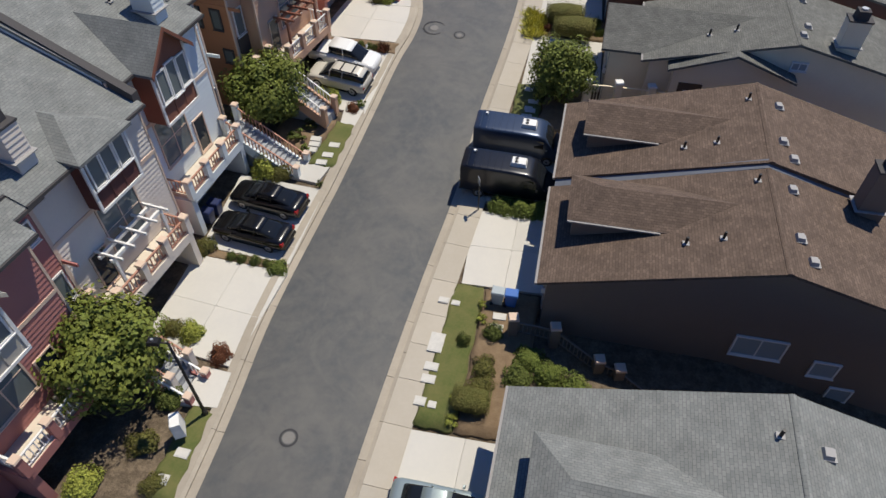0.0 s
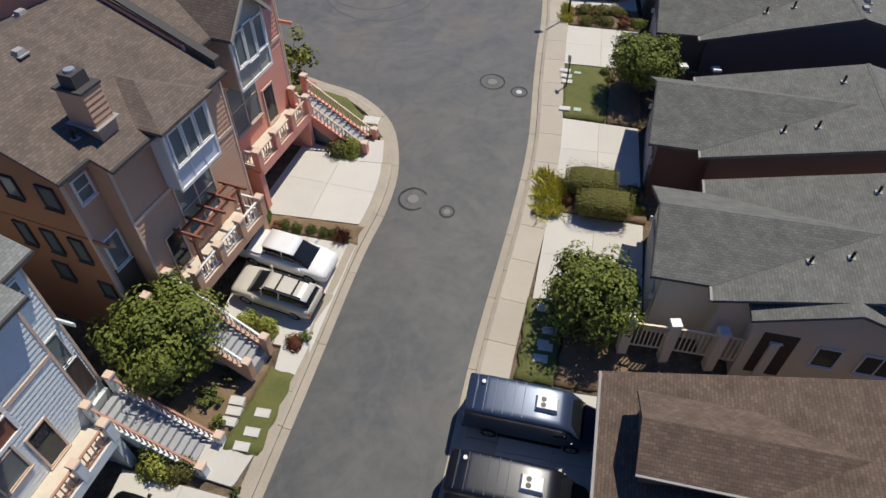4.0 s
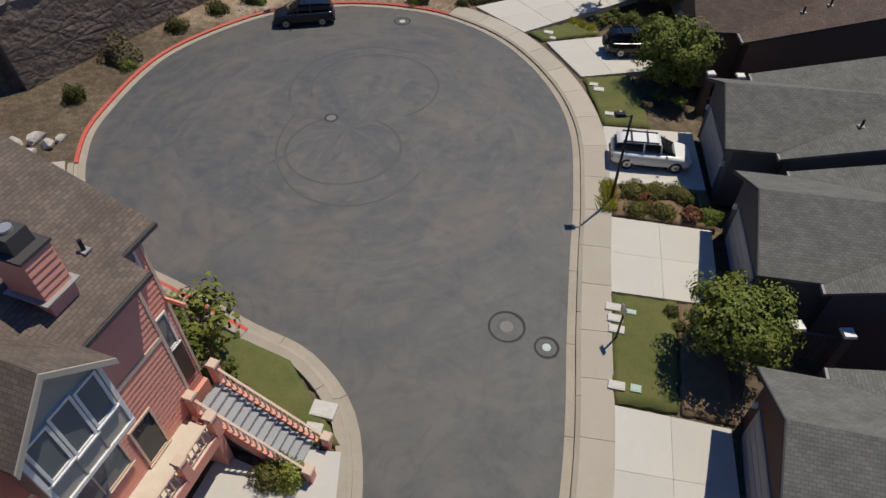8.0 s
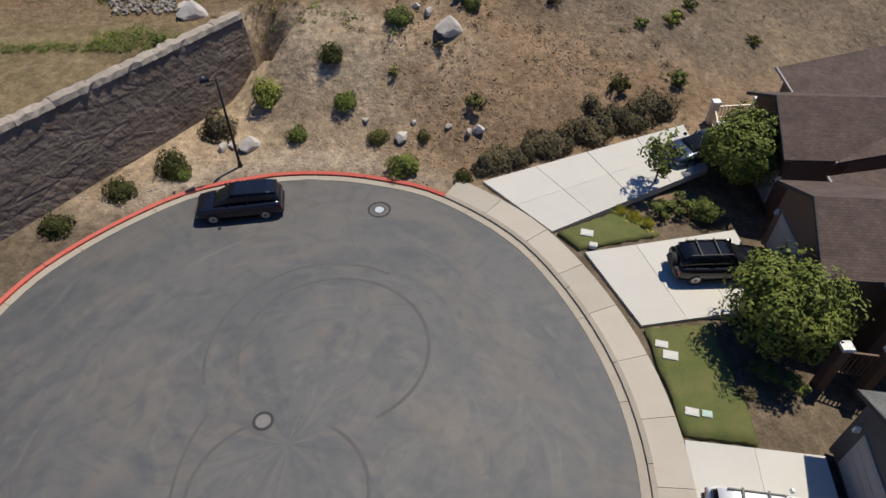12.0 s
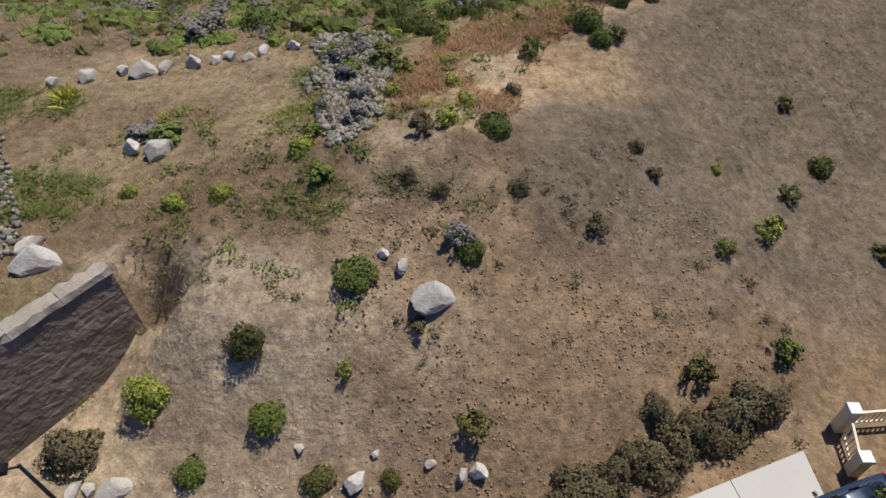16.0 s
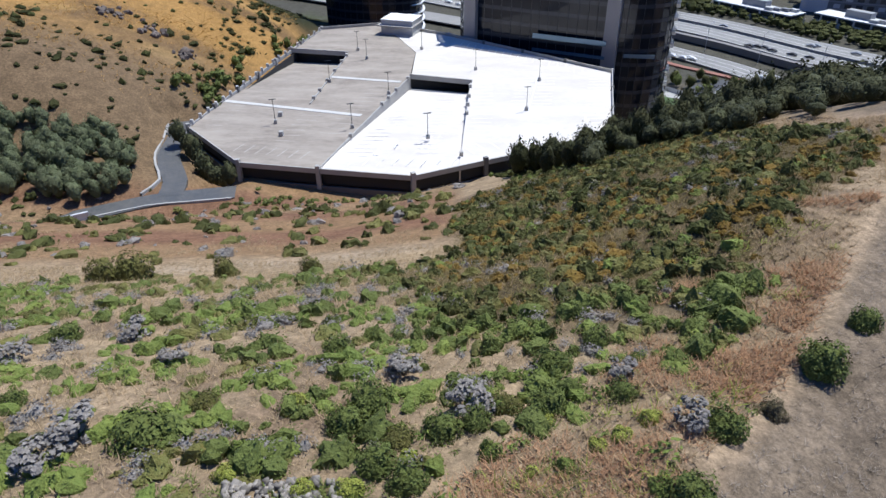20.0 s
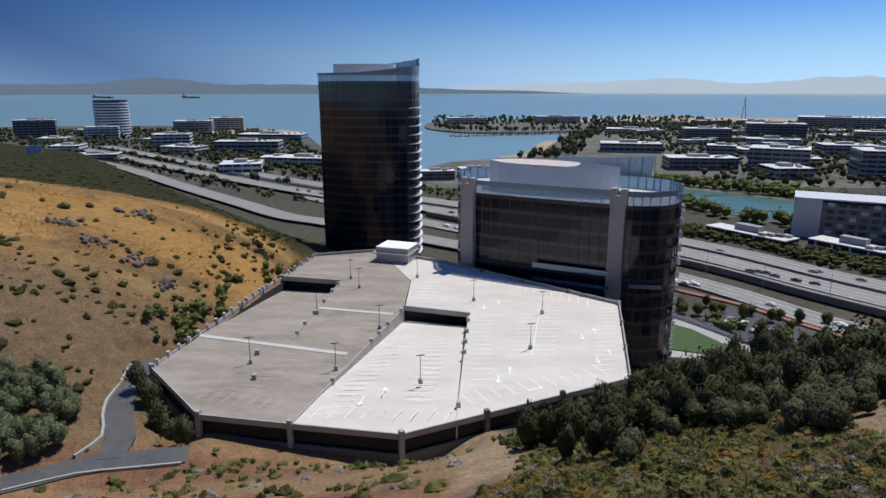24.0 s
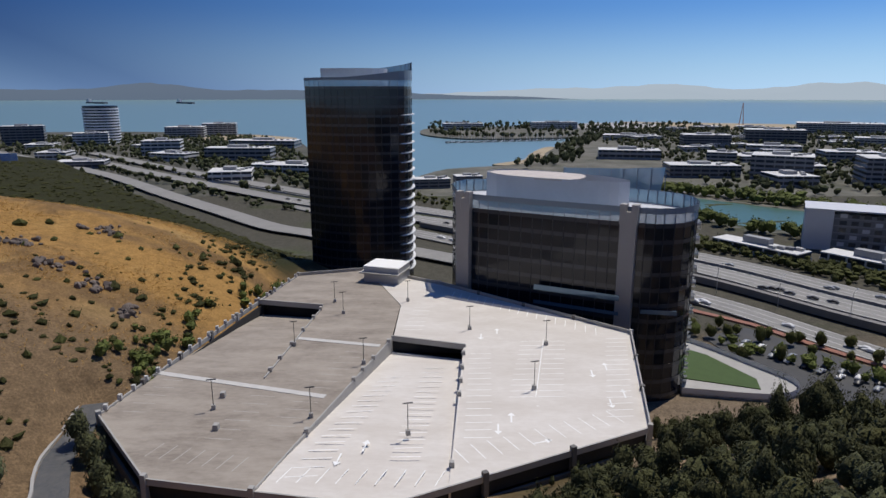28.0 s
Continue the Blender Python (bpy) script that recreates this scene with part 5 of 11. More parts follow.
RAIL_WHITE = WHITE
RAIL_ROSE = paint("rose_rail", (0.46, 0.24, 0.17))
townhouse(-16.7, 15.0, -1.5, 1, 18, MAROON_SIDING, MAROON_SIDING, GREIGE, PEACH, SHINGLE_GREY, -0.9, True, None, "maroon townhouse with white deck rails, mostly out of view", RAIL_WHITE)
townhouse(-14.95, 23.1, -0.6, -1, 19, TAN_SIDING, PINK_SIDING, MAROON, PEACH, SHINGLE_GREY, 0.5, False, WHITE, "tan sided townhouse with maroon bay and white pergola", RAIL_ROSE, eave=10.3)
townhouse(-13.6, 30.7, -0.2, 1, 17, GREY_SIDING, GREY_SIDING, RED_BROWN, PEACH, SHINGLE_GREY, -0.9, True, None, "grey sided townhouse with red-brown gabled bay", RAIL_ROSE)
townhouse(-9.5, 42.7, 1.25, -1, 21, BROWN_SIDING, ORANGE_STUCCO, LIGHT_BLUE, PEACH, SHINGLE_TAUPE, 0.3, False, RED_BROWN, "brown townhouse with pale blue bay and brown pergola", RAIL_WHITE, eave=10.6)
townhouse(-7.97, 50.25, 2.25, 1, 20, PINK_SIDING, PINK_SIDING, GREIGE, PEACH, SHINGLE_TAUPE, -0.95, True, None, "pink sided townhouse with greige gabled bay", PEACH, eave=10.5)


def bungalow(cx, cy, z0, turn, width, eave, ridge, main_y, wall, roof_mat, label, gable=None, ridge_d=10.6, back_d=21, side="", dormer=None, open_south=False, open_north=False, chim=None, vents=True, low=6.0, trim_north=0.0):
    """A single-storey front on a downhill lot. Local x runs down the street (south), y away from the street; the eave's middle is the origin.
    gable: (centre x, half width, rise) of the garage roof that projects to y = 0; dormer: (x, half width, hipped) on the main slope."""
    at = Matrix.Translation((cx, cy, z0)) @ Matrix.Rotation(radians(-90 - turn), 4, "Z")
    h = thing("house", label, "house", at, group="houses across the street")
    x0, x1 = -width / 2, width / 2
    k = (ridge - eave) / (ridge_d - main_y)
    wy = main_y + 0.5

    def roof_h(y):
        return eave + k * (min(y, 2 * ridge_d - y) - main_y)
    # side walls follow the slope
    for x, nm in ((x0, "north"), (x1, "south")):
        pts = [(wy, -1.5), (back_d, -low), (back_d, roof_h(back_d) - 0.1), (ridge_d, ridge - 0.1), (wy, roof_h(wy) - 0.1)]
        xa, xb = (x + 0.02, x + 0.22) if x == x0 else (x - 0.22, x - 0.02)
        w = Build()
        w.v += [(xa, *q) for q in pts] + [(xb, *q) for q in pts]
        w.f += [(0, 1, 2, 3, 4), (9, 8, 7, 6, 5)] + [(i, 5 + i, 5 + (i + 1) % 5, (i + 1) % 5) for i in range(5)]
        w.m += [0] * 7
        part("side_wall", w.mesh("side_wall", wall), h)
    part("front_wall", Build().box(x0 + 0.2, x1 - 0.2, wy, wy + 0.2, -1.5, roof_h(wy) - 0.12).mesh("front_wall", wall), h)
    part("back_wall", Build().box(x0 + 0.22, x1 - 0.22, back_d - 0.2, back_d, -low, roof_h(back_d) - 0.12).mesh("back_wall", wall), h)
    ovs, ovn = (0.35 if open_south else 0.0), (0.35 if open_north else 0.0)
    xa, xb = x0 - ovn + trim_north, x1 + ovs
    if trim_north:
        part("party_flashing", Build().slab([(x0 - 0.12, main_y + 0.2, eave + 0.2), (x0 + 0.3, main_y + 0.2, eave - 0.05), (x0 + 0.3, ridge_d, ridge - 0.05), (x0 - 0.12, ridge_d, ridge + 0.2)][::-1], 0.2)
             .slab([(x0 - 0.12, ridge_d, ridge + 0.2), (x0 + 0.3, ridge_d, ridge - 0.05), (x0 + 0.3, back_d, roof_h(back_d) - 0.05), (x0 - 0.12, back_d, roof_h(back_d) + 0.2)][::-1], 0.2).mesh("party_flashing", PARTY_GREY), h, "blue-grey flashed wall between two roofs")
    zb = roof_h(back_d + 0.6)
    roof_plane(h, [(xa, main_y, eave), (xb, main_y, eave), (xb, ridge_d, ridge), (xa, ridge_d, ridge)][::-1], roof_mat)
    roof_plane(h, [(xa, ridge_d, ridge), (xb, ridge_d, ridge), (xb, back_d + 0.6, zb), (xa, back_d + 0.6, zb)][::-1], roof_mat)
    part("gutter", Build().box(xa, xb, main_y - 0.12, main_y - 0.004, eave - 0.16, eave - 0.01).mesh("gutter", GUTTER_GREY), h)
    part("ridge_cap", Build().slab([(xa, ridge_d - 0.14, ridge - 0.01), (xb, ridge_d - 0.14, ridge - 0.01), (xb, ridge_d, ridge + 0.045), (xa, ridge_d, ridge + 0.045)][::-1], 0.03)
         .slab([(xa, ridge_d, ridge + 0.045), (xb, ridge_d, ridge + 0.045), (xb, ridge_d + 0.14, ridge - 0.01), (xa, ridge_d + 0.14, ridge - 0.01)][::-1], 0.03).mesh("ridge_cap", roof_mat, uv=True), h)
    gx = 0.0
    if gable:
        gx, hw, rise = gable
        gz1, zt = eave + 0.02, eave + rise
        ym = ridge_d if zt > ridge else main_y + rise / k
        f_ = -0.05
        roof_plane(h, [(gx - hw, f_, gz1), (gx, f_, zt), (gx, ym, zt), (gx - hw, main_y + 0.02, gz1)], roof_mat, "garage_roof")
        roof_plane(h, [(gx + hw, f_, gz1), (gx + hw, main_y + 0.02, gz1), (gx, ym, zt), (gx, f_, zt)], roof_mat, "garage_roof")
        part("gable_wall", gable_wall(gx - hw + 0.3, gx + hw - 0.3, -0.4, gz1 - 0.12, zt - 0.24, 0.45).mesh("gable_wall", wall), h)
        for sx in (-1, 1):
            xx = gx + sx * (hw - 0.32)
            part("garage_side", Build().box(xx - 0.1, xx + 0.1, 0.47, wy, -0.6, gz1 - 0.1).mesh("garage_side", wall), h)
            part("rake_board", Build().slab([(gx, f_ - 0.01, zt), (gx + sx * (hw + 0.01), f_ - 0.01, gz1), (gx + sx * (hw + 0.01), f_ - 0.06, gz1), (gx, f_ - 0.06, zt)][::sx], 0.2).mesh("rake_board", DARK_TRIM), h)
        dy = 0.42
    else:
        dy = wy - 0.03
    door = part("garage_door", Build().box(gx - 2.4, gx + 2.4, dy - 0.04, dy + 0.03, -0.1, 2.15).mesh("garage_door", GARAGE_DOOR), h)
    for j in range(4):
        part("panel", Build().box(gx - 2.3, gx + 2.3, dy - 0.07, dy - 0.039, j * 0.53, j * 0.53 + 0.45, bevel=0.02).mesh("panel", GARAGE_DOOR), door)
    for sx in (-2.75, 2.75):
        lm = part("wall_lamp", Build().box(gx + sx - 0.07, gx + sx + 0.07, dy - 0.2, dy + 0.03, 1.75, 2.05, bevel=0.02).mesh("wall_lamp", WHITE), h)
    if dormer:
        dx, hw, hipped, y_f, rise = dormer
        zt = ridge - 0.45
        zf = zt - rise
        ym = main_y + (zt - eave) / k
        ye = main_y + (zf - eave) / k
        yh = y_f + (1.5 if hipped else 0.0)
        l_, r_ = dx - hw, dx + hw
        if hipped:
            roof_plane(h, [(l_, y_f, zf), (dx, yh, zt), (r_, y_f, zf)], roof_mat, "dormer_roof")
        roof_plane(h, [(l_, y_f, zf), (l_, ye, zf), (dx, ym, zt), (dx, yh, zt)], roof_mat, "dormer_roof")
        roof_plane(h, [(r_, y_f, zf), (dx, yh, zt), (dx, ym, zt), (r_, ye, zf)], roof_mat, "dormer_roof")
        part("dormer_wall", Build().box(l_ + 0.25, r_ - 0.25, y_f + 0.3, y_f + 0.5, roof_h(y_f) - 0.1, zf - 0.1).mesh("dormer_wall", wall), h)
        for x in (l_ + 0.3, r_ - 0.3):
            pts = [(y_f + 0.5, roof_h(y_f + 0.5) - 0.1), (ye, zf - 0.12), (y_f + 0.5, zf - 0.12)]
            w = Build()
            w.v += [(x - 0.06, *q) for q in pts] + [(x + 0.06, *q) for q in pts]
            w.f += [(0, 1, 2), (5, 4, 3), (0, 3, 4, 1), (1, 4, 5, 2), (2, 5, 3, 0)]
            w.m += [0] * 5
            part("dormer_cheek", w.mesh("dormer_cheek", wall), h)
        part("gutter", Build().box(r_, r_ + 0.1, y_f, ye - 0.3, zf - 0.1, zf - 0.02).mesh("gutter", GUTTER_GREY), h)
        if not hipped:
            part("gable_wall", Build().poly([(l_ + 0.2, y_f + 0.3, zf - 0.12), (r_ - 0.2, y_f + 0.3, zf - 0.12), (dx, y_f + 0.3, zt - 0.16)]).mesh("gable_wall", wall), h)
            part("louvre", Build().box(dx - 0.3, dx + 0.3, y_f + 0.24, y_f + 0.3, zf + 0.05, zf + 0.5).mesh("louvre", DARK_TRIM), h)
    if vents:
        for vx, vy, kd in ((x1 - width * 0.25, 6.6, "pipe"), (x1 - width * 0.28, 8.2, "pipe"), (x1 - width * 0.3, ridge_d + 0.8, "box"), (x1 - width * 0.12, 11.8, "box"), (x0 + width * 0.18, 10.0, "pipe"), (x0 + width * 0.22, ridge_d + 1.0, "box")):
            roof_vent(h, vx, vy, roof_h(vy) + 0.02, kd)
    if chim:
        chimney(h, chim[0], chim[1], roof_h(chim[1]) - 0.6, ridge + 1.3, wall)
    return h


bungalow(1.75, 11.5, -1.2, 13, 8.0, 3.75, 7.0, 0.0, STUCCO_SLATE, SHINGLE_GREY, "grey shingled house with a hipped roof dormer", dormer=(0.6, 2.1, True, 1.3, 1.0), open_north=True)
south_house = bungalow(5.25, 24.9, -0.5, 12, 7.3, 3.85, 6.95, 0.0, STUCCO_TAUPE, SHINGLE_BROWN, "taupe stucco house with brown shingled roof and hipped dormer", dormer=(-0.7, 1.75, True, 1.0, 0.95), open_south=True, chim=(-2.6, 15.6), trim_north=0.4)
bungalow(6.95, 31.95, -0.1, 13, 7.1, 3.75, 6.75, 0.0, STUCCO_TAUPE, SHINGLE_BROWN, "taupe stucco house with brown shingled roof and gabled dormer", dormer=(-0.5, 1.75, False, 1.2, 0.95), open_north=True)
beige_house = bungalow(11.35, 43.2, 1.45, 13, 8.0, 3.75, 5.9, 2.6, STUCCO_BEIGE, SHINGLE_DARK, "beige stucco house with charcoal gabled garage roof", gable=(0.3, 3.2, 1.7), ridge_d=11.5, open_south=True, chim=(3.0, 14.5))
bungalow(12.9, 51.6, 2.5, 13, 7.6, 3.55, 5.6, 2.6, STUCCO_MAROON, SHINGLE_DARK, "dark maroon house with charcoal gabled garage roof", gable=(-0.2, 3.4, 1.8), ridge_d=11.5, open_north=True)
bungalow(15.55, 62.9, 3.2, 10, 7.8, 3.5, 5.7, 2.6, STUCCO_SLATE, SHINGLE_DARK, "slate stucco house with charcoal gabled garage roof", gable=(0.1, 3.6, 1.85), ridge_d=11.5, open_south=True)
bungalow(16.6, 71.4, 3.45, 8, 8.0, 3.4, 5.6, 2.6, STUCCO_SLATE, SHINGLE_DARK, "slate stucco house with charcoal gabled roof and red vents", gable=(0.0, 3.5, 1.8), ridge_d=11.5, open_north=True)
bungalow(18.1, 83.2, 3.55, 4, 8.0, 3.5, 5.7, 2.6, STUCCO_BROWN, SHINGLE_RUST, "dark brown house with rust-brown gabled garage roof", gable=(-0.2, 3.3, 1.8), ridge_d=11.5, open_south=True)
bungalow(19.4, 92.6, 3.6, 2, 9.0, 3.5, 5.9, 2.6, STUCCO_BROWN, SHINGLE_RUST, "dark brown house with rust-brown roof at the end of the row", gable=(1.2, 3.2, 1.8), ridge_d=11.5, open_north=True)
# windows in the south walls that the lower lots leave open
for hs, x1, ws in ((south_house, 3.65, ((11.2, 1.2, 2.5, 1.5, 2), (14.6, 0.3, 1.3, 1.2, 1), (16.0, -1.6, 1.2, 1.2, 1), (7.8, -1.5, 1.0, 1.2, 1), (12.6, -3.0, 1.2, 1.2, 1))), (beige_house, 4.0, ((7.6, 1.0, 1.1, 1.3, 1), (10.4, 1.2, 1.9, 1.4, 2), (13.0, 1.2, 1.1, 1.4, 1), (12.0, 4.3, 1.0, 0.6, 2)))):
    for yy, zz, w, hh, c in ws:
        window(hs, pose(x1, 0, 0, 0, 0, 90), yy, zz, w, hh, c, 1, WHITE, glazing=PANE_PALE)
# porch wing of the beige house
wing = part("porch_wing", Build().box(4.02, 4.75, 4.6, 11.6, -3, 3.75).mesh("porch_wing", STUCCO_BEIGE), beige_house)
part("porch_gable", Build().poly([(4.75, 4.6, 3.75), (4.75, 11.6, 3.75), (4.75, 8.1, 5.0)]).mesh("porch_gable", STUCCO_BEIGE), beige_house)
roof_plane(beige_house, [(3.4, 4.2, 3.7), (5.1, 4.2, 3.7), (5.1, 8.1, 5.12), (3.4, 8.1, 5.12)][::-1], SHINGLE_DARK, "porch_roof")
roof_plane(beige_house, [(3.4, 8.1, 5.12), (5.1, 8.1, 5.12), (5.1, 12.0, 3.7), (3.4, 12.0, 3.7)][::-1], SHINGLE_DARK, "porch_roof")
part("porch_opening", Build().box(4.7, 4.78, 5.1, 6.6, -0.3, 2.7).mesh("porch_opening", DOOR_DARK), wing)
for yy in (8.0, 10.2):
    window(beige_house, pose(4.77, 0, 0, 0, 0, 90), yy, 1.7, 1.1 if yy < 9 else 1.7, 1.4, 1 if yy < 9 else 2, 1, WHITE)


def yard_railing(pts, height, mat, cap, label, post=0.45, drop=1.6):
    """A run of stout posts joined by a railing, on the ground."""
    host = thing("yard_railing", label, "railing", Matrix.Translation(pts[0]))
    o = Vector(pts[0])
    for i, q in enumerate(pts):
        q = Vector(q) - o
        pm = part("post", Build().box(-post / 2, post / 2, -post / 2, post / 2, -drop, height + 0.2).mesh("post", mat), host, at=Matrix.Translation(q))
        part("cap", Build().box(-post / 2 - 0.06, post / 2 + 0.06, -post / 2 - 0.06, post / 2 + 0.06, height + 0.2, height + 0.32, bevel=0.04).mesh("cap", cap), pm)
        if i:
            railing(host, Vector(pts[i - 1]) - o, q, height - 0.1, mat, ends=(False, False), spacing=0.2)
    return host


yard_railing([(3.5, 20.9, -0.5), (5.6, 20.3, -0.5), (7.7, 18.8, -1.2), (8.7, 18.4, -1.4), (10.7, 17.0, -2.2), (13.5, 16.2, -2.6)], 1.0, STUCCO_TAUPE, PEACH, "taupe posts and baluster railing down beside the house")
yard_railing([(9.7, 38.7, 1.4), (11.7, 38.35, 1.4), (13.8, 37.9, 1.4), (15.9, 37.4, 1.4)], 1.9, STUCCO_BEIGE, WHITE, "beige posts with white caps and a dark railing", drop=4)
yard_railing([(16.6, 57.8, 3.0), (18.6, 57.4, 3.0)], 1.9, STUCCO_SLATE, WHITE, "slate posts with pale caps between two houses")
yard_railing([(18.6, 77.9, 3.4), (20.4, 77.6, 3.4), (22.0, 77.4, 3.4)], 1.7, STUCCO_BROWN, WHITE, "brown posts with white caps between two houses")
yard_railing([(18.7, 94.9, 3.35), (18.86, 96.74, 3.75), (21.6, 97.0, 3.75)], 1.05, STUCCO_BEIGE, WHITE, "white capped posts and railing at a side stair")

# ---- vehicles ----


def loft(sections, name, mat, smooth=True):
    """Skins rings of equal size, one after another along the length, with closed ends."""
    v, f = [], []
    c = len(sections[0])
    for s in sections:
        v += s
    for i in range(len(sections) - 1):
        for j in range(c):
            a, b = i * c + j, i * c + (j + 1) % c
            f.append((a, b, b + c, a + c))
    f += [tuple(range(c))[::-1], tuple((len(sections) - 1) * c + j for j in range(c))]
    return mesh_of(name, v, f, mat, smooth)


def ring(x, w, z0, z1, power=5, count=20, lean=0.0):
    """A rounded section across the car at x; lean: how much narrower it is at its top."""
    out = []
    for i in range(count):
        a = (i + 0.5) * math.tau / count
        cy, cz = math.cos(a), math.sin(a)
        y = w * math.copysign(abs(cy) ** (2 / power), cy)
        z = (z0 + z1) / 2 + (z1 - z0) / 2 * math.copysign(abs(cz) ** (2 / power), cz)
        out.append((x, y * (1 - lean * (z - z0) / (z1 - z0)), z))
    return out


def car_paint(name, c, metal=0.3, rough=0.22):
    m = material(name, c, rough, metal=metal)
    m.node_tree.nodes["Principled BSDF"].inputs["Coat Weight"].default_value = 0.3
    return m


PAINT_BLACK = car_paint("black_car_paint", (0.008, 0.008, 0.009))
PAINT_WHITE = car_paint("white_car_paint", (0.78, 0.78, 0.76), 0.0, 0.3)
PAINT_CREAM = car_paint("champagne_car_paint", (0.62, 0.58, 0.5), 0.1, 0.3)
PAINT_NAVY = car_paint("navy_car_paint", (0.012, 0.014, 0.024))
PAINT_STEEL = car_paint("steel_blue_car_paint", (0.035, 0.055, 0.1), 0.3, 0.28)
PAINT_DARKVAN = car_paint("charcoal_van_paint", (0.011, 0.013, 0.02), 0.3, 0.3)
PAINT_SILVER = car_paint("silver_green_car_paint", (0.3, 0.36, 0.36), 0.4, 0.3)


def add_wheels(host, length, width, r, front, rear):
    tyre = Build().tube((0, -0.11, 0), (0, 0.11, 0), r, sides=20).mesh("tyre", RUBBER)
    rim = Build().tube((0, -0.118, 0), (0, 0.118, 0), r * 0.62, sides=16).mesh("rim", ALLOY)
    hub = Build().tube((0, -0.125, 0), (0, 0.125, 0), r * 0.2, sides=8).mesh("hub", BLACK_METAL)
    for x in (front, rear):
        for y in (-1, 1):
            w = part("wheel", tyre, host, at=pose(x, y * (width / 2 - 0.12), r))
            part("rim", rim, w)
            part("hub", hub, w)


def car(kind, at, paint_, label, extras=()):
    """A car, nose towards +x. kind: sedan, suv, pickup or van."""
    host = thing("van" if kind == "van" else "pickup_truck" if kind == "pickup" else "car", label, {"van": "van", "pickup": "pickup truck"}.get(kind, "car"), at, group="parked vehicles")
    if kind == "sedan":
        L_, W_, r = 4.75, 1.82, 0.33
        st = [(-2.36, 0.72, 0.42, 0.86), (-2.3, 0.8, 0.3, 0.98), (-2.0, 0.88, 0.24, 1.06), (-1.2, 0.91, 0.2, 1.02), (0.0, 0.91, 0.2, 0.98), (0.9, 0.91, 0.2, 0.98), (1.5, 0.9, 0.22, 0.93), (2.1, 0.86, 0.26, 0.82), (2.32, 0.74, 0.32, 0.7), (2.38, 0.6, 0.4, 0.62)]
        cab = [(-1.85, 0.66, 0.95, 1.04), (-1.35, 0.68, 0.95, 1.25), (-0.8, 0.67, 0.95, 1.4), (0.0, 0.66, 0.95, 1.43), (0.45, 0.66, 0.93, 1.38), (0.95, 0.68, 0.92, 1.16), (1.3, 0.7, 0.9, 0.97)]
        roof = [(-0.95, 0.56, 1.37, 1.41), (-0.5, 0.6, 1.4, 1.452), (0.0, 0.6, 1.41, 1.46), (0.35, 0.58, 1.38, 1.43)]
        fr, rr = 1.42, -1.38
    elif kind == "suv":
        L_, W_, r = 4.6, 1.86, 0.36
        st = [(-2.28, 0.78, 0.42, 1.0), (-2.22, 0.86, 0.32, 1.1), (-1.9, 0.91, 0.26, 1.1), (-1.0, 0.93, 0.24, 1.08), (0.2, 0.93, 0.24, 1.06), (1.0, 0.92, 0.24, 1.05), (1.6, 0.9, 0.26, 1.0), (2.1, 0.86, 0.3, 0.88), (2.26, 0.74, 0.38, 0.74)]
        cab = [(-2.2, 0.7, 1.05, 1.3), (-1.95, 0.72, 1.05, 1.52), (-1.5, 0.71, 1.05, 1.6), (0.0, 0.7, 1.05, 1.62), (0.4, 0.7, 1.04, 1.56), (0.9, 0.72, 1.03, 1.28), (1.25, 0.74, 1.0, 1.06)]
        roof = [(-2.12, 0.62, 1.53, 1.585), (-1.5, 0.64, 1.58, 1.655), (0.0, 0.64, 1.6, 1.675), (0.35, 0.62, 1.56, 1.62)]
        fr, rr = 1.38, -1.36
    elif kind == "pickup":
        L_, W_, r = 5.3, 1.88, 0.39
        st = [(-2.62, 0.86, 0.5, 1.05), (-2.55, 0.92, 0.4, 1.14), (-1.0, 0.94, 0.34, 1.14), (0.2, 0.94, 0.32, 1.14), (1.2, 0.94, 0.32, 1.13), (2.0, 0.92, 0.34, 1.08), (2.45, 0.88, 0.38, 0.98), (2.62, 0.76, 0.44, 0.84)]
        cab = [(-0.95, 0.74, 1.1, 1.7), (-0.6, 0.74, 1.1, 1.74), (0.55, 0.73, 1.1, 1.76), (0.95, 0.73, 1.1, 1.66), (1.5, 0.76, 1.08, 1.2), (1.65, 0.78, 1.06, 1.13)]
        roof = [(-0.98, 0.68, 1.7, 1.765), (-0.3, 0.7, 1.74, 1.8), (0.4, 0.7, 1.745, 1.81), (0.85, 0.66, 1.68, 1.74)]
        fr, rr = 1.65, -1.62
    else:
        L_, W_, r = 5.95, 2.02, 0.36
        st = [(-2.95, 0.88, 0.4, 2.3), (-2.9, 0.92, 0.32, 2.4), (-2.0, 0.94, 0.3, 2.44), (0.0, 0.94, 0.3, 2.44), (1.1, 0.94, 0.3, 2.4), (1.6, 0.93, 0.3, 2.25), (2.05, 0.95, 0.3, 1.7), (2.3, 0.93, 0.32, 1.35), (2.75, 0.88, 0.34, 1.2), (2.95, 0.78, 0.4, 1.0)]
        cab = [(1.25, 0.86, 1.4, 2.3), (1.65, 0.86, 1.36, 2.18), (2.0, 0.86, 1.3, 1.8), (2.28, 0.86, 1.25, 1.42)]
        roof = None
        fr, rr = 1.95, -1.75
    body = part("body", loft([ring(*s, power=11, count=36) if kind == "van" else ring(*s) for s in st], "car_body", paint_), host)
    glass = part("windscreen" if kind == "van" else "cabin_glass", loft([ring(*s, power=4, lean=0.0 if kind == "van" else 0.17) for s in (cab if kind != "van" else [(x, w + 0.04, a, b + 0.03) for x, w, a, b in cab])], "car_glass", CAR_GLASS), host, "tinted glass")
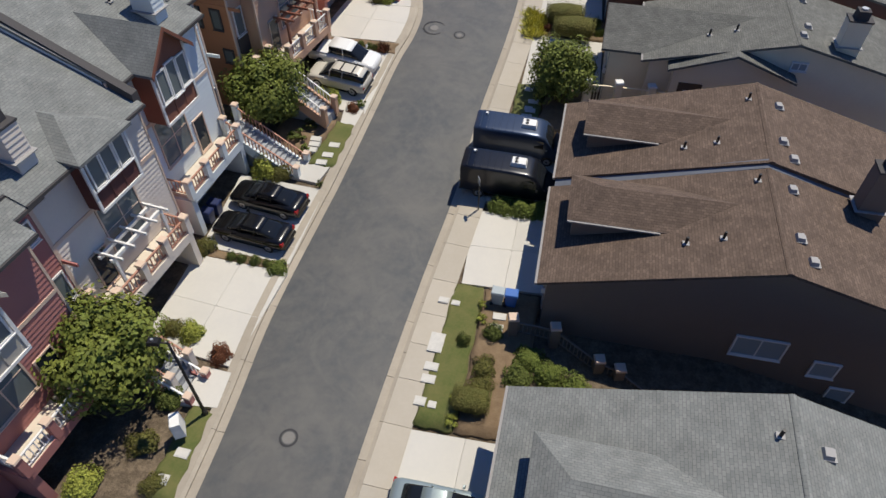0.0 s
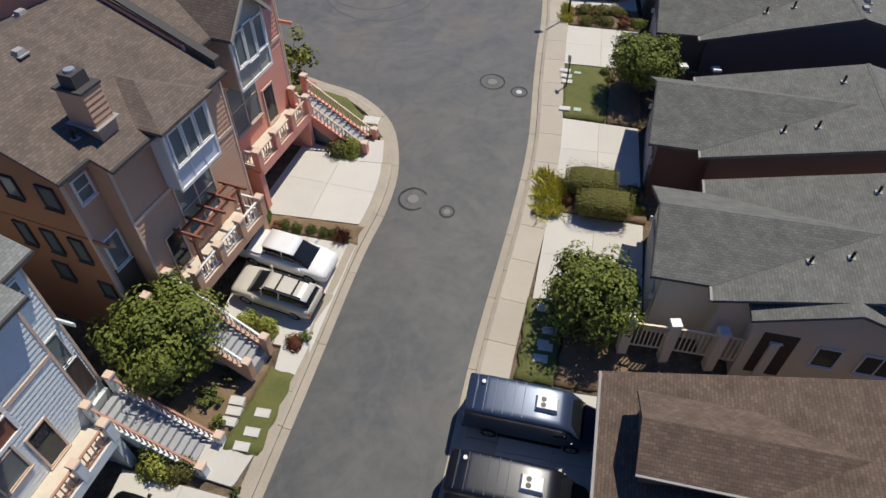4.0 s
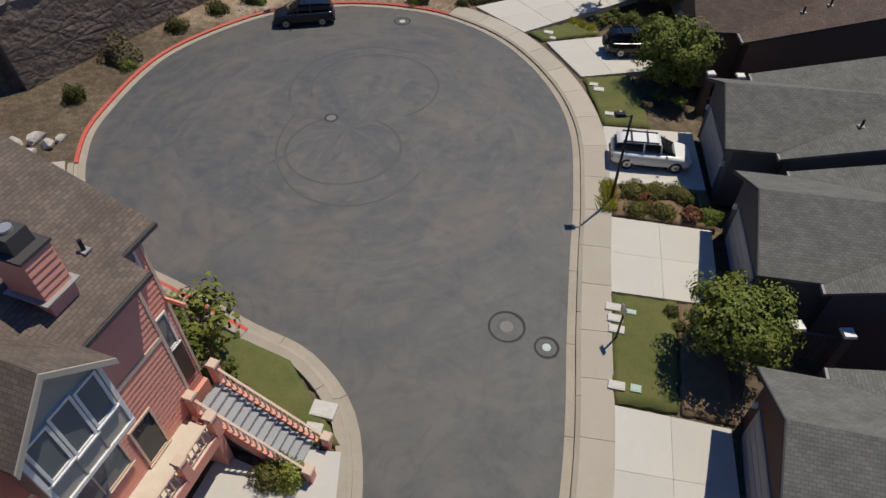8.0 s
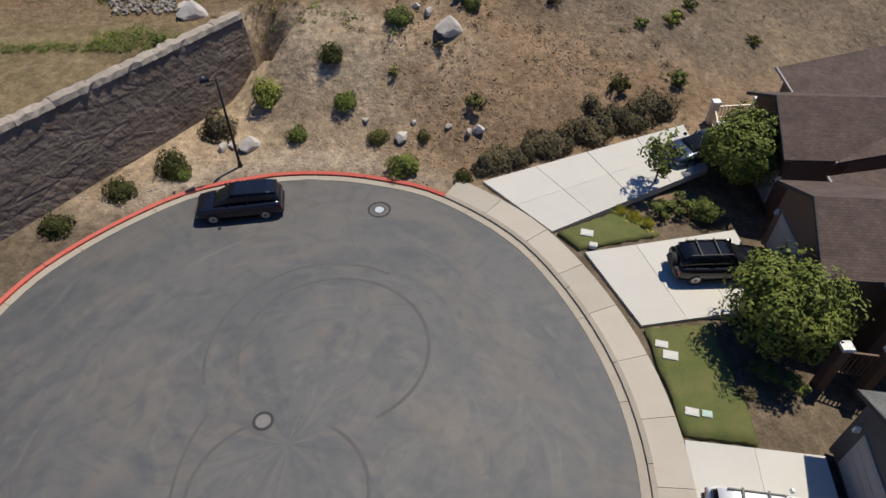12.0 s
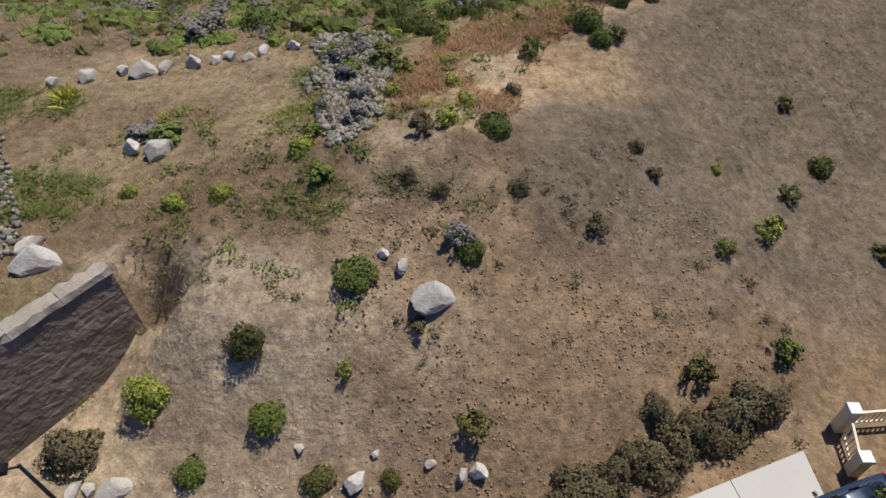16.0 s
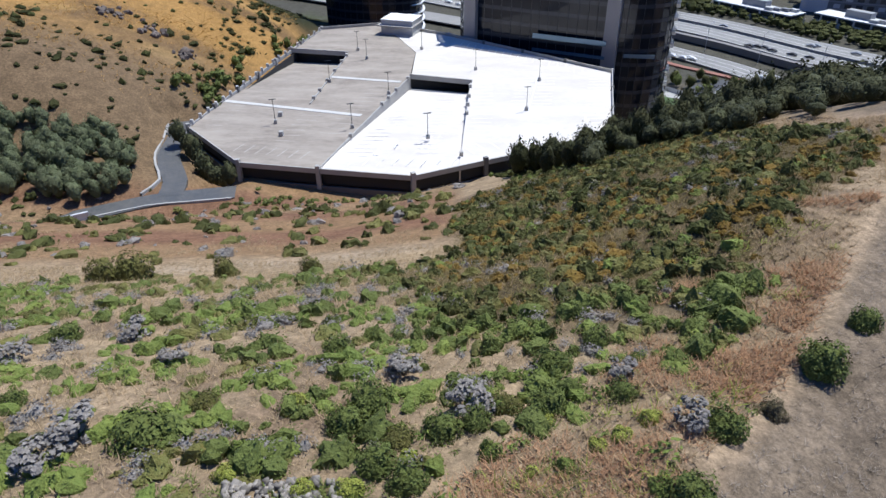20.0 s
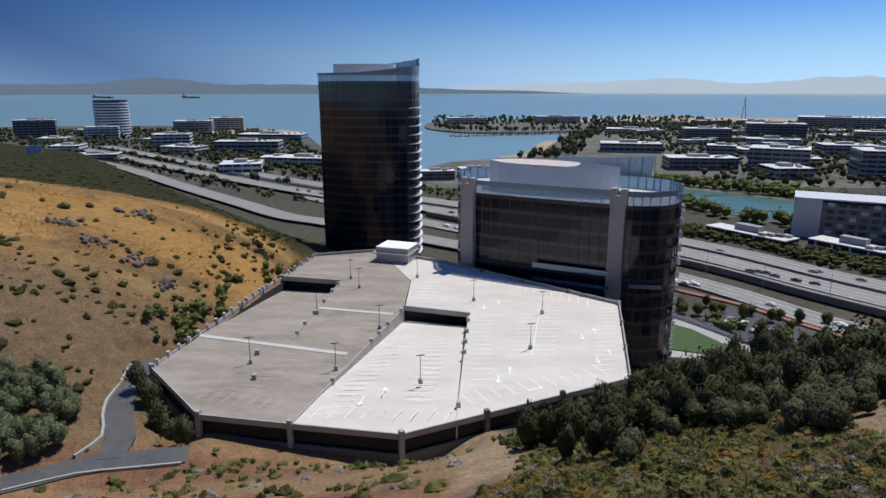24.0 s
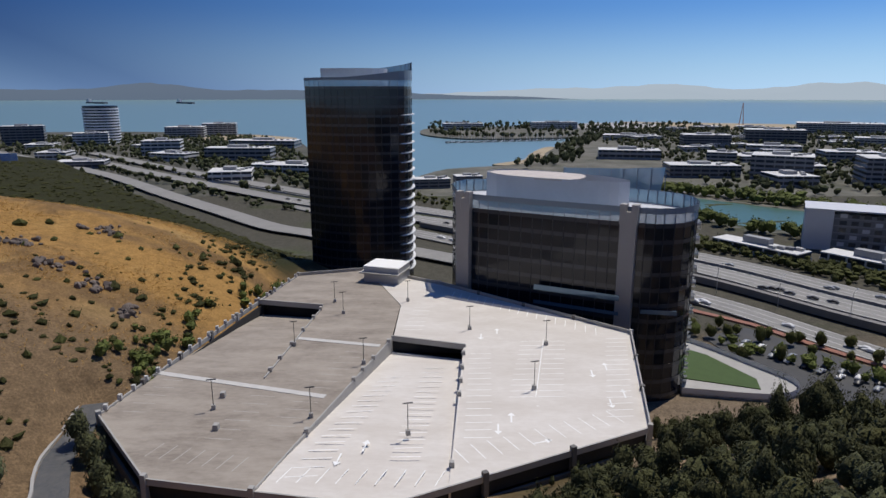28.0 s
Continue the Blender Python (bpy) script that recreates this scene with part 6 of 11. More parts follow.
    if roof:
        top = part("roof", loft([ring(x, w * 0.87, a, b, power=6) for x, w, a, b in roof], "car_roof", paint_), host)
        for y in (-0.7, 0.7):
            for xx in ((0.42, 0.2), (-0.55, 0.0)) if kind != "pickup" else ((0.2, 0.2),):
                part("pillar", Build().tube((xx[0], y * 1.0, cab[1][2]), (xx[0] - 0.06, y * 0.83, roof[1][2] + 0.02), 0.045, 0.04, 6).mesh("pillar", paint_), top)
    add_wheels(host, L_, W_, r, fr, rr)
    for y in (-1, 1):
        part("headlight", Build().box(st[-2][0] - 0.25, st[-2][0] + 0.02, y * 0.66 - 0.14, y * 0.66 + 0.14, st[-2][3] - 0.24, st[-2][3] - 0.08, bevel=0.03).mesh("headlight", LAMP_CLEAR), host)
        part("tail_light", Build().box(st[0][0] - 0.01, st[0][0] + 0.16, y * 0.72 - 0.13, y * 0.72 + 0.13, 0.72 if kind != "van" else 1.0, 0.92 if kind != "van" else 1.4, bevel=0.02).mesh("tail_light", TAIL_RED), host)
        part("mirror", Build().box(cab[-2][0] - 0.25, cab[-2][0] - 0.12, y * (W_ / 2 + 0.06) - 0.09, y * (W_ / 2 + 0.06) + 0.09, cab[-1][2] + 0.06, cab[-1][2] + 0.22, bevel=0.03).mesh("mirror", paint_), host)
        part("sill", Build().box(rr + 0.4, fr - 0.4, y * (W_ / 2 - 0.1) - 0.05, y * (W_ / 2 - 0.1) + 0.05, 0.18, 0.27).mesh("sill", BLACK_METAL), host)
    part("bumper", Build().box(st[0][0] - 0.06, st[0][0] + 0.2, -W_ / 2 + 0.14, W_ / 2 - 0.14, 0.38, 0.58, bevel=0.04).mesh("bumper", BLACK_METAL if kind in ("van", "suv") else paint_), host)
    if kind == "pickup":
        part("bed_liner", Build().box(-2.5, -1.02, -0.76, 0.76, 1.12, 1.152).mesh("bed_liner", BLACK_METAL), host)
        part("bed_cover", Build().box(-1.95, -1.04, -0.78, 0.78, 1.155, 1.2, bevel=0.02).mesh("bed_cover", PAINT_WHITE), host)
    if "rails" in extras:
        for y in (-0.5, 0.5):
            part("roof_rail", Build().box(-1.8, 0.2, y - 0.025, y + 0.025, 1.64, 1.72).mesh("roof_rail", BLACK_METAL), host)
        for x in (-1.3, -0.4):
            part("crossbar", Build().box(x - 0.04, x + 0.04, -0.58, 0.58, 1.72, 1.75).mesh("crossbar", BLACK_METAL), host)
    if "spare" in extras:
        part("spare_wheel", Build().tube((-2.28, 0, 0.95), (-2.5, 0, 0.95), 0.36, sides=20).mesh("spare_wheel", RUBBER), host)
    if kind == "van":
        u = part("roof_unit", Build().box(0.0, 1.0, -0.36, 0.36, 2.43, 2.68, bevel=0.08).mesh("roof_unit", WHITE), host, "white roof air conditioner")
        part("fan", Build().tube((0.35, -0.13, 2.68), (0.35, -0.13, 2.702), 0.11, sides=14).mesh("fan", BLACK_METAL), u)
        part("fan", Build().tube((0.35, 0.13, 2.68), (0.35, 0.13, 2.702), 0.11, sides=14).mesh("fan", BLACK_METAL), u)
        for i in range(6):
            part("roof_rib", Build().box(-2.6 + i * 0.42, -2.55 + i * 0.42, -0.82, 0.82, 2.42, 2.462, bevel=0.01).mesh("roof_rib", paint_), host)
        part("roof_vent", Build().tube((-2.3, 0.5, 2.42), (-2.3, 0.5, 2.54), 0.09, sides=10).mesh("roof_vent", WHITE), host)
        for y in (-1, 1):
            part("side_glass", Build().box(1.0, 1.6, y * 0.93 - 0.02, y * 0.93 + 0.02, 1.4, 2.0, bevel=0.03).mesh("side_glass", CAR_GLASS), host)
    return host


def parked(x, y, heading, lift=0.15):
    """Stands at x, y with its nose at heading degrees (0 along +x), tipped to the street's slope."""
    ca, sa = math.cos(radians(heading)), math.sin(radians(heading))
    z = float(road_z(y)) + lift
    f = Vector((ca, sa, float(road_z(y + sa * 1.5) - road_z(y - sa * 1.5)) / 3)).normalized()
    lv = Vector((-sa, ca, float(road_z(y + ca) - road_z(y - ca)) / 2)).normalized()
    up = f.cross(lv)
    m = Matrix((f, up.cross(f), up)).transposed().to_4x4()
    return Matrix.Translation((x, y, z)) @ m


car("sedan", parked(-11.35, 27.75, 162), PAINT_BLACK, "black sedan parked nose-in on a driveway")
car("sedan", parked(-10.85, 30.35, 161), PAINT_BLACK, "black sedan parked nose-in beside another")
car("suv", parked(-7.55, 41.75, 160), PAINT_CREAM, "champagne SUV with black roof bars, nose-in", ("rails",))
car("pickup", parked(-7.3, 44.0, -20), PAINT_WHITE, "white crew-cab pickup truck facing the street")
car("van", parked(4.0, 31.55, -13), PAINT_DARKVAN, "charcoal high-roof camper van with white roof unit")
car("van", parked(4.9, 35.0, -12), PAINT_STEEL, "steel blue high-roof camper van with white roof unit")
car("sedan", parked(-0.2, 11.7, -12), PAINT_SILVER, "silver-green car on a shaded driveway")
car("suv", parked(13.5, 71.15, -8), PAINT_WHITE, "white SUV with black roof bars, nose-in", ("rails",))
car("suv", parked(-9.25, 88.25, 188, 0.03), PAINT_NAVY, "dark navy SUV parked at the red curb", ())
car("suv", parked(15.3, 83.7, 2), PAINT_BLACK, "black SUV with a rear spare wheel under a tree", ("rails", "spare"))
car("sedan", parked(17.0, 92.6, 200, 0.5), PAINT_STEEL, "pale blue car in the shade of trees")

# ---- plants ----
LEAF_V = [(-0.5, 0, 0), (0, -0.28, 0.05), (0.55, 0, 0), (0, 0.28, 0.05)]
LEAF_F = [(0, 1, 2, 3)]


def leaves(name, mat, count, lumps, size, seed, shape=(1, 1, 1), flat_bottom=0.35):
    """A lumpy crown of about unit radius, covered with small leaves that mostly face outwards."""
    rng = np.random.RandomState(seed)
    c = rng.normal(size=(lumps, 3))
    c /= np.linalg.norm(c, axis=1)[:, None]
    c *= rng.uniform(0.35, 0.82, lumps)[:, None]
    r = rng.uniform(0.15, 0.3, lumps)
    k = rng.randint(0, lumps, count)
    d = rng.normal(size=(count, 3))
    d /= np.linalg.norm(d, axis=1)[:, None]
    p = c[k] + d * (r[k] * rng.uniform(0.75, 1.05, count))[:, None]
    p[:, 2] = np.maximum(p[:, 2], -1 + flat_bottom)
    p = p * shape
    up = d + 0.7 * c[k] + rng.normal(size=(count, 3)) * 0.35 + (0, 0, 0.3)
    up /= np.linalg.norm(up, axis=1)[:, None]
    t1 = np.cross(up, rng.normal(size=(count, 3)))
    t1 /= np.linalg.norm(t1, axis=1)[:, None]
    t2 = np.cross(up, t1)
    s = (size * rng.uniform(0.7, 1.3, count))
    m = np.zeros((count, 4, 4))
    m[:, :3, 0], m[:, :3, 1], m[:, :3, 2] = t1 * s[:, None], t2 * s[:, None], up * s[:, None]
    m[:, :3, 3] = p
    m[:, 3, 3] = 1
    return scatter(name, LEAF_V, LEAF_F, m, mat)


ICO = bmesh.new()
bmesh.ops.create_icosphere(ICO, subdivisions=1, radius=1)
ICO_V = np.array([v.co[:] for v in ICO.verts])
ICO_F = np.array([[v.index for v in f.verts] for f in ICO.faces])
ICO.free()
ICO = bmesh.new()
bmesh.ops.create_icosphere(ICO, subdivisions=2, radius=1)
FINE_V = np.array([v.co[:] for v in ICO.verts])
FINE_F = np.array([[v.index for v in f.verts] for f in ICO.faces])
ICO.free()


def clump(rng, leaves_n, tall, leaf, lumps=9, box=0.0, core_size=0.8, fine=True, dome=False, coarse=False):
    """A bush of unit radius: a lumpy leafy mass, covered with small leaves that face outwards. Vertices and triangles.
    dome: wide at its foot, which lies at z=0; coarse: few facets, for bushes far off."""
    base_v, base_f = (ICO_V, ICO_F) if coarse else (FINE_V, FINE_F)
    if dome:
        base_f = base_f[base_v[base_f][:, :, 2].max(axis=1) > -0.2]
    c = rng.normal(size=(lumps, 3))
    c[:, 2] = np.abs(c[:, 2]) * 0.9 - 0.1
    c /= np.linalg.norm(c, axis=1)[:, None]
    reach = rng.uniform(0.45, 1.0, lumps)

    def radius(d):
        if box:
            return 1 + box * (1 / np.maximum(np.max(np.abs(d), axis=1), 0.58) - 1) - 0.1
        near = np.clip(d @ c.T, 0, 1) ** 9
        return 0.55 + 0.45 * np.max(near * reach, axis=1)
    core = base_v * (radius(base_v) * core_size * rng.uniform(0.97 if box else 0.86 if fine else 0.76, 1.01 if box else 1.06 if fine else 1.14, len(base_v)))[:, None]
    d = rng.normal(size=(leaves_n, 3))
    d[:, 2] = np.abs(d[:, 2]) * 1.0 - (0.9 if box else 0.3) * rng.uniform(size=leaves_n)
    d /= np.linalg.norm(d, axis=1)[:, None]
    p = d * (radius(d) * rng.uniform(0.9 if fine else 0.68, 1.1, leaves_n))[:, None]
    nrm = d + rng.normal(size=(leaves_n, 3)) * (0.35 if fine else 0.6) + (0, 0, 0.25)
    nrm /= np.linalg.norm(nrm, axis=1)[:, None]
    t1 = np.cross(nrm, rng.normal(size=(leaves_n, 3)))
    t1 /= np.linalg.norm(t1, axis=1)[:, None]
    t2 = np.cross(nrm, t1)
    size = (leaf * rng.uniform(0.6, 1.4, leaves_n))[:, None]
    quad = np.stack([p - t1 * size * 0.6, p - t2 * size * 0.3, p + t1 * size * 0.6, p + t2 * size * 0.3], 1).reshape(-1, 3)
    k = len(core) + 4 * np.arange(leaves_n)
    tris = np.concatenate([base_f, np.stack([k, k + 1, k + 2], 1), np.stack([k, k + 2, k + 3], 1)])
    out = np.concatenate([core, quad])
    if dome:
        out[:, 2] = np.where(out[:, 2] < 0, out[:, 2] * 0.35, out[:, 2])
    return out * (1, 1, tall), tris


def clumps(name, rng, ms, mat, leaves_n, tall, leaf, shapes=4, **how):
    """One mesh of many bushes in a few shapes, each placed by a matrix."""
    vs, fs, o = [], [], 0
    for k in range(shapes):
        v, f = clump(rng, leaves_n, tall, leaf, **how)
        m = ms[k::shapes]
        if len(m):
            w = np.einsum("nij,vj->nvi", m, np.c_[v, np.ones(len(v))])[:, :, :3].reshape(-1, 3)
            fs.append((f[None] + (np.arange(len(m)) * len(v))[:, None, None]).reshape(-1, 3) + o)
            vs.append(w)
            o += len(w)
    vs, fs = np.concatenate(vs), np.concatenate(fs)
    me = bpy.data.meshes.new(name)
    me.vertices.add(len(vs))
    me.vertices.foreach_set("co", vs.ravel())
    me.loops.add(fs.size)
    me.loops.foreach_set("vertex_index", fs.ravel().astype(np.int32))
    me.polygons.add(len(fs))
    me.polygons.foreach_set("loop_start", np.arange(0, fs.size, 3, dtype=np.int32))
    me.polygons.foreach_set("use_smooth", [how.get("fine", True)] * len(fs))
    me.materials.append(mat)
    me.update(calc_edges=True)
    return me


CROWNS = [leaves("crown", LEAF, 16000, 120, 0.07, 20 + i, (1, 1, 0.88), 0.2) for i in range(3)]
TWIGS = material("twig_wood", (0.16, 0.13, 0.10), 0.9)


def trunk_mesh(height, r, seed, limbs=6, reach=1.2):
    rng = np.random.RandomState(seed)
    b = Build()
    p = Vector((0, 0, -0.3))
    for i in range(4):
        q = Vector((rng.uniform(-0.08, 0.08), rng.uniform(-0.08, 0.08), height * (i + 1) / 4))
        b.tube(p, q, r * (1 - i * 0.17), r * (1 - (i + 1) * 0.17), 8)
        p = q
    for i in range(limbs):
        a = i * math.tau / limbs + rng.uniform(-0.3, 0.3)
        z = height * rng.uniform(0.6, 1.0)
        e = Vector((math.cos(a) * reach, math.sin(a) * reach, z + reach * rng.uniform(0.5, 1.1)))
        mid = Vector((0, 0, z)).lerp(e, 0.5) + Vector((0, 0, 0.12))
        b.tube((0, 0, z), mid, r * 0.45, r * 0.3, 6)
        b.tube(mid, e, r * 0.3, r * 0.1, 6)
    return b.mesh("trunk", BARK, True)


def tree(x, y, z, radius, centre, seed, label, flat=1.0):
    """A street tree: trunk and limbs with a leafy crown of that radius, its middle at height centre over the ground."""
    host = thing("tree", label, "tree", pose(x, y, z, 0, 0, seed * 47), group="street trees")
    part("trunk", trunk_mesh(max(centre - radius * 0.45, 0.6), 0.06 + 0.03 * radius, seed, 7, radius * 0.55), host)
    c = part("crown", CROWNS[seed % 3], host, "dense glossy green leaves", at=Matrix.Translation((0, 0, centre)) @ Matrix.Diagonal((radius, radius, radius * flat, 1)))
    return host


T = "round evergreen street tree with dense green leaves"
tree(-11.9, 38.0, 0.5, 3.1, 2.9, 1, T + " between two townhouses")
tree(8.2, 40.2, 0.9, 2.85, 2.5, 2, T + " in a mulched bed")
tree(14.0, 57.8, 2.85, 2.6, 2.7, 3, T + " beside a lawn")
tree(16.6, 79.6, 3.5, 2.9, 2.6, 4, T + " shading a side gate")
tree(18.2, 90.6, 3.6, 2.6, 2.6, 5, T + " beside the end driveway")
tree(-16.2, 18.0, -1.4, 3.5, 3.5, 7, T + " towering over front steps")
CROWNS.append(leaves("crown", LEAF, 700, 24, 0.17, 31, (1, 1, 1.1), 0.1))


def airy_tree(x, y, z, radius, centre, seed, label):
    host = thing("tree", label, "tree", pose(x, y, z), group="street trees")
    part("trunk", trunk_mesh(centre, 0.07, seed, 10, radius * 0.7), host)
    part("crown", CROWNS[3], host, at=Matrix.Translation((0, 0, centre + 0.2)) @ Matrix.Diagonal((radius, radius, radius, 1)))


airy_tree(13.6, 90.0, 3.7, 1.45, 2.4, 8, "slender young tree with sparse leaves by the driveway")
airy_tree(-8.7, 57.4, 2.9, 2.1, 3.0, 9, "thin sparse tree at the corner of a lawn")

SHRUBS = {}


def shrub_mesh(mat, kind, n_=0):
    key = (mat.name, kind, n_)
    if key not in SHRUBS:
        seed = 60 + len(SHRUBS)
        if kind == "round":
            SHRUBS[key] = clumps("shrub_leaves", np.random.RandomState(seed), np.eye(4)[None], mat, 1500, 0.95, 0.1, 1, lumps=13, core_size=0.84, dome=True)
        elif kind == "box":
            SHRUBS[key] = clumps("hedge_leaves", np.random.RandomState(seed), np.eye(4)[None], mat, 5200, 1.0, 0.055, 1, box=0.97, core_size=0.93)
        elif kind == "tuft":
            SHRUBS[key] = clumps("tuft_leaves", np.random.RandomState(seed), np.eye(4)[None], mat, 1300, 1.0, 0.13, 1, lumps=7, core_size=0.55, dome=True)
        elif kind == "loose":
            SHRUBS[key] = leaves("shrub_leaves", mat, 620, 16, 0.2, seed, (1, 1, 0.9), 0.2)
        else:
            rng = np.random.RandomState(seed)
            ms = []
            for i in range(260):
                a, lean = rng.uniform(0, 6.28), rng.uniform(0.2, 1.2)
                m = Matrix.Rotation(a, 4, "Z") @ Matrix.Rotation(lean, 4, "Y") @ Matrix.Diagonal((1, 1, rng.uniform(0.5, 1.1), 1))
                m = Matrix.Translation((rng.normal() * 0.3, rng.normal() * 0.3, 0)) @ m
                ms.append(np.array(m))
            SHRUBS[key] = scatter("blades", [(-0.035, -0.035, 0), (0.035, 0.035, 0), (0.05, 0.03, 0.6), (-0.0, 0.02, 1.0)], [(0, 1, 2, 3)], ms, mat)
    return SHRUBS[key]


def shrub(x, y, r, mat, kind="round", h=None, z=None, where="in a planting bed", name="shrub", turn=0.0, ry=None, n_=0):
    z = (land_at(x, y) if y > 90.5 or z == "land" else float(road_z(y)) + 0.16) if z in (None, "land") else z
    hh = (h or r * 1.5)
    tone = {LEAF_DARK: "dark green", LEAF_THICKET: "deep green", LEAF_GOLD: "golden yellow", LEAF_YELLOW: "yellow-green", LEAF_HEDGE: "olive green", LEAF_RED: "reddish brown", LEAF_BROWN: "olive brown", LEAF_GREY: "grey sage", LEAF_SPRING: "bright green", LEAF: "glossy green", STRAW: "straw coloured"}.get(mat, "green")
    form = {"round": "rounded leafy shrub", "box": "clipped hedge block", "loose": "loose scrubby bush", "tuft": "soft clump of fresh grass", "blade": "tuft of strappy leaves"}[kind]
    host = thing(name, f"{tone} {form} {where}", "hedge" if kind == "box" else "grass" if kind in ("blade", "tuft") else "shrub", pose(x, y, z, 0, 0, turn or (349 if kind == "box" else (x * 97 + y * 31) % 360)))
    if kind == "blade":
        part("leaves", shrub_mesh(mat, kind, n_), host, at=Matrix.Diagonal((r, r, hh, 1)))
    else:
        lift, high = {"round": (-0.04, 1.0), "tuft": (-0.04, 1.0), "box": (0.5, 0.55)}.get(kind, (0.36, 0.55))
        part("leaves", shrub_mesh(mat, kind, n_), host, at=Matrix.Translation((0, 0, hh * lift)) @ Matrix.Diagonal((r, ry or r, hh * high, 1)))
        b = Build()
        for i in range(4):
            a = i * 1.6
            b.tube((0, 0, -0.15), (math.cos(a) * r * 0.4, math.sin(a) * r * 0.4, hh * 0.5), 0.03 + r * 0.015, 0.012, 5)
        part("woody_base", b.mesh("woody_base", TWIGS), host)
    return host


W_ = "beside a driveway"
# west side gardens
for x, y, r, m, k, h in ((-14.1, 26.75, 0.85, LEAF_HEDGE, "round", 1.4), (-9.6, 25.3, 0.75, LEAF_SPRING, "round", 0.8), (-12.4, 26.1, 0.4, LEAF_DARK, "round", 0.6), (-11.8, 25.95, 0.42, LEAF_DARK, "round", 0.6),
                         (-11.0, 25.75, 0.45, LEAF_DARK, "round", 0.7), (-10.3, 25.6, 0.35, LEAF_DARK, "round", 0.5), (-11.6, 19.6, 0.75, LEAF_RED, "round", 1.0), (-14.6, 21.2, 0.8, LEAF_HEDGE, "round", 1.2),
                         (-13.4, 20.9, 0.85, LEAF_YELLOW, "round", 1.2), (-14.3, 14.9, 0.9, LEAF_HEDGE, "round", 1.0), (-13.6, 17.2, 0.9, LEAF_DARK, "round", 1.1), (-16.4, 12.9, 1.1, LEAF_YELLOW, "round", 1.0), (-13.3, 13.0, 0.7, LEAF_HEDGE, "round", 0.7),
                         (-11.6, 33.2, 1.2, LEAF_YELLOW, "round", 1.5), (-10.7, 32.9, 0.95, LEAF_HEDGE, "round", 1.3), (-8.0, 31.95, 0.32, LEAF_DARK, "loose", 0.6), (-9.3, 35.0, 0.5, LEAF_SPRING, "loose", 0.7), (-10.0, 36.2, 0.8, LEAF_DARK, "loose", 0.9), (-9.2, 37.3, 0.7, LEAF_HEDGE, "loose", 0.8),
                         (-8.9, 40.1, 0.8, LEAF_YELLOW, "round", 1.3), (-7.9, 39.8, 0.8, LEAF_YELLOW, "round", 1.3), (-6.4, 39.1, 0.6, LEAF_RED, "round", 0.7), (-5.9, 39.4, 0.45, LEAF_SPRING, "loose", 0.6), (-9.2, 46.9, 0.7, LEAF_SPRING, "round", 1.1), (-8.4, 46.3, 0.6, LEAF_RED, "loose", 0.6),
                         (-7.9, 46.3, 0.45, LEAF_DARK, "round", 0.7), (-7.2, 46.1, 0.42, LEAF_DARK, "round", 0.7), (-6.4, 46.0, 0.42, LEAF_DARK, "round", 0.6), (-5.7, 45.8, 0.42, LEAF_DARK, "round", 0.6), (-5.1, 45.7, 0.42, LEAF_DARK, "round", 0.6),
                         (-4.6, 45.5, 0.6, LEAF_RED, "blade", 0.8), (-5.3, 52.3, 1.0, LEAF_HEDGE, "round", 1.5), (-4.6, 52.2, 0.85, LEAF_YELLOW, "round", 1.3)):
    shrub(x, y, r, m, k, h, where=W_)
for x, y, r, m in ((-9.0, 56.0, 1.0, LEAF_DARK), (-8.0, 56.6, 0.8, LEAF_DARK), (-10.2, 58.6, 1.1, LEAF), (-11.8, 59.8, 1.2, LEAF), (-13.4, 60.8, 1.3, LEAF), (-15.2, 61.8, 1.3, LEAF), (-17.0, 63.0, 1.3, LEAF), (-7.2, 55.3, 0.9, LEAF_BROWN), (-11.6, 57.9, 1.2, LEAF_DARK), (-14.0, 59.0, 1.4, LEAF_DARK)):
    shrub(x, y, r, m, "loose", r * 1.5, where="at the corner lot's edge")
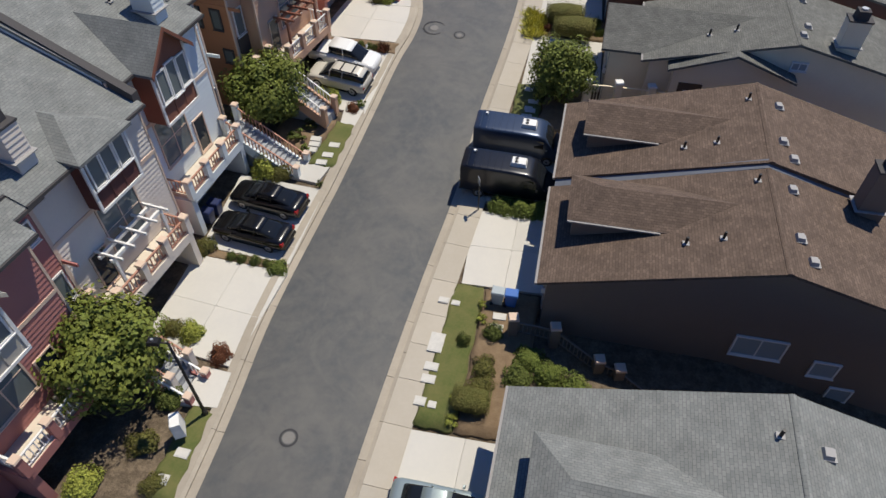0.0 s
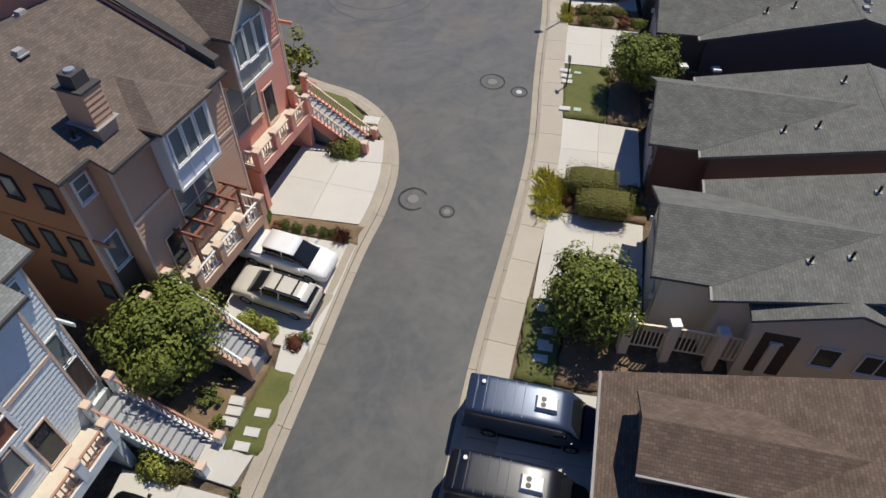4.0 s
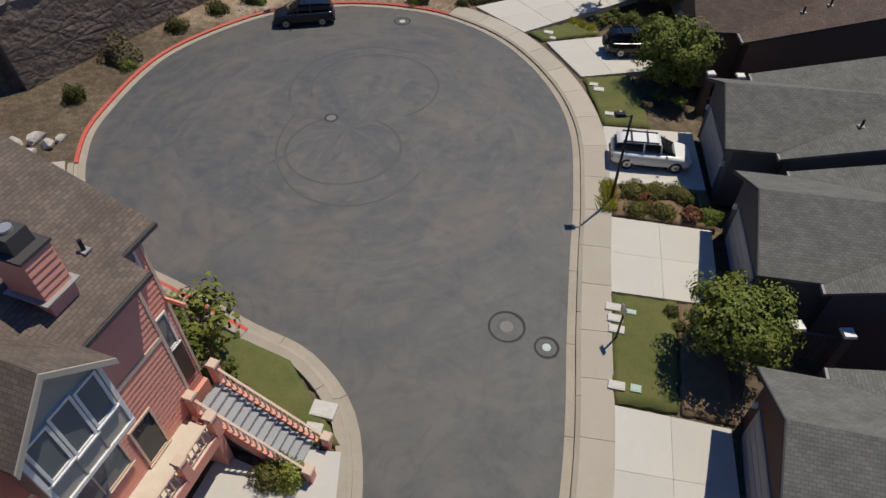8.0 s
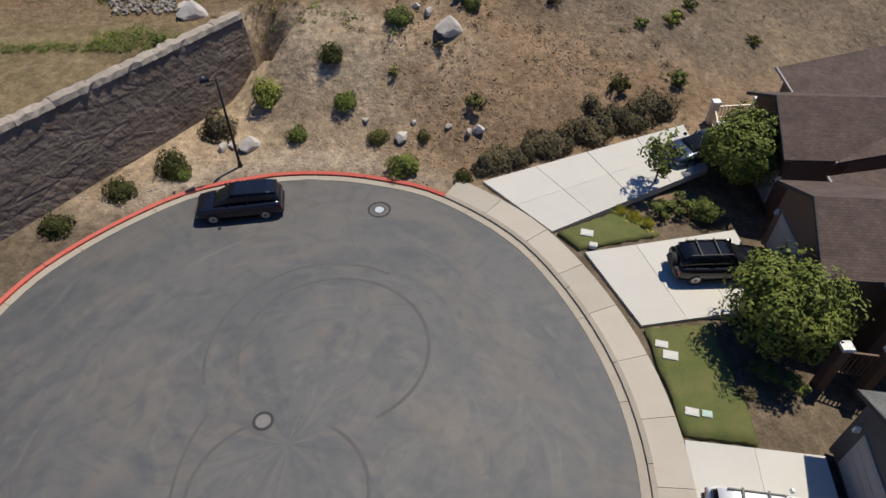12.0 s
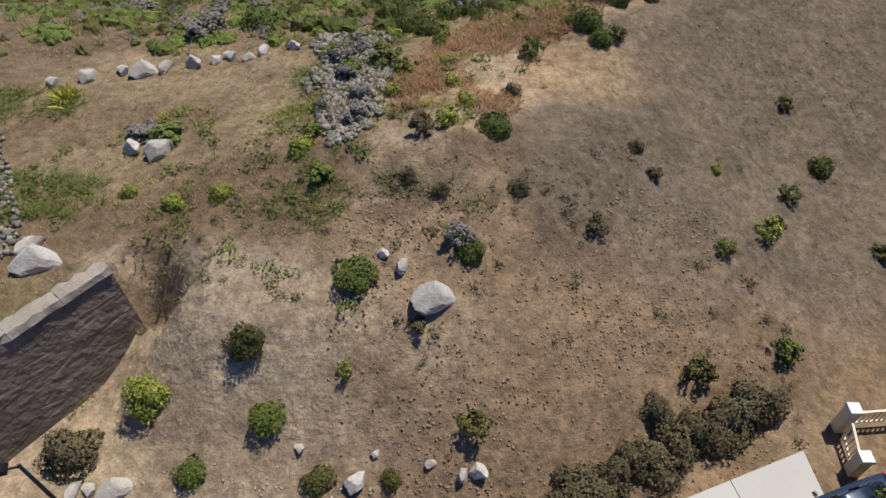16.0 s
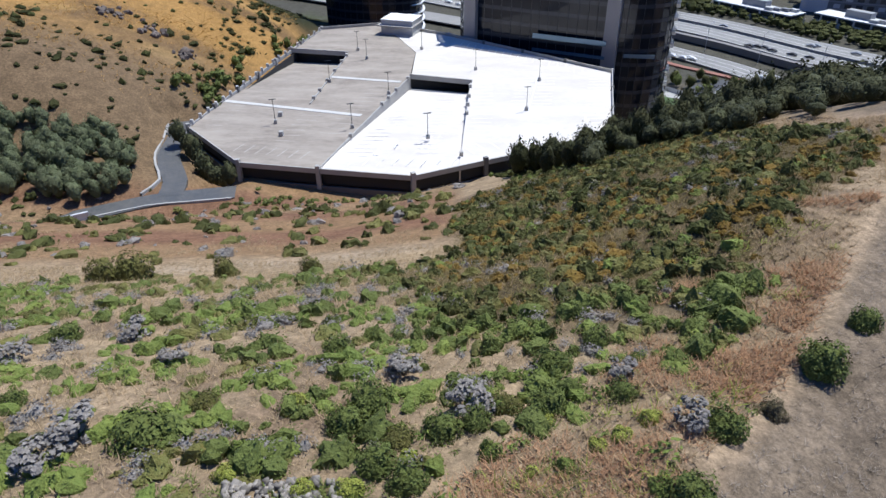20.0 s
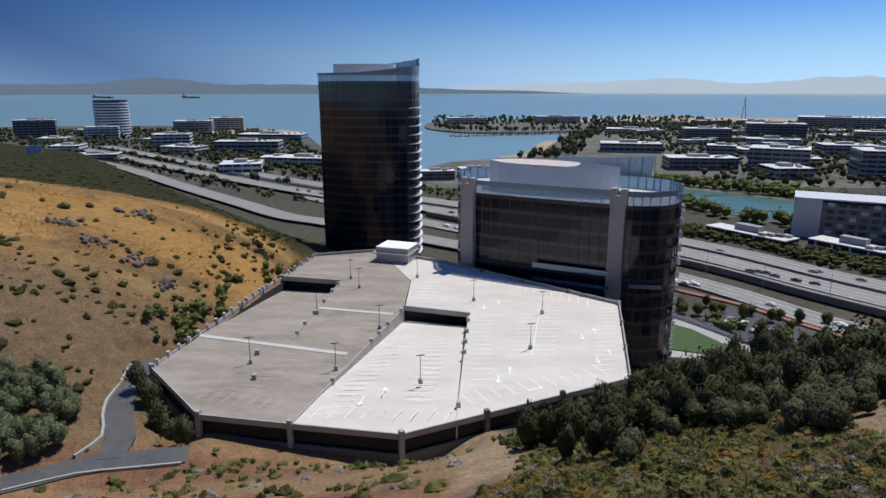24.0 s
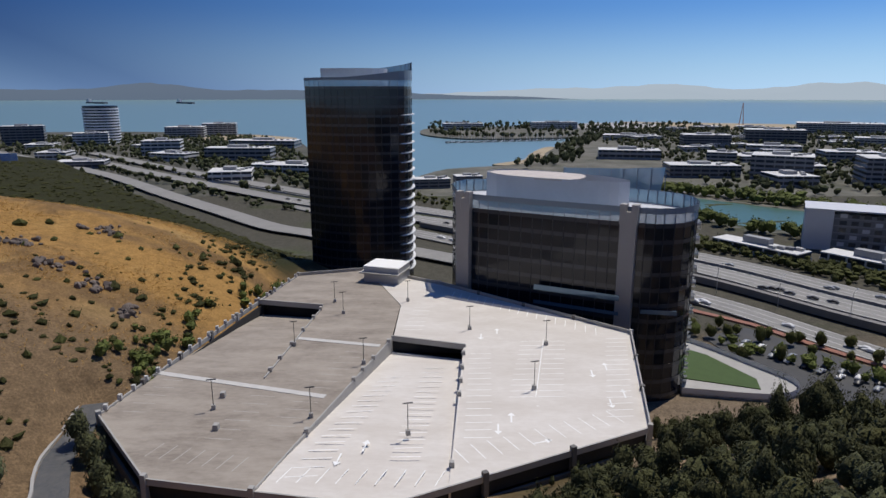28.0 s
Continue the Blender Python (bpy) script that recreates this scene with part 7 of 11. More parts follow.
# east side gardens
for x, y, r, m, k, h, ry in ((3.5, 30.05, 1.0, LEAF_SPRING, "round", 1.35, None), (4.6, 29.85, 1.05, LEAF_SPRING, "round", 1.35, None), (5.6, 29.65, 1.0, LEAF_SPRING, "round", 1.3, None), (2.5, 20.8, 0.7, LEAF_DARK, "round", 1.0, None), (1.9, 18.8, 0.85, LEAF_HEDGE, "round", 1.0, None), (1.2, 16.8, 0.95, LEAF_HEDGE, "box", 1.0, 0.7), (1.7, 17.8, 0.8, LEAF_HEDGE, "round", 0.9, None),
                             (4.2, 19.3, 1.0, LEAF_SPRING, "round", 1.1, None), (5.2, 18.4, 1.0, LEAF_SPRING, "round", 1.1, None), (6.4, 17.6, 1.0, LEAF_SPRING, "round", 1.1, None), (3.6, 18.2, 1.0, LEAF_DARK, "round", 0.9, None), (0.9, 20.4, 0.5, LEAF_DARK, "round", 0.9, None), (2.0, 22.6, 0.35, LEAF_YELLOW, "loose", 0.5, None), (1.9, 21.7, 0.4, LEAF_YELLOW, "loose", 0.5, None), (0.4, 17.0, 0.35, LEAF_YELLOW, "loose", 0.5, None), (0.2, 15.9, 0.45, LEAF_YELLOW, "loose", 0.5, None),
                             (9.5, 48.8, 1.5, LEAF_HEDGE, "box", 1.5, 1.0), (10.0, 47.2, 1.6, LEAF_HEDGE, "box", 1.45, 1.0), (7.0, 49.9, 0.8, LEAF_GOLD, "blade", 0.8, None), (6.7, 48.6, 0.8, LEAF_GOLD, "blade", 0.8, None), (6.6, 47.4, 0.8, LEAF_GOLD, "blade", 0.8, None), (7.3, 47.3, 0.7, LEAF_GOLD, "blade", 0.7, None), (7.4, 49.3, 0.7, LEAF_GOLD, "blade", 0.7, None), (7.7, 48.7, 0.7, LEAF_GOLD, "blade", 0.7, None), (7.5, 48.1, 0.5, LEAF_GOLD, "blade", 0.7, None), (7.2, 48.9, 0.45, LEAF_GOLD, "blade", 0.6, None), (7.9, 49.4, 0.45, LEAF_GOLD, "blade", 0.6, None), (8.1, 47.9, 0.4, LEAF_RED, "round", 0.7, None),
                             (11.4, 47.3, 0.65, LEAF_RED, "loose", 0.9, None), (12.1, 47.4, 0.55, LEAF_SPRING, "round", 0.9, None), (12.0, 48.6, 0.6, LEAF_DARK, "round", 0.8, None),
                             (12.0, 68.4, 0.95, LEAF_HEDGE, "round", 1.1, None), (13.2, 68.3, 1.0, LEAF_HEDGE, "round", 1.1, None), (14.5, 68.1, 1.0, LEAF_HEDGE, "round", 1.1, None), (12.0, 66.9, 0.85, LEAF_HEDGE, "round", 1.0, None), (13.3, 66.7, 0.85, LEAF_HEDGE, "round", 1.0, None), (12.7, 67.6, 0.7, LEAF_RED, "loose", 0.8, None), (14.6, 66.6, 0.9, LEAF_RED, "loose", 0.9, None), (15.7, 66.4, 0.85, LEAF_SPRING, "round", 0.9, None), (15.0, 67.4, 0.5, LEAF_DARK, "round", 0.9, None),
                             (10.7, 68.7, 0.6, LEAF_GOLD, "blade", 0.8, None), (10.6, 68.0, 0.6, LEAF_GOLD, "blade", 0.8, None), (10.5, 67.2, 0.55, LEAF_GOLD, "blade", 0.8, None),
                             (12.2, 60.0, 0.45, LEAF_DARK, "round", 0.6, None), (12.4, 59.2, 0.4, LEAF_HEDGE, "round", 0.5, None), (12.6, 87.0, 0.5, LEAF_GOLD, "blade", 0.6, None), (12.0, 87.5, 0.5, LEAF_GOLD, "blade", 0.6, None), (11.4, 88.0, 0.45, LEAF_GOLD, "blade", 0.5, None),
                             (13.6, 88.0, 0.9, LEAF_DARK, "loose", 1.1, None), (14.6, 88.2, 1.0, LEAF_DARK, "loose", 1.2, None), (16.0, 88.0, 1.1, LEAF_DARK, "round", 1.2, None), (15.6, 77.6, 0.8, LEAF_DARK, "loose", 0.9, None), (16.8, 77.0, 0.7, LEAF, "loose", 0.9, None), (14.6, 76.6, 0.5, LEAF_BROWN, "loose", 0.5, None)):
    shrub(x, y, r, m, k, h, ry=ry, where="in a front garden")
# the bank behind the turning circle
for x, y, r, m, k, h in ((-9.0, 96.5, 1.15, LEAF_YELLOW, "round", 1.7), (-4.2, 95.7, 0.95, LEAF_SPRING, "round", 1.1), (-5.0, 97.7, 0.9, LEAF_THICKET, "round", 1.3), (-7.0, 94.0, 0.75, LEAF_SPRING, "round", 1.1), (-12.0, 94.8, 1.35, LEAF_BROWN, "round", 2.1), (-2.1, 93.8, 0.75, LEAF_HEDGE, "round", 1.0), (-0.5, 91.6, 1.2, LEAF, "round", 1.3), (0.6, 93.8, 0.5, LEAF_HEDGE, "round", 0.8), (3.7, 95.4, 0.9, LEAF_HEDGE, "loose", 1.3), (-1.0, 100.1, 1.15, LEAF_DARK, "round", 1.0),
                         (-13.2, 90.9, 0.65, LEAF_SPRING, "round", 0.9), (13.0, 98.1, 0.9, LEAF_HEDGE, "loose", 1.9), (17.2, 99.5, 0.85, LEAF_SPRING, "loose", 1.3), (11.1, 96.6, 0.9, LEAF_BROWN, "round", 1.2), (3.6, 101.2, 0.75, LEAF_DARK, "round", 1.1), (3.1, 101.6, 0.8, LEAF_GREY, "loose", 1.1), (1.6, 98.4, 0.5, LEAF_BROWN, "loose", 0.5), (2.9, 90.95, 0.7, LEAF_THICKET, "round", 1.0), (-1.2, 97.0, 0.4, LEAF_YELLOW, "loose", 0.7), (-13.8, 91.4, 1.15, LEAF_THICKET, "round", 1.8), (-16.2, 89.4, 1.1, LEAF_THICKET, "round", 1.5), (-18.6, 86.6, 1.05, LEAF_THICKET, "round", 1.5),
                         (-21.4, 82.6, 1.8, LEAF_BROWN, "round", 2.2), (-23.2, 84.4, 1.3, LEAF_THICKET, "round", 1.7), (-20.6, 81.4, 0.8, LEAF_SPRING, "round", 0.9), (-22.8, 77.6, 0.9, LEAF_THICKET, "round", 1.4), (-11.0, 108.9, 1.3, LEAF_SPRING, "loose", 0.9), (-12.4, 109.3, 1.1, LEAF_GREY, "loose", 0.8), (-2.9, 104.8, 0.9, LEAF_SPRING, "loose", 0.8), (-17.9, 112.9, 0.9, LEAF_GOLD, "blade", 0.9), (-14.6, 96.9, 0.7, LEAF_SPRING, "loose", 0.8), (18.0, 105.6, 0.8, LEAF_YELLOW, "loose", 1.3), (-3.6, 107.5, 0.7, LEAF_SPRING, "loose", 0.8), (-1.6, 108.6, 0.8, LEAF_GREY, "loose", 1.0), (-2.4, 112.6, 0.9, LEAF_SPRING, "loose", 1.2), (-0.8, 113.8, 1.2, LEAF_DARK, "loose", 1.4), (0.4, 112.4, 0.8, LEAF_SPRING, "loose", 1.0), (-3.6, 115.4, 1.0, LEAF_DARK, "loose", 1.0)):
    shrub(x, y, r, m, k, h, where="on the dry bank")
for i in range(15):
    t = i / 14
    shrub(4.2 + 11.6 * t, 91.8 + 4.9 * t + 0.7 * math.sin(1.5 * t) + 0.25 * math.sin(i * 2.1), 1.05 + 0.25 * math.sin(i * 1.7) + 0.2 * t, LEAF_BROWN, "round", 1.4 + 0.5 * t, where="in a hedge along the driveway", n_=i % 3)
# larger single bushes along and behind the crest
for x, y, r, m, k, h in ((12.2, 119.4, 1.0, LEAF_DARK, "round", 1.4), (11.2, 119.6, 0.9, LEAF_GREY, "loose", 1.2), (17.0, 122.6, 1.15, LEAF_DARK, "round", 1.7), (19.6, 124.6, 0.8, LEAF_DARK, "round", 1.2), (10.2, 116.6, 1.0, LEAF_DARK, "round", 1.4), (10.7, 115.2, 0.8, LEAF_DARK, "round", 1.0), (11.6, 115.6, 0.7, LEAF_DARK, "loose", 1.2), (4.7, 107.2, 1.0, LEAF_DARK, "round", 1.2), (-9.2, 121.4, 1.6, LEAF_DARK, "round", 1.6),
                         (6.9, 114.0, 0.8, LEAF_SPRING, "loose", 1.4), (2.6, 107.2, 0.7, LEAF_YELLOW, "loose", 1.0), (1.6, 106.6, 0.7, LEAF_BROWN, "loose", 1.0), (9.0, 103.4, 0.7, LEAF_BROWN, "loose", 1.0), (15.4, 104.0, 0.7, LEAF_DARK, "loose", 0.9), (18.6, 106.2, 0.7, LEAF_HEDGE, "loose", 1.3), (20.2, 108.6, 0.8, LEAF_DARK, "loose", 1.1), (22.8, 111.0, 0.9, LEAF_DARK, "round", 1.2), (12.4, 107.0, 0.5, LEAF_BROWN, "loose", 0.7), (24.6, 106.0, 0.8, LEAF_HEDGE, "loose", 1.0), (21.5, 114.6, 0.7, LEAF_HEDGE, "loose", 0.9), (26.0, 127.6, 1.0, LEAF_DARK, "round", 1.4)):
    shrub(x, y, r, m, k, h, z="land", where="on the dry hillside")
for x, y, r, m in ((9.9, 120.1, 0.55, LEAF_YELLOW), (8.7, 119.3, 0.55, LEAF_YELLOW), (7.8, 118.9, 0.5, LEAF_YELLOW), (6.6, 118.2, 0.5, LEAF_SPRING), (5.5, 118.1, 0.35, LEAF_YELLOW), (4.3, 119.2, 0.55, LEAF_SPRING), (6.3, 120.6, 0.5, LEAF_YELLOW), (10.5, 123.8, 0.5, LEAF_SPRING), (9.4, 117.0, 0.6, LEAF_SPRING), (-3.5, 123.0, 0.6, LEAF_YELLOW), (-4.9, 120.2, 0.7, LEAF_SPRING), (-5.1, 118.9, 0.6, LEAF_YELLOW), (1.3, 119.4, 0.5, LEAF_YELLOW), (-0.6, 118.0, 0.7, LEAF_YELLOW), (-2.2, 118.1, 0.6, LEAF_YELLOW),
                   (-11.6, 105.1, 0.6, LEAF_YELLOW), (-7.2, 104.5, 0.7, LEAF_YELLOW), (-9.3, 104.1, 0.7, LEAF_YELLOW), (-3.9, 106.6, 0.8, LEAF_YELLOW), (2.2, 116.3, 0.7, LEAF_SPRING), (2.8, 110.6, 0.6, LEAF_YELLOW), (3.4, 108.9, 0.6, LEAF_YELLOW), (0.0, 110.3, 0.6, LEAF_YELLOW), (16.0, 108.7, 0.45, LEAF_YELLOW), (2.6, 113.0, 0.6, LEAF_YELLOW)):
    shrub(x, y, r, m, "tuft", r * 1.1, z="land", where="on the dry crest")
for x, y, r, m in ((9.3, 121.7, 0.75, LEAF_DARK), (7.1, 124.1, 1.1, LEAF_DARK), (9.2, 125.7, 0.9, LEAF_DARK), (2.5, 120.8, 1.0, LEAF_DARK), (6.5, 121.5, 1.0, LEAF_DARK), (1.4, 118.2, 0.95, LEAF_DARK), (14.4, 120.5, 0.65, LEAF_BROWN), (-2.7, 128.3, 1.0, LEAF_DARK), (-7.4, 123.3, 0.75, LEAF_HEDGE), (-16.5, 124.3, 0.8, LEAF_DARK), (-19.3, 132.7, 1.1, LEAF_DARK), (-1.2, 121.4, 1.1, LEAF_DARK), (-0.4, 122.6, 1.2, LEAF_DARK), (0.2, 119.1, 1.0, LEAF_DARK), (0.9, 120.4, 0.8, LEAF_HEDGE), (3.8, 121.0, 0.8, LEAF_DARK), (5.0, 121.9, 0.8, LEAF_HEDGE),
                   (1.0, 104.4, 0.5, LEAF_BROWN), (2.4, 103.7, 0.5, LEAF_BROWN), (5.7, 104.4, 0.6, LEAF_BROWN), (1.4, 107.6, 0.6, LEAF_BROWN), (5.6, 110.3, 0.6, LEAF_BROWN), (11.6, 108.3, 0.5, LEAF_BROWN)):
    shrub(x, y, r, m, "round", r * 1.25, z="land", where="on the dry hillside")
for x, y, r in ((9.7, 122.9, 0.8), (-15.3, 132.9, 1.3), (-20.3, 129.5, 1.3), (-11.2, 128.4, 1.0), (-11.9, 121.5, 1.5), (-12.8, 120.0, 1.3), (0.7, 125.0, 1.1), (3.7, 122.2, 1.2)):
    shrub(x, y, r, LEAF_GREY, "loose", r * 1.1, z="land", where="on the dry hillside")
for x, y, r in ((-2.6, 112.2, 0.8), (-1.7, 110.2, 0.7), (-3.0, 114.4, 0.9), (-1.9, 108.2, 0.6), (-2.2, 116.0, 0.9), (-3.4, 109.6, 0.55)):
    shrub(x, y, r, LEAF_GREY, "loose", r * 1.3, z="land", where="among the channel's rocks")
for x, y, r in ((-25.5, 151.5, 2.3), (-27.5, 150.5, 1.8), (-17.5, 152.5, 1.6), (-9.5, 152, 1.3)):
    shrub(x, y, r, LEAF_HEDGE, "round", r * 1.7, z="land", where="at the foot of the slope", n_=4)

# scrub too many to count, joined by kind
HILL_RNG = np.random.RandomState(3)


def scrub_field(name, mat, count, area, chance, size, label, leaves_n=60, tall=1.0, leaf=0.13, core=0.84, coarse=False):
    """Bushes scattered over area=(x0, x1, y0, y1) where chance(x, y) allows, joined into one mesh."""
    rng = HILL_RNG
    x = rng.uniform(area[0], area[1], count * 10)
    y = rng.uniform(area[2], area[3], count * 10)
    ok = rng.uniform(size=count * 10) < chance(x, y)
    x, y = x[ok][:count], y[ok][:count]
    z = land(x, y)
    n_ = len(x)
    s = rng.uniform(size[0], size[1], n_) * rng.choice([0.7, 1.0, 1.35], n_)
    a = rng.uniform(0, 6.28, n_)
    m = np.zeros((n_, 4, 4))
    long, short = s * rng.uniform(0.9, 1.45, n_), s * rng.uniform(0.65, 1.0, n_)
    m[:, 0, 0], m[:, 0, 1], m[:, 1, 0], m[:, 1, 1] = long * np.cos(a), -short * np.sin(a), long * np.sin(a), short * np.cos(a)
    m[:, 2, 2] = s * rng.uniform(0.7, 1.2, n_)
    m[:, :3, 3] = np.c_[x, y, z - s * 0.06]
    m[:, 3, 3] = 1
    return tagged(part(name, clumps(name, rng, m, mat, leaves_n, tall, leaf, core_size=core, fine=False, dome=True, coarse=coarse)), label, "scrub", kind="stuff")


def patches(x, y, size, low, high, shift=0.0):
    return ease(low, high, ripple(x + shift, y + shift * 0.7, size))


def slope_band(x, y):
    return ease(117, 122, y - 0.25 * np.clip(x, -8, 14)) * ease(1.0, -2.0, crest_side(x, y))


def thicket_at(x, y):
    n_ = ripple(x, y, 4)
    return ease(-1, 2, x - np.interp(y, [124, 128, 145, 152, 181, 190], [9, 4, -3, 3, 3.5, 12]) + n_) * ease(126, 131, y) * ease(-2.8, -5.5, crest_side(x, y) + 0.8 * n_)


def near_slope(x, y):
    return slope_band(x, y) * ease(152, 147, y + ripple(x, y, 4)) * (1 - thicket_at(x, y)) * (0.35 + 0.65 * ease(-3, -6, crest_side(x, y)))


def valley_at(x, y):
    clear = (line_distance(x, y, SERVICE[0]) > 4) & (line_distance(x, y, SERVICE[1]) > 4)
    return ease(157, 160, y) * ease(5, 1, x) * ease(224, 220, y + 0.1 * x) * clear


def crest_thicket(x, y):
    """Bushes in loose rows on the slope just below the crest."""
    return ease(-4, -1, x) * ease(-2.5, -4.5, crest_side(x, y)) * ease(118.5, 120.5, y + 0.3 * ripple(x, y, 3)) * ease(132, 128, y)


FIELD = (-48, 16, 116, 156)
THICK = (-4, 110, 124, 222)
scrub_field("chaparral", LEAF_DARK, 330, FIELD, lambda x, y: near_slope(x, y) * (0.04 + patches(x, y, 2, 0.0, 0.25)), (0.5, 1.1), "dark green chaparral scrub on the slope", leaves_n=90, tall=1.15, leaf=0.11)
scrub_field("coyote_brush", LEAF_HEDGE, 260, FIELD, lambda x, y: near_slope(x, y) * (0.03 + patches(x, y, 2, 0.0, 0.25, 30)), (0.5, 1.0), "olive green brush on the slope", leaves_n=90, leaf=0.11)
scrub_field("green_brush", LEAF_SPRING, 620, FIELD, lambda x, y: near_slope(x, y) * (0.03 + patches(x, y, 2.2, 0.05, 0.3, 60)), (0.45, 0.95), "bright green brush on the slope", leaves_n=80, tall=0.9, leaf=0.12)
scrub_field("sagebrush", LEAF_GREY, 300, FIELD, lambda x, y: near_slope(x, y) * (0.03 + patches(x, y, 1.6, 0.05, 0.3, 90)), (0.45, 0.95), "grey sagebrush on the slope", leaves_n=200, tall=0.85, leaf=0.12, core=0.55)
scrub_field("crest_scrub", LEAF_DARK, 100, (-5, 18, 118, 132), lambda x, y: crest_thicket(x, y) * (0.1 + patches(x, y, 1.5, -0.1, 0.3, 21)), (0.5, 1.0), "dark green bushes below the crest", leaves_n=220, tall=1.2, leaf=0.1)
scrub_field("crest_brush", LEAF_SPRING, 45, (-5, 18, 117, 131), lambda x, y: crest_thicket(x, y + 1) * (0.1 + patches(x, y, 1.5, 0.0, 0.3, 51)), (0.35, 0.7), "bright green bushes below the crest", leaves_n=170, leaf=0.12)
scrub_field("dense_scrub", LEAF_THICKET, 1500, THICK, lambda x, y: thicket_at(x, y) * (0.25 + patches(x, y, 2.5, -0.3, 0.4)), (0.45, 0.95), "dense dark scrub above the garage", leaves_n=50, tall=1.25, leaf=0.17)
scrub_field("dense_brush", LEAF_HEDGE, 1300, THICK, lambda x, y: thicket_at(x, y) * (0.2 + patches(x, y, 2.5, -0.2, 0.4, 35)), (0.4, 0.85), "dense olive scrub above the garage", leaves_n=50, tall=1.1, leaf=0.17)
scrub_field("broom", LEAF_ORANGE, 900, (2, 70, 130, 190), lambda x, y: thicket_at(x, y) * (0.12 + patches(x, y, 2.5, -0.1, 0.3, 15)), (0.35, 0.8), "rust-orange scrub on the slope", leaves_n=60, leaf=0.17)
scrub_field("pale_sagebrush", LEAF_GREY, 480, THICK, lambda x, y: thicket_at(x, y) * patches(x, y, 2.5, -0.05, 0.3, 75), (0.4, 0.8), "grey sagebrush in the thicket", leaves_n=110, leaf=0.13, core=0.6)
scrub_field("bright_brush", LEAF_SPRING, 420, THICK, lambda x, y: thicket_at(x, y) * patches(x, y, 2.5, 0.0, 0.3, 55), (0.4, 0.8), "bright green brush in the thicket", leaves_n=50, leaf=0.17)
scrub_field("valley_scrub", LEAF_THICKET, 190, (-90, 6, 157, 224), lambda x, y: valley_at(x, y) * (0.12 + 0.8 * patches(x, y, 2.5, 0.0, 0.35)), (0.9, 1.9), "dark scrub on the valley's terraces")
scrub_field("valley_brush", LEAF_HEDGE, 170, (-90, 6, 157, 224), lambda x, y: valley_at(x, y) * (0.12 + 0.8 * patches(x, y, 2.5, 0.0, 0.35, 28)), (0.7, 1.6), "olive scrub on the valley's terraces")
scrub_field("valley_sage", LEAF_GREY, 90, (-90, 6, 157, 224), valley_at, (0.6, 1.3), "grey sage on the valley's terraces", leaves_n=80, leaf=0.14)
scrub_field("terrace_scrub", LEAF_SPRING, 130, (-30, -1, 99, 119), lambda x, y: patches(x, y, 5, 0.0, 0.4, 12), (0.25, 0.6), "low green weeds on the terrace", leaves_n=60, leaf=0.2, core=0.3, coarse=True)
scrub_field("crest_weeds", LEAF_SPRING, 80, (-4, 14, 106, 124), lambda x, y: ease(0.5, -1, crest_side(x, y)), (0.3, 0.7), "bright weeds along the crest", leaves_n=60, leaf=0.2, core=0.3, coarse=True)
scrub_field("bank_weeds", LEAF_BROWN, 150, (-9, 24, 94, 112), lambda x, y: patches(x, y, 2.2, 0.0, 0.6), (0.12, 0.5), "small brown weeds on the bank", leaves_n=60, leaf=0.2, core=0.3, coarse=True)
scrub_field("slope_weeds", LEAF_BROWN, 110, (6, 60, 98, 135), lambda x, y: ease(0, 3, crest_side(x, y)), (0.2, 0.42), "sparse weeds on the grey slope", leaves_n=60, leaf=0.2, core=0.3, coarse=True)


def on_gold(x, y):
    return ease(-58, -66, x) * (line_distance(x, y, SERVICE[1]) > 5) * ease(218, 232, y)


scrub_field("gold_hill_scrub", LEAF_THICKET, 190, (-210, -58, 215, 400), lambda x, y: on_gold(x, y) * (0.12 + 0.9 * patches(x, y, 15, 0.0, 0.4) * ease(400, 300, y)), (0.8, 2.3), "dark scrub dotted over the golden hill", leaves_n=45, coarse=True)
scrub_field("gold_hill_brush", LEAF_HILL, 400, (-200, -58, 210, 330), lambda x, y: on_gold(x, y) * ease(318, 262, y - 0.25 * (x + 90)) * (0.25 + patches(x, y, 10, -0.1, 0.3, 40)), (0.8, 2.3), "olive scrub on the lower golden hill", leaves_n=45, coarse=True)
scrub_field("gold_edge_scrub", LEAF_HILL, 130, (-80, -55, 290, 420), lambda x, y: ease(-58, -64, x) * ease(-84, -70, x), (1.1, 2.6), "dark scrub where the hill meets the garage", leaves_n=70, coarse=True)
scrub_field("hill_top_scrub", LEAF_HILL, 1500, (-420, -62, 370, 540), lambda x, y: ease(370, 400, y + 0.2 * (x + 110)) * ease(-57, -53, land(x, y)), (1.6, 3.6), "dark green scrub over the hill's far side", leaves_n=12, tall=0.45, coarse=True)
scrub_field("hill_top_brush", LEAF_HILL, 800, (-420, -62, 370, 540), lambda x, y: ease(375, 405, y + 0.2 * (x + 110)) * ease(-57, -53, land(x, y)), (1.4, 3.0), "olive scrub over the hill's far side", leaves_n=12, tall=0.45, coarse=True)

TUFT = [(-0.04, 0, 0), (0.04, 0, 0), (0.45, 0.3, 0.7), (0.02, -0.04, 0), (0.02, 0.05, 0), (-0.5, 0.2, 0.75), (0.0, -0.05, 0), (0.06, 0.02, 0), (0.2, -0.55, 0.65), (-0.05, 0.03, 0), (0.0, 0.05, 0), (-0.25, 0.55, 0.9)]
TUFT_F = [(0, 1, 2), (3, 4, 5), (6, 7, 8), (9, 10, 11)]


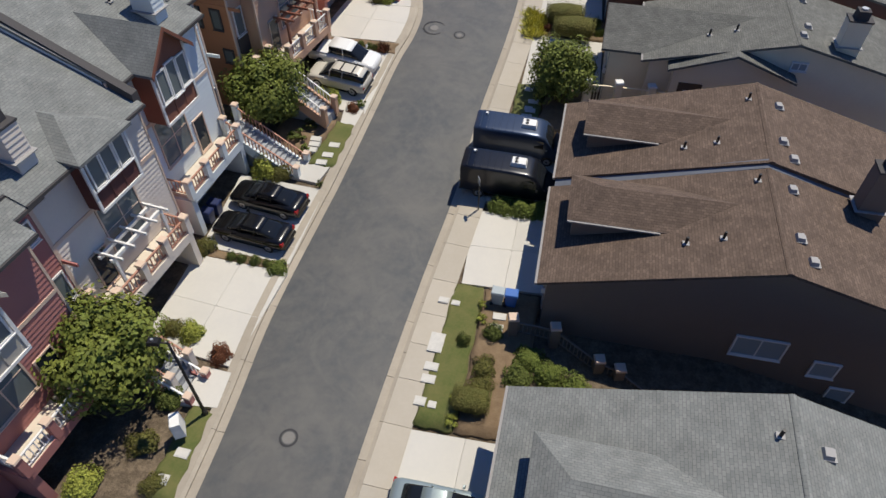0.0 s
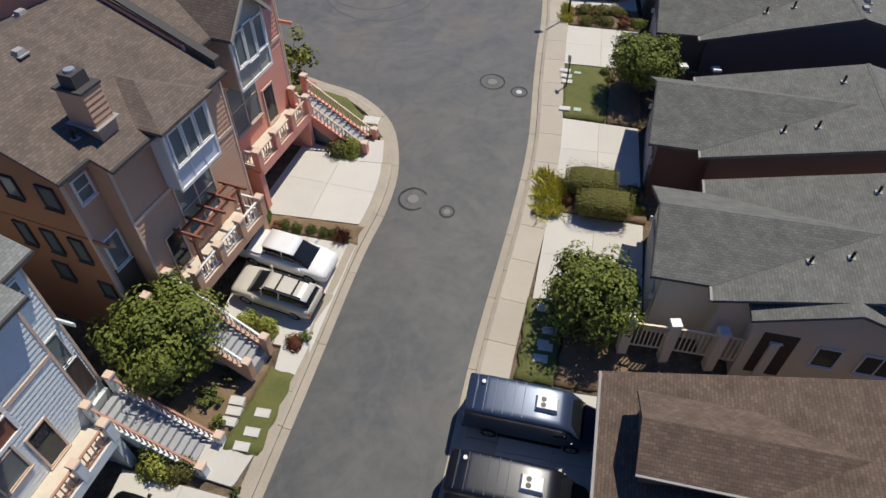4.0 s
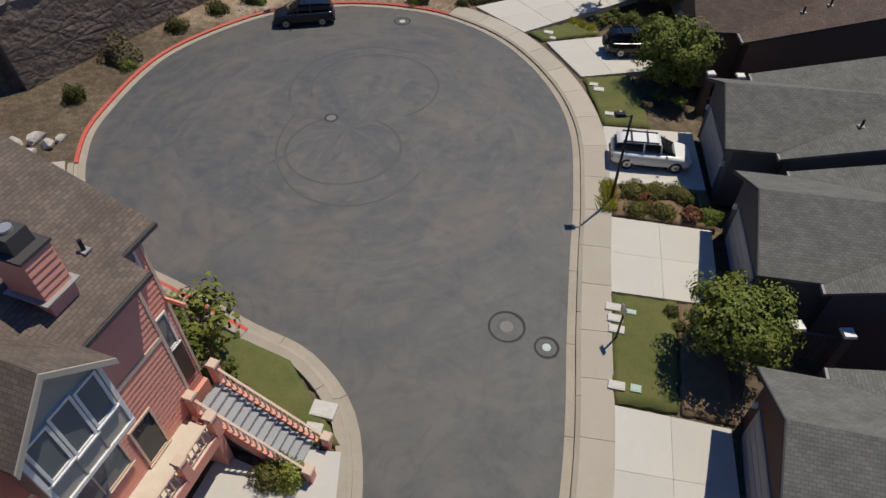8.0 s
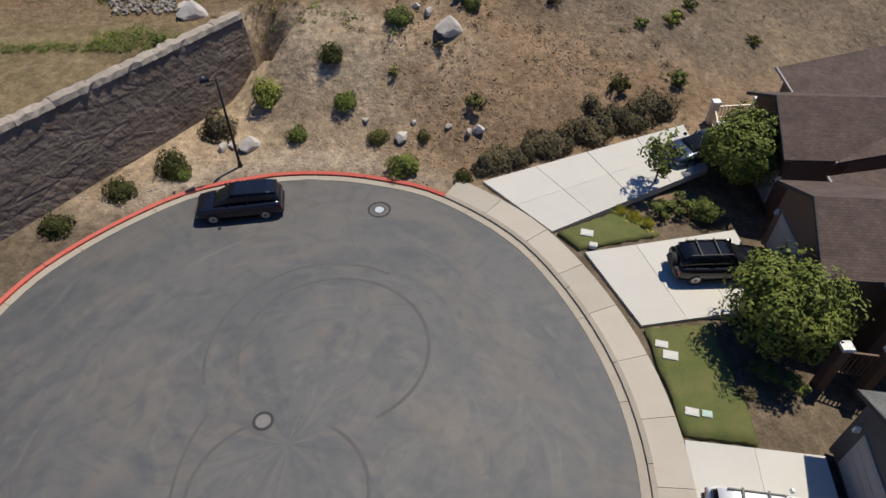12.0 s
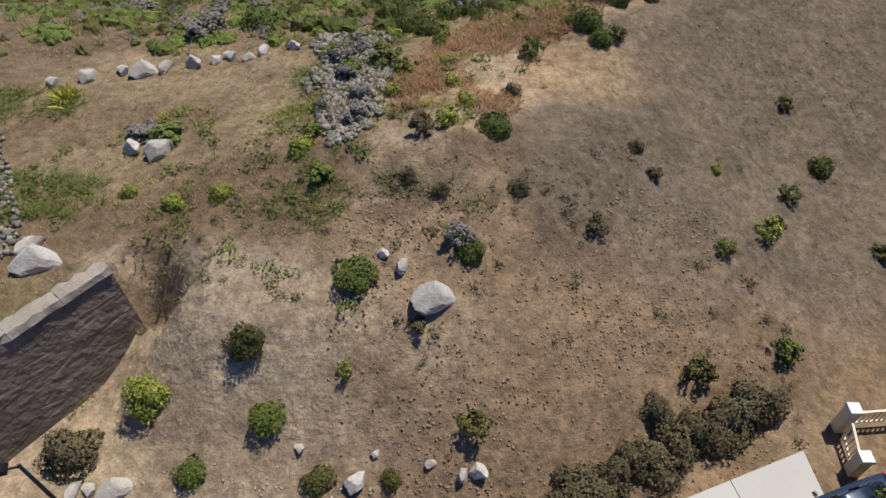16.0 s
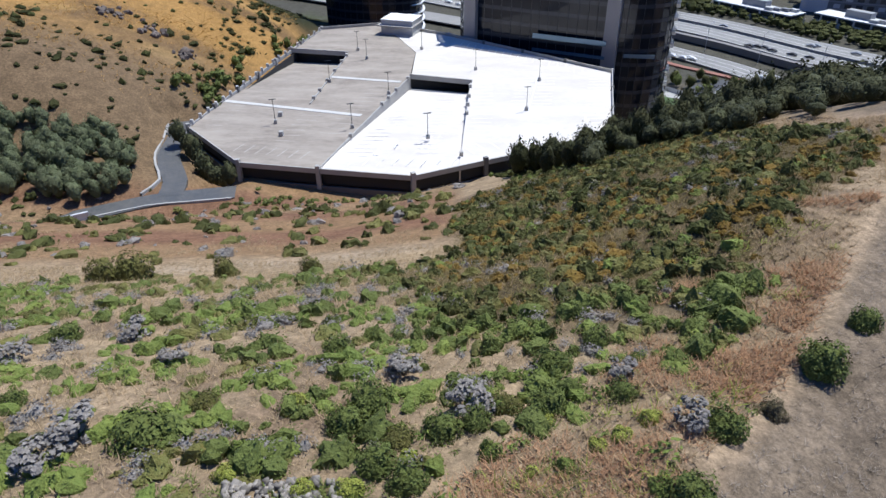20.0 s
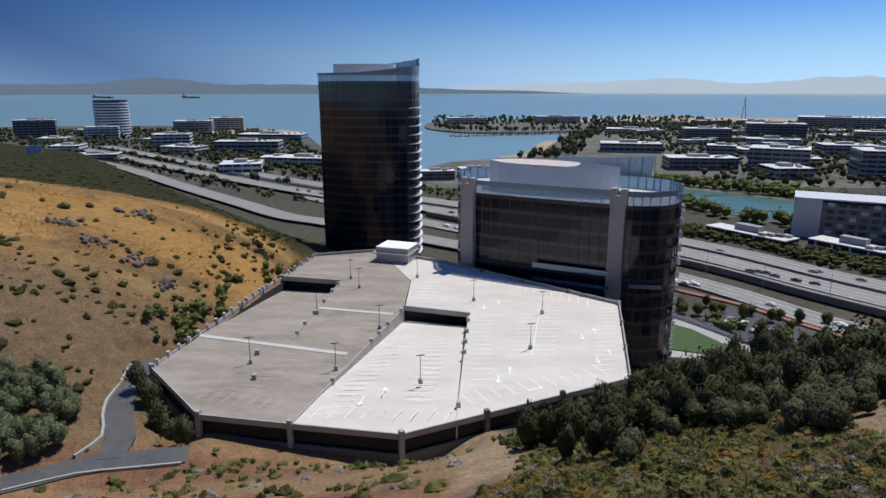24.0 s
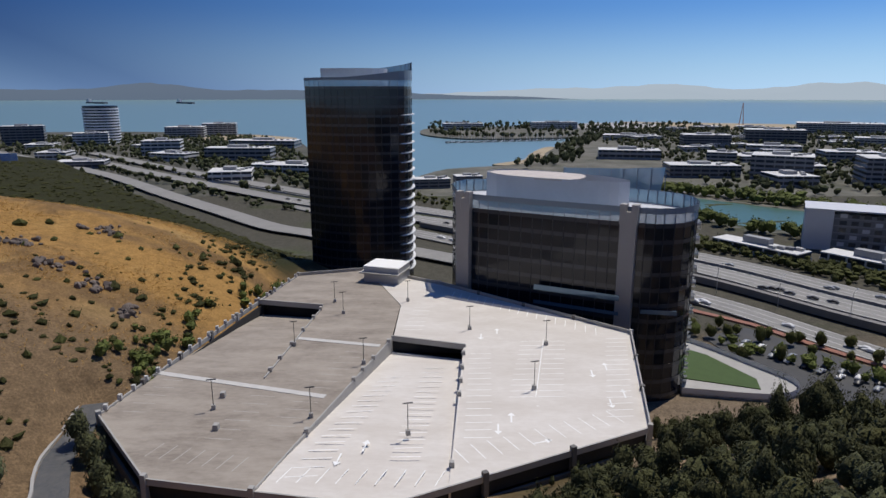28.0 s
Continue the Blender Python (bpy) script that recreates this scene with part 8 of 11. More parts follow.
def grass_field(name, mat, count, area, chance, size, label):
    rng = HILL_RNG
    x = rng.uniform(area[0], area[1], count * 4)
    y = rng.uniform(area[2], area[3], count * 4)
    ok = rng.uniform(size=count * 4) < chance(x, y)
    x, y = x[ok][:count], y[ok][:count]
    n_ = len(x)
    s = rng.uniform(size[0], size[1], n_)
    a = rng.uniform(0, 6.28, n_)
    m = np.zeros((n_, 4, 4))
    m[:, 0, 0], m[:, 0, 1], m[:, 1, 0], m[:, 1, 1] = 1.6 * s * np.cos(a), -1.6 * s * np.sin(a), 1.6 * s * np.sin(a), 1.6 * s * np.cos(a)
    m[:, 2, 2] = s
    m[:, :3, 3] = np.c_[x, y, land(x, y) - 0.02]
    m[:, 3, 3] = 1
    return tagged(part(name, scatter(name, TUFT, TUFT_F, m, mat)), label, "grass", kind="stuff")


grass_field("dry_grass", STRAW, 24000, (-60, 22, 112, 158), lambda x, y: slope_band(x, y) * (1 - 0.7 * thicket_at(x, y)) * (0.25 + 0.75 * patches(x, y, 3, -0.4, 0.6)), (0.15, 0.48), "pale dry grass on the slope")
grass_field("valley_grass", STRAW, 4000, (-70, 5, 157, 215), lambda x, y: valley_at(x, y) * patches(x, y, 5, -0.3, 0.6, 9), (0.2, 0.5), "pale dry grass on the valley's terraces")
grass_field("russet_grass", STRAW_RED, 20000, (0, 27, 108, 137), lambda x, y: ease(0.3, -1.0, crest_side(x, y)) * ease(-9, -6, crest_side(x, y)) * patches(x, y, 3, -0.3, 0.5, 20), (0.2, 0.5), "russet dry grass beside the crest")
grass_field("grey_stalks", STRAW_GREY, 20000, (4, 60, 98, 140), lambda x, y: ease(-0.3, 1.5, crest_side(x, y)) * (0.2 + 0.8 * patches(x, y, 2.0, -0.4, 0.6)), (0.07, 0.3), "grey dry stalks on the east slope")
grass_field("terrace_grass", STRAW, 12000, (-45, 0, 99, 121), lambda x, y: (0.2 + 0.8 * patches(x, y, 3, -0.2, 0.7)) * (crest_side(x, y) < -2), (0.08, 0.28), "short dry grass on the terrace")
grass_field("green_tufts", LEAF_SPRING, 2600, (-14, 8, 102, 121), lambda x, y: (ease(4, 1.5, np.abs(x + 2.4 + 0.12 * (y - 112))) + 0.35 * ease(115, 118, y) + 0.25 * ease(106, 103, y)) * patches(x, y, 1.2, 0.0, 0.3) * (crest_side(x, y) < 0), (0.2, 0.5), "tufts of fresh green grass round the rock channel")
grass_field("crest_tufts", LEAF_YELLOW, 1200, (0, 26, 112, 134), lambda x, y: ease(-0.3, -1, crest_side(x, y)) * ease(-9, -5, crest_side(x, y)) * patches(x, y, 1.0, 0.1, 0.4, 7), (0.25, 0.6), "yellow-green tufts along the crest")
grass_field("wall_top_grass", LEAF_SPRING, 3400, (-28, -8, 96, 114), lambda x, y: (edge_distance(x, y) > 4) * patches(x, y, 2.2, 0.0, 0.35, 17) * (0.25 + ease(-12, -15, x)), (0.2, 0.5), "fresh green grass above the retaining wall")
grass_field("terrace_tufts", LEAF_YELLOW, 1500, (-12, 4, 101, 114), lambda x, y: patches(x, y, 1.6, 0.15, 0.45, 44), (0.2, 0.45), "yellow-green tufts on the terrace")
grass_field("crest_grass", STRAW, 16000, (2, 60, 116, 172), lambda x, y: ease(0.2, -0.8, crest_side(x, y)) * ease(-9, -6, crest_side(x, y)) * (0.3 + 0.7 * patches(x, y, 3, -0.3, 0.5, 70)), (0.2, 0.5), "golden dry grass beside the crest trail")
grass_field("thicket_grass", material("olive_dry_grass", (0.16, 0.128, 0.056), 0.95, island=0.3, spots=0.5, scale=0.2, second=(0.24, 0.175, 0.08), spec=0.1), 15000, (-2, 75, 126, 190), lambda x, y: thicket_at(x, y), (0.25, 0.6), "olive dry grass between the bushes")
grass_field("bank_grass", STRAW_GREY, 5000, (-9, 20, 93, 110), lambda x, y: 0.6 * patches(x, y, 2, -0.2, 0.7), (0.06, 0.2), "sparse dry stalks on the bank")
grass_field("gold_grass", material("golden_grass", (0.46, 0.275, 0.09), 0.95, island=0.3, spec=0.1), 14000, (-180, -58, 235, 400), lambda x, y: on_gold(x, y) * ease(255, 300, y) * patches(x, y, 10, -0.5, 0.5, 50), (0.4, 0.9), "golden dry grass on the hill")

# ---- rocks ----


def boulder_mesh(seed, mat, flat=0.7, rough=0.35):
    bm = bmesh.new()
    bmesh.ops.create_icosphere(bm, subdivisions=3, radius=1)
    o = Vector((seed * 7.1, seed * 3.3, seed))
    rr = random.Random(seed)
    cuts = [(Vector((rr.gauss(0, 1), rr.gauss(0, 1), rr.gauss(0.2, 0.8))).normalized(), rr.uniform(0.45, 0.78)) for _ in range(15)]
    for v in bm.verts:
        k = 1 + rough * noise.noise(v.co * 1.1 + o) + rough * 0.5 * noise.noise(v.co * 2.7 + o)
        q = v.co * k
        for ax, far in cuts:
            d = q.dot(ax) - far
            if d > 0:
                q = q - ax * d * 0.95
        v.co = Vector((q.x, q.y, q.z * flat))
    me = bpy.data.meshes.new("boulder")
    bm.to_mesh(me)
    bm.free()
    me.materials.append(mat)
    return me


BOULDERS = [boulder_mesh(i, ROCK) for i in range(5)]
BOULDERS_GREY = [boulder_mesh(i + 9, ROCK_DARK) for i in range(3)]


def boulder(x, y, r, i, label="weathered pale boulder half sunk in the soil", squash=1.0, grey=False):
    bank = (BOULDERS_GREY if grey else BOULDERS)
    z = land_at(x, y)
    ob = part("boulder", bank[i % len(bank)], at=pose(x, y, z + r * 0.25, 0, 0, i * 73) @ Matrix.Diagonal((r, r * squash, r * 0.85, 1)))
    tagged(ob, label, "rock", group="boulders")


for k, (x, y, r) in enumerate(((2.1, 99.3, 1.1), (0.9, 100.6, 0.5), (0.1, 101.0, 0.35), (-0.7, 93.7, 0.65), (-2.9, 94.8, 0.32), (2.1, 94.3, 0.3), (3.3, 94.0, 0.38), (3.9, 94.0, 0.5), (0.0, 94.6, 0.25), (-10.8, 93.5, 0.45), (-9.8, 93.5, 0.85), (-11.4, 93.5, 0.5))):
    boulder(x, y, r, k, squash=0.8)
for k, (x, y, r) in enumerate(((-13.9, 100.8, 1.2), (-14.6, 101.8, 0.8), (-12.6, 108.2, 0.7), (-11.1, 107.8, 1.0), (-15.6, 115.4, 0.7), (-14.4, 115.2, 1.0), (-13.2, 115.6, 0.7), (-11.6, 115.6, 0.7), (-10.4, 115.9, 0.55), (-9.7, 116.3, 0.7), (-8.6, 116.0, 0.5), (-7.9, 116.8, 0.65), (-6.2, 117.0, 0.55), (-17.4, 114.8, 0.8), (-19.2, 114.4, 0.7))):
    boulder(x, y, r, k, "grey and white boulder on the terrace", 0.7)
for k, (x, y, r) in enumerate(((-24.7, 72.8, 0.7), (-23.5, 73.4, 0.75), (-22.5, 72.6, 0.6), (-23.3, 71.9, 0.55), (-24.4, 71.6, 0.6), (-25.6, 72.4, 0.7), (-22.0, 73.4, 0.5))):
    boulder(x, y, r, k, "tan boulder in a pile beside the apron", 0.85)
OUTCROPS = ((-86.2, 301.8, 4, 4), (-102.5, 341, 6, 3.5), (-98.5, 305.5, 5, 3), (-112.6, 316, 6, 3.5), (-74.5, 296, 2.5, 2.5))
for x0, y0, w, d in OUTCROPS:
    for k in range(24):
        x, y = x0 + HILL_RNG.normal(0, w * 0.5), y0 + HILL_RNG.normal(0, d * 0.6)
        boulder(x, y, HILL_RNG.uniform(0.6, 1.8), k, "dark grey rock of an outcrop on the golden hill", HILL_RNG.uniform(0.5, 1.0), True)
rip = np.array([(a, b) for a, b in zip(HILL_RNG.uniform(-5.2, 0.3, 4200), HILL_RNG.uniform(106.5, 118.5, 4200)) if abs(a + 2.4 + 0.12 * (b - 112) + 0.5 * ease(110, 106, b)) < (1.75 + 0.45 * math.sin(b * 1.3) + 0.3 * math.sin(a * 7 + b * 3)) * (0.3 + 0.7 * ease(106.5, 109.5, b))])[:1900]
rip2 = np.c_[HILL_RNG.uniform(-32, -14.5, 4600), HILL_RNG.uniform(101, 119, 4600)]
rip2 = rip2[np.abs(rip2[:, 0] + 16.6 + 0.62 * (rip2[:, 1] - 101)) < 2.2][:1500]
SMALL_ROCK = [(-0.8, -0.5, -0.4), (0.7, -0.65, -0.35), (0.95, 0.5, -0.4), (-0.6, 0.7, -0.35), (-0.55, -0.45, 0.35), (0.5, -0.3, 0.5), (0.7, 0.45, 0.2), (-0.35, 0.4, 0.45)]
SMALL_F = [(0, 3, 2), (0, 2, 1), (0, 1, 5), (0, 5, 4), (1, 2, 6), (1, 6, 5), (2, 3, 7), (2, 7, 6), (3, 0, 4), (3, 4, 7), (4, 5, 6), (4, 6, 7)]
for pts_, nm in ((rip, "riprap"), (rip2, "rock_channel")):
    q = np.c_[pts_, land(pts_[:, 0], pts_[:, 1]) + 0.08]
    ms = turn_matrices(q, HILL_RNG, (0.08, 0.25))
    tagged(part(nm, scatter(nm, SMALL_ROCK, SMALL_F, ms, ROCK_GREY)), "broken grey rock lining a drainage channel", "rocks", kind="stuff")
peb = np.c_[HILL_RNG.uniform(-19, 3, 900), HILL_RNG.uniform(88, 96, 900)]
pd = edge_distance(peb[:, 0], peb[:, 1])
peb = peb[(pd > 0.9) & (pd < 3.5)]
q = np.c_[peb, land(peb[:, 0], peb[:, 1]) + 0.01]
cl = np.c_[HILL_RNG.uniform(-2, 16, 6000), HILL_RNG.uniform(92, 106, 6000)]
cl = cl[(edge_distance(cl[:, 0], cl[:, 1]) > 1.2) & (HILL_RNG.uniform(size=6000) < 0.15 + patches(cl[:, 0], cl[:, 1], 2.5, -0.2, 0.6, 5))]
cq = np.c_[cl, land(cl[:, 0], cl[:, 1]) + 0.01]
tagged(part("soil_clods", scatter("soil_clods", SMALL_ROCK, SMALL_F, turn_matrices(cq, HILL_RNG, (0.02, 0.09)), CLOD)), "loose clods of brown soil on the bank", "soil", kind="stuff")
tagged(part("gravel", scatter("gravel", SMALL_ROCK, SMALL_F, turn_matrices(q, HILL_RNG, (0.03, 0.09)), ROCK)), "loose pale gravel behind the red curb", "gravel", kind="stuff")

# ---- rock-faced retaining wall ----
wall = thing("retaining_wall", "brown carved rock retaining wall with a pale ledge", "wall", kind="structure")
A, B = Vector((*WALL_A, 0)), Vector((*WALL_B, 0))
wd = (B - A).normalized()
wn_ = Vector((wd.y, -wd.x, 0))
wlen = (B - A).length
v, f, n_ = [], [], 27
for i in range(n_ + 1):
    s = wlen * i / n_
    p_ = A + wd * s
    top = 9.0 - 0.3 * math.sin(i * 0.7) * 0.3
    for off, z_ in ((0.9, 2.6), (0.0, top), (-0.55, top), (-0.7, 3)):
        qq = p_ + wn_ * off
        v.append((qq.x, qq.y, z_))
for i in range(n_):
    o = 4 * i
    f += [(o, o + 4, o + 5, o + 1), (o + 1, o + 5, o + 6, o + 2), (o + 2, o + 6, o + 7, o + 3)]
o = 4 * n_
f += [(3, 2, 1, 0), (o, o + 1, o + 2, o + 3)]
part("core", mesh_of("wall_core", v, f, ROCK_BROWN), wall)


def cut_cell(pts, mid, way):
    """The part of a flat polygon on the near side of the line through mid across way."""
    out = []
    for i, p0 in enumerate(pts):
        p1 = pts[(i + 1) % len(pts)]
        d0, d1 = (p0 - mid).dot(way), (p1 - mid).dot(way)
        if d0 <= 0:
            out.append(p0)
        if d0 * d1 < 0:
            out.append(p0.lerp(p1, d0 / (d0 - d1)))
    return out


# carved slabs of rock, parted by deep cracks
wr = np.random.RandomState(8)
HIGH, FLAT = 6.5, 0.33
seeds = [Vector((wr.uniform(0, wlen) * FLAT, wr.uniform(0, HIGH))) for _ in range(95)]
for sp in seeds:
    cell = [Vector((max(0, sp.x - 3), max(0, sp.y - 3))), Vector((min(wlen * FLAT, sp.x + 3), max(0, sp.y - 3))), Vector((min(wlen * FLAT, sp.x + 3), min(HIGH, sp.y + 3))), Vector((max(0, sp.x - 3), min(HIGH, sp.y + 3)))]
    for other in seeds:
        if other is not sp and (other - sp).length < 5 and len(cell) > 2:
            cell = cut_cell(cell, (sp + other) / 2, (other - sp).normalized())
    if len(cell) < 3:
        continue
    mid = sum(cell, Vector((0, 0))) / len(cell)
    proud = wr.uniform(0.01, 0.045)
    rings = []
    for k, d in ((0.99, -0.06), (0.96, 0.02), (0.6, proud)):
        rings.append([(mid + (q - mid) * k * (1 + (0.04 * wr.normal() if d > 0 else 0)), d + (0.008 * wr.normal() if d > 0 else 0)) for q in cell])
    rings.append([(mid + Vector((wr.normal() * 0.1, wr.normal() * 0.1)), proud + 0.015 * wr.normal())])
    sv, sf, c_ = [], [], len(cell)
    for row in rings:
        for q, d in row:
            base_ = A + wd * (q.x / FLAT) + wn_ * (0.9 * (1 - q.y / 6.4) + d)
            sv.append((base_.x, base_.y, 2.6 + q.y * 0.985))
    for r0 in range(2):
        sf += [(r0 * c_ + i, r0 * c_ + (i + 1) % c_, (r0 + 1) * c_ + (i + 1) % c_, (r0 + 1) * c_ + i) for i in range(c_)]
    sf += [(2 * c_ + i, 2 * c_ + (i + 1) % c_, 3 * c_) for i in range(c_)]
    part("stone", mesh_of("stone", sv, sf, ROCK_BROWN), wall)
ROCK_CAP = material("pale_rock_ledge", (0.42, 0.36, 0.3), 0.95, spots=0.7, scale=0.7, second=(0.27, 0.23, 0.19), bump=0.9, bump_scale=3, depth=0.08, rand=0.08, spec=0.15)
for i in range(13):
    # uneven rock ledges along the top
    rows_, cv, cf = 7, [], []
    for j in range(rows_):
        s_ = wlen * (i + (j + 0.02 if j == 0 else j - 0.02 if j == rows_ - 1 else j) / (rows_ - 1)) / 13
        p0 = A + wd * s_
        for off, z_ in ((0.14 + 0.04 * wr.normal(), 8.85), (0.06 + 0.04 * wr.normal(), 9.14 + 0.03 * wr.normal()), (-0.25 + 0.05 * wr.normal(), 9.2 + 0.03 * wr.normal()), (-0.6 + 0.07 * wr.normal(), 9.14 + 0.03 * wr.normal()), (-0.75 + 0.07 * wr.normal(), 8.6)):
            q = p0 + wn_ * off
            cv.append((q.x, q.y, z_))
    for j in range(rows_ - 1):
        cf += [(j * 5 + k, j * 5 + k + 1, j * 5 + k + 6, j * 5 + k + 5) for k in range(4)] + [(j * 5 + 4, j * 5, j * 5 + 5, j * 5 + 9)]
    cf += [(4, 3, 2, 1, 0), tuple(range(rows_ * 5 - 5, rows_ * 5))]
    part("cap", mesh_of("cap", cv, cf, ROCK_CAP), wall, "pale rock ledge")

# ---- street furniture ----


def street_lamp(x, y, z, h, turn, label):
    host = thing("street_lamp", label, "street lamp", pose(x, y, z, 0, 0, turn), group="street lamps")
    part("pole", Build().tube((0, 0, -0.3), (0, 0, h), 0.09, 0.055, 10).mesh("pole", BLACK_METAL, True), host)
    part("base", Build().tube((0, 0, -0.05), (0, 0, 0.35), 0.16, 0.12, 10).mesh("base", BLACK_METAL), host)
    part("arm", Build().tube((0, 0, h - 0.1), (0.5, 0, h), 0.04, sides=8).mesh("arm", BLACK_METAL), host)
    hd = part("head", Build().box(0.3, 0.85, -0.2, 0.2, h - 0.03, h + 0.14, bevel=0.05).mesh("head", BLACK_METAL), host)
    part("sensor", Build().tube((0.6, 0, h + 0.13), (0.6, 0, h + 0.22), 0.06, sides=10).mesh("sensor", GALV), hd)


street_lamp(10.65, 67.6, 3.45, 5.7, 180, "tall black street lamp at the sidewalk's edge")
street_lamp(-10.1, 91.9, 3.7, 5.9, 200, "black street lamp behind the red curb")
street_lamp(-13.4, 61.2, 3.2, 5.9, 0, "black street lamp behind the curved curb")
street_lamp(-11.7, 16.4, -1.0, 6.0, 180, "black street lamp on a narrow lawn")


def sign(x, y, h, label):
    host = thing("street_sign", label, "sign", pose(x, y, float(road_z(y)) + 0.15, 0, 0, -75))
    part("post", Build().box(-0.035, 0.035, -0.035, 0.035, -0.3, h).mesh("post", BLACK_METAL), host)
    part("plate", Build().box(-0.22, 0.22, -0.05, -0.036, h - 0.5, h).mesh("plate", GALV), host)


sign(2.05, 29.85, 2.6, "small grey sign on a dark post")
sign(9.35, 58.6, 2.3, "small grey sign on a dark post over a lawn")


def bin_(x, y, c, label, turn=0):
    host = thing("wheelie_bin", label, "bin", pose(x, y, float(road_z(y)) + 0.16, 0, 0, turn))
    part("body", loft([[(sx * w, sy * d, z_) for sx, sy in ((-1, -1), (1, -1), (1, 1), (-1, 1))] for w, d, z_ in ((0.22, 0.26, 0.05), (0.28, 0.34, 0.95))], "bin_body", c, False), host)
    part("lid", Build().box(-0.31, 0.31, -0.38, 0.38, 0.952, 1.04, bevel=0.05).mesh("lid", c), host)
    for sx in (-0.25, 0.25):
        part("wheel", Build().tube((sx - 0.03, 0.3, 0.1), (sx + 0.03, 0.3, 0.1), 0.1, sides=12).mesh("wheel", RUBBER), host)


BLUE_BIN = material("blue_bin_plastic", (0.02, 0.12, 0.42), 0.5)
GREY_BIN = material("grey_bin_plastic", (0.35, 0.4, 0.42), 0.5)
DARK_BIN = material("dark_bin_plastic", (0.02, 0.03, 0.09), 0.5)
bin_(3.55, 22.75, BLUE_BIN, "blue wheeled recycling bin beside a gate", 80)
bin_(2.85, 22.9, GREY_BIN, "pale grey wheeled bin beside a gate", 75)
bin_(-14.3, 28.9, DARK_BIN, "dark wheeled bin under a deck", 70)
bin_(-14.0, 29.6, DARK_BIN, "dark blue wheeled bin under a deck", 75)
box_ = thing("mailbox_cluster", "white metal cluster mailbox on a pedestal", "mailbox", pose(-12.5, 15.3, float(road_z(15.3)) + 0.18, 0, 0, -70))
part("cabinet", Build().box(-0.4, 0.4, -0.25, 0.25, 0.45, 1.5, bevel=0.03).mesh("cabinet", WHITE), box_)
part("pedestal", Build().box(-0.15, 0.15, -0.15, 0.15, -0.1, 0.45).mesh("pedestal", GALV), box_)
for i in range(3):
    for j in range(4):
        part("door", Build().box(-0.36 + i * 0.245, -0.36 + i * 0.245 + 0.225, -0.262, -0.25, 0.52 + j * 0.235, 0.52 + j * 0.235 + 0.21).mesh("door", GALV), box_)
dish = thing("satellite_dish", "white satellite dish on a roof edge", "satellite dish", pose(-19.4, 16.9, 4.0, 0, 0, 40))
part("dish", Build().tube((0, 0, 0.5), (0.1, 0, 0.56), 0.02, 0.33, 18).mesh("dish", WHITE), dish)
part("mast", Build().tube((0, 0, -1.6), (0, 0, 0.5), 0.03, sides=8).mesh("mast", GALV), dish)

LID_GREY = material("pale_utility_lid", (0.62, 0.6, 0.55), 0.8, spots=0.3, scale=5)
LID_GREEN = material("green_utility_lid", (0.42, 0.55, 0.47), 0.7, spots=0.2, scale=5)


def ground_lid(x, y, w, d, mat, label, turn, name="utility_lid"):
    z = float(road_z(y)) + 0.22
    ob = thing(name, label, "utility lid" if name == "utility_lid" else "stepping stone", pose(x, y, z, math.degrees(math.atan2(float(road_z(y + 1) - road_z(y - 1)), 2)), 0, turn))
    part("slab", Build().box(-w / 2, w / 2, -d / 2, d / 2, -0.16, 0.05, bevel=0.02).mesh("lid", mat), ob)
    if name == "utility_lid":
        part("cover", Build().box(-w / 2 + 0.07, w / 2 - 0.07, -d / 2 + 0.07, d / 2 - 0.07, 0.05, 0.062, bevel=0.005).mesh("cover", mat), ob)


for x, y, w, d, m in ((9.5, 60.3, 0.75, 0.45, LID_GREY), (9.5, 59.65, 0.75, 0.45, LID_GREY), (9.45, 59.05, 0.75, 0.45, LID_GREY), (10.3, 60.0, 0.5, 0.3, LID_GREEN), (8.95, 56.15, 0.75, 0.45, LID_GREY), (9.75, 56.0, 0.5, 0.4, LID_GREEN), (11.55, 79.2, 0.6, 0.4, LID_GREY), (11.8, 78.6, 0.7, 0.5, LID_GREY), (12.0, 75.8, 0.6, 0.4, LID_GREY), (12.6, 75.7, 0.45, 0.35, LID_GREEN), (9.3, 86.3, 0.7, 0.5, LID_GREY), (9.5, 85.45, 0.45, 0.35, LID_GREY),
                      (-0.1, 23.0, 0.6, 0.4, LID_GREY), (0.55, 22.8, 0.5, 0.35, LID_GREY), (-0.5, 20.3, 0.8, 1.2, LID_GREY), (-0.75, 18.9, 0.75, 0.5, LID_GREY), (-0.9, 18.2, 0.75, 0.5, LID_GREY), (-1.3, 17.0, 0.6, 0.5, LID_GREY), (-0.7, 16.8, 0.45, 0.4, LID_GREY), (-3.6, 55.0, 1.1, 0.75, LID_GREY), (-12.3, 14.4, 0.7, 0.5, LID_GREY), (-12.9, 13.2, 0.6, 0.5, LID_GREY), (6.1, 41.0, 0.6, 0.45, LID_GREY), (5.9, 39.0, 0.6, 0.45, LID_GREY)):
    ground_lid(x, y, w, d, m, "concrete utility lid set in the lawn", -14)
for x, y in ((-7.4, 35.5), (-7.75, 34.6), (-8.1, 33.95), (-8.7, 36.1), (-8.75, 35.6), (-8.9, 35.1), (-3.9, 54.2), (-4.2, 53.7), (2.9, 21.9), (2.7, 21.2), (5.7, 38.2), (6.0, 38.8), (6.3, 39.7)):
    ground_lid(x, y, 0.75, 0.45, LID_GREY, "pale stepping stone in the grass", -10, "stepping_stone")

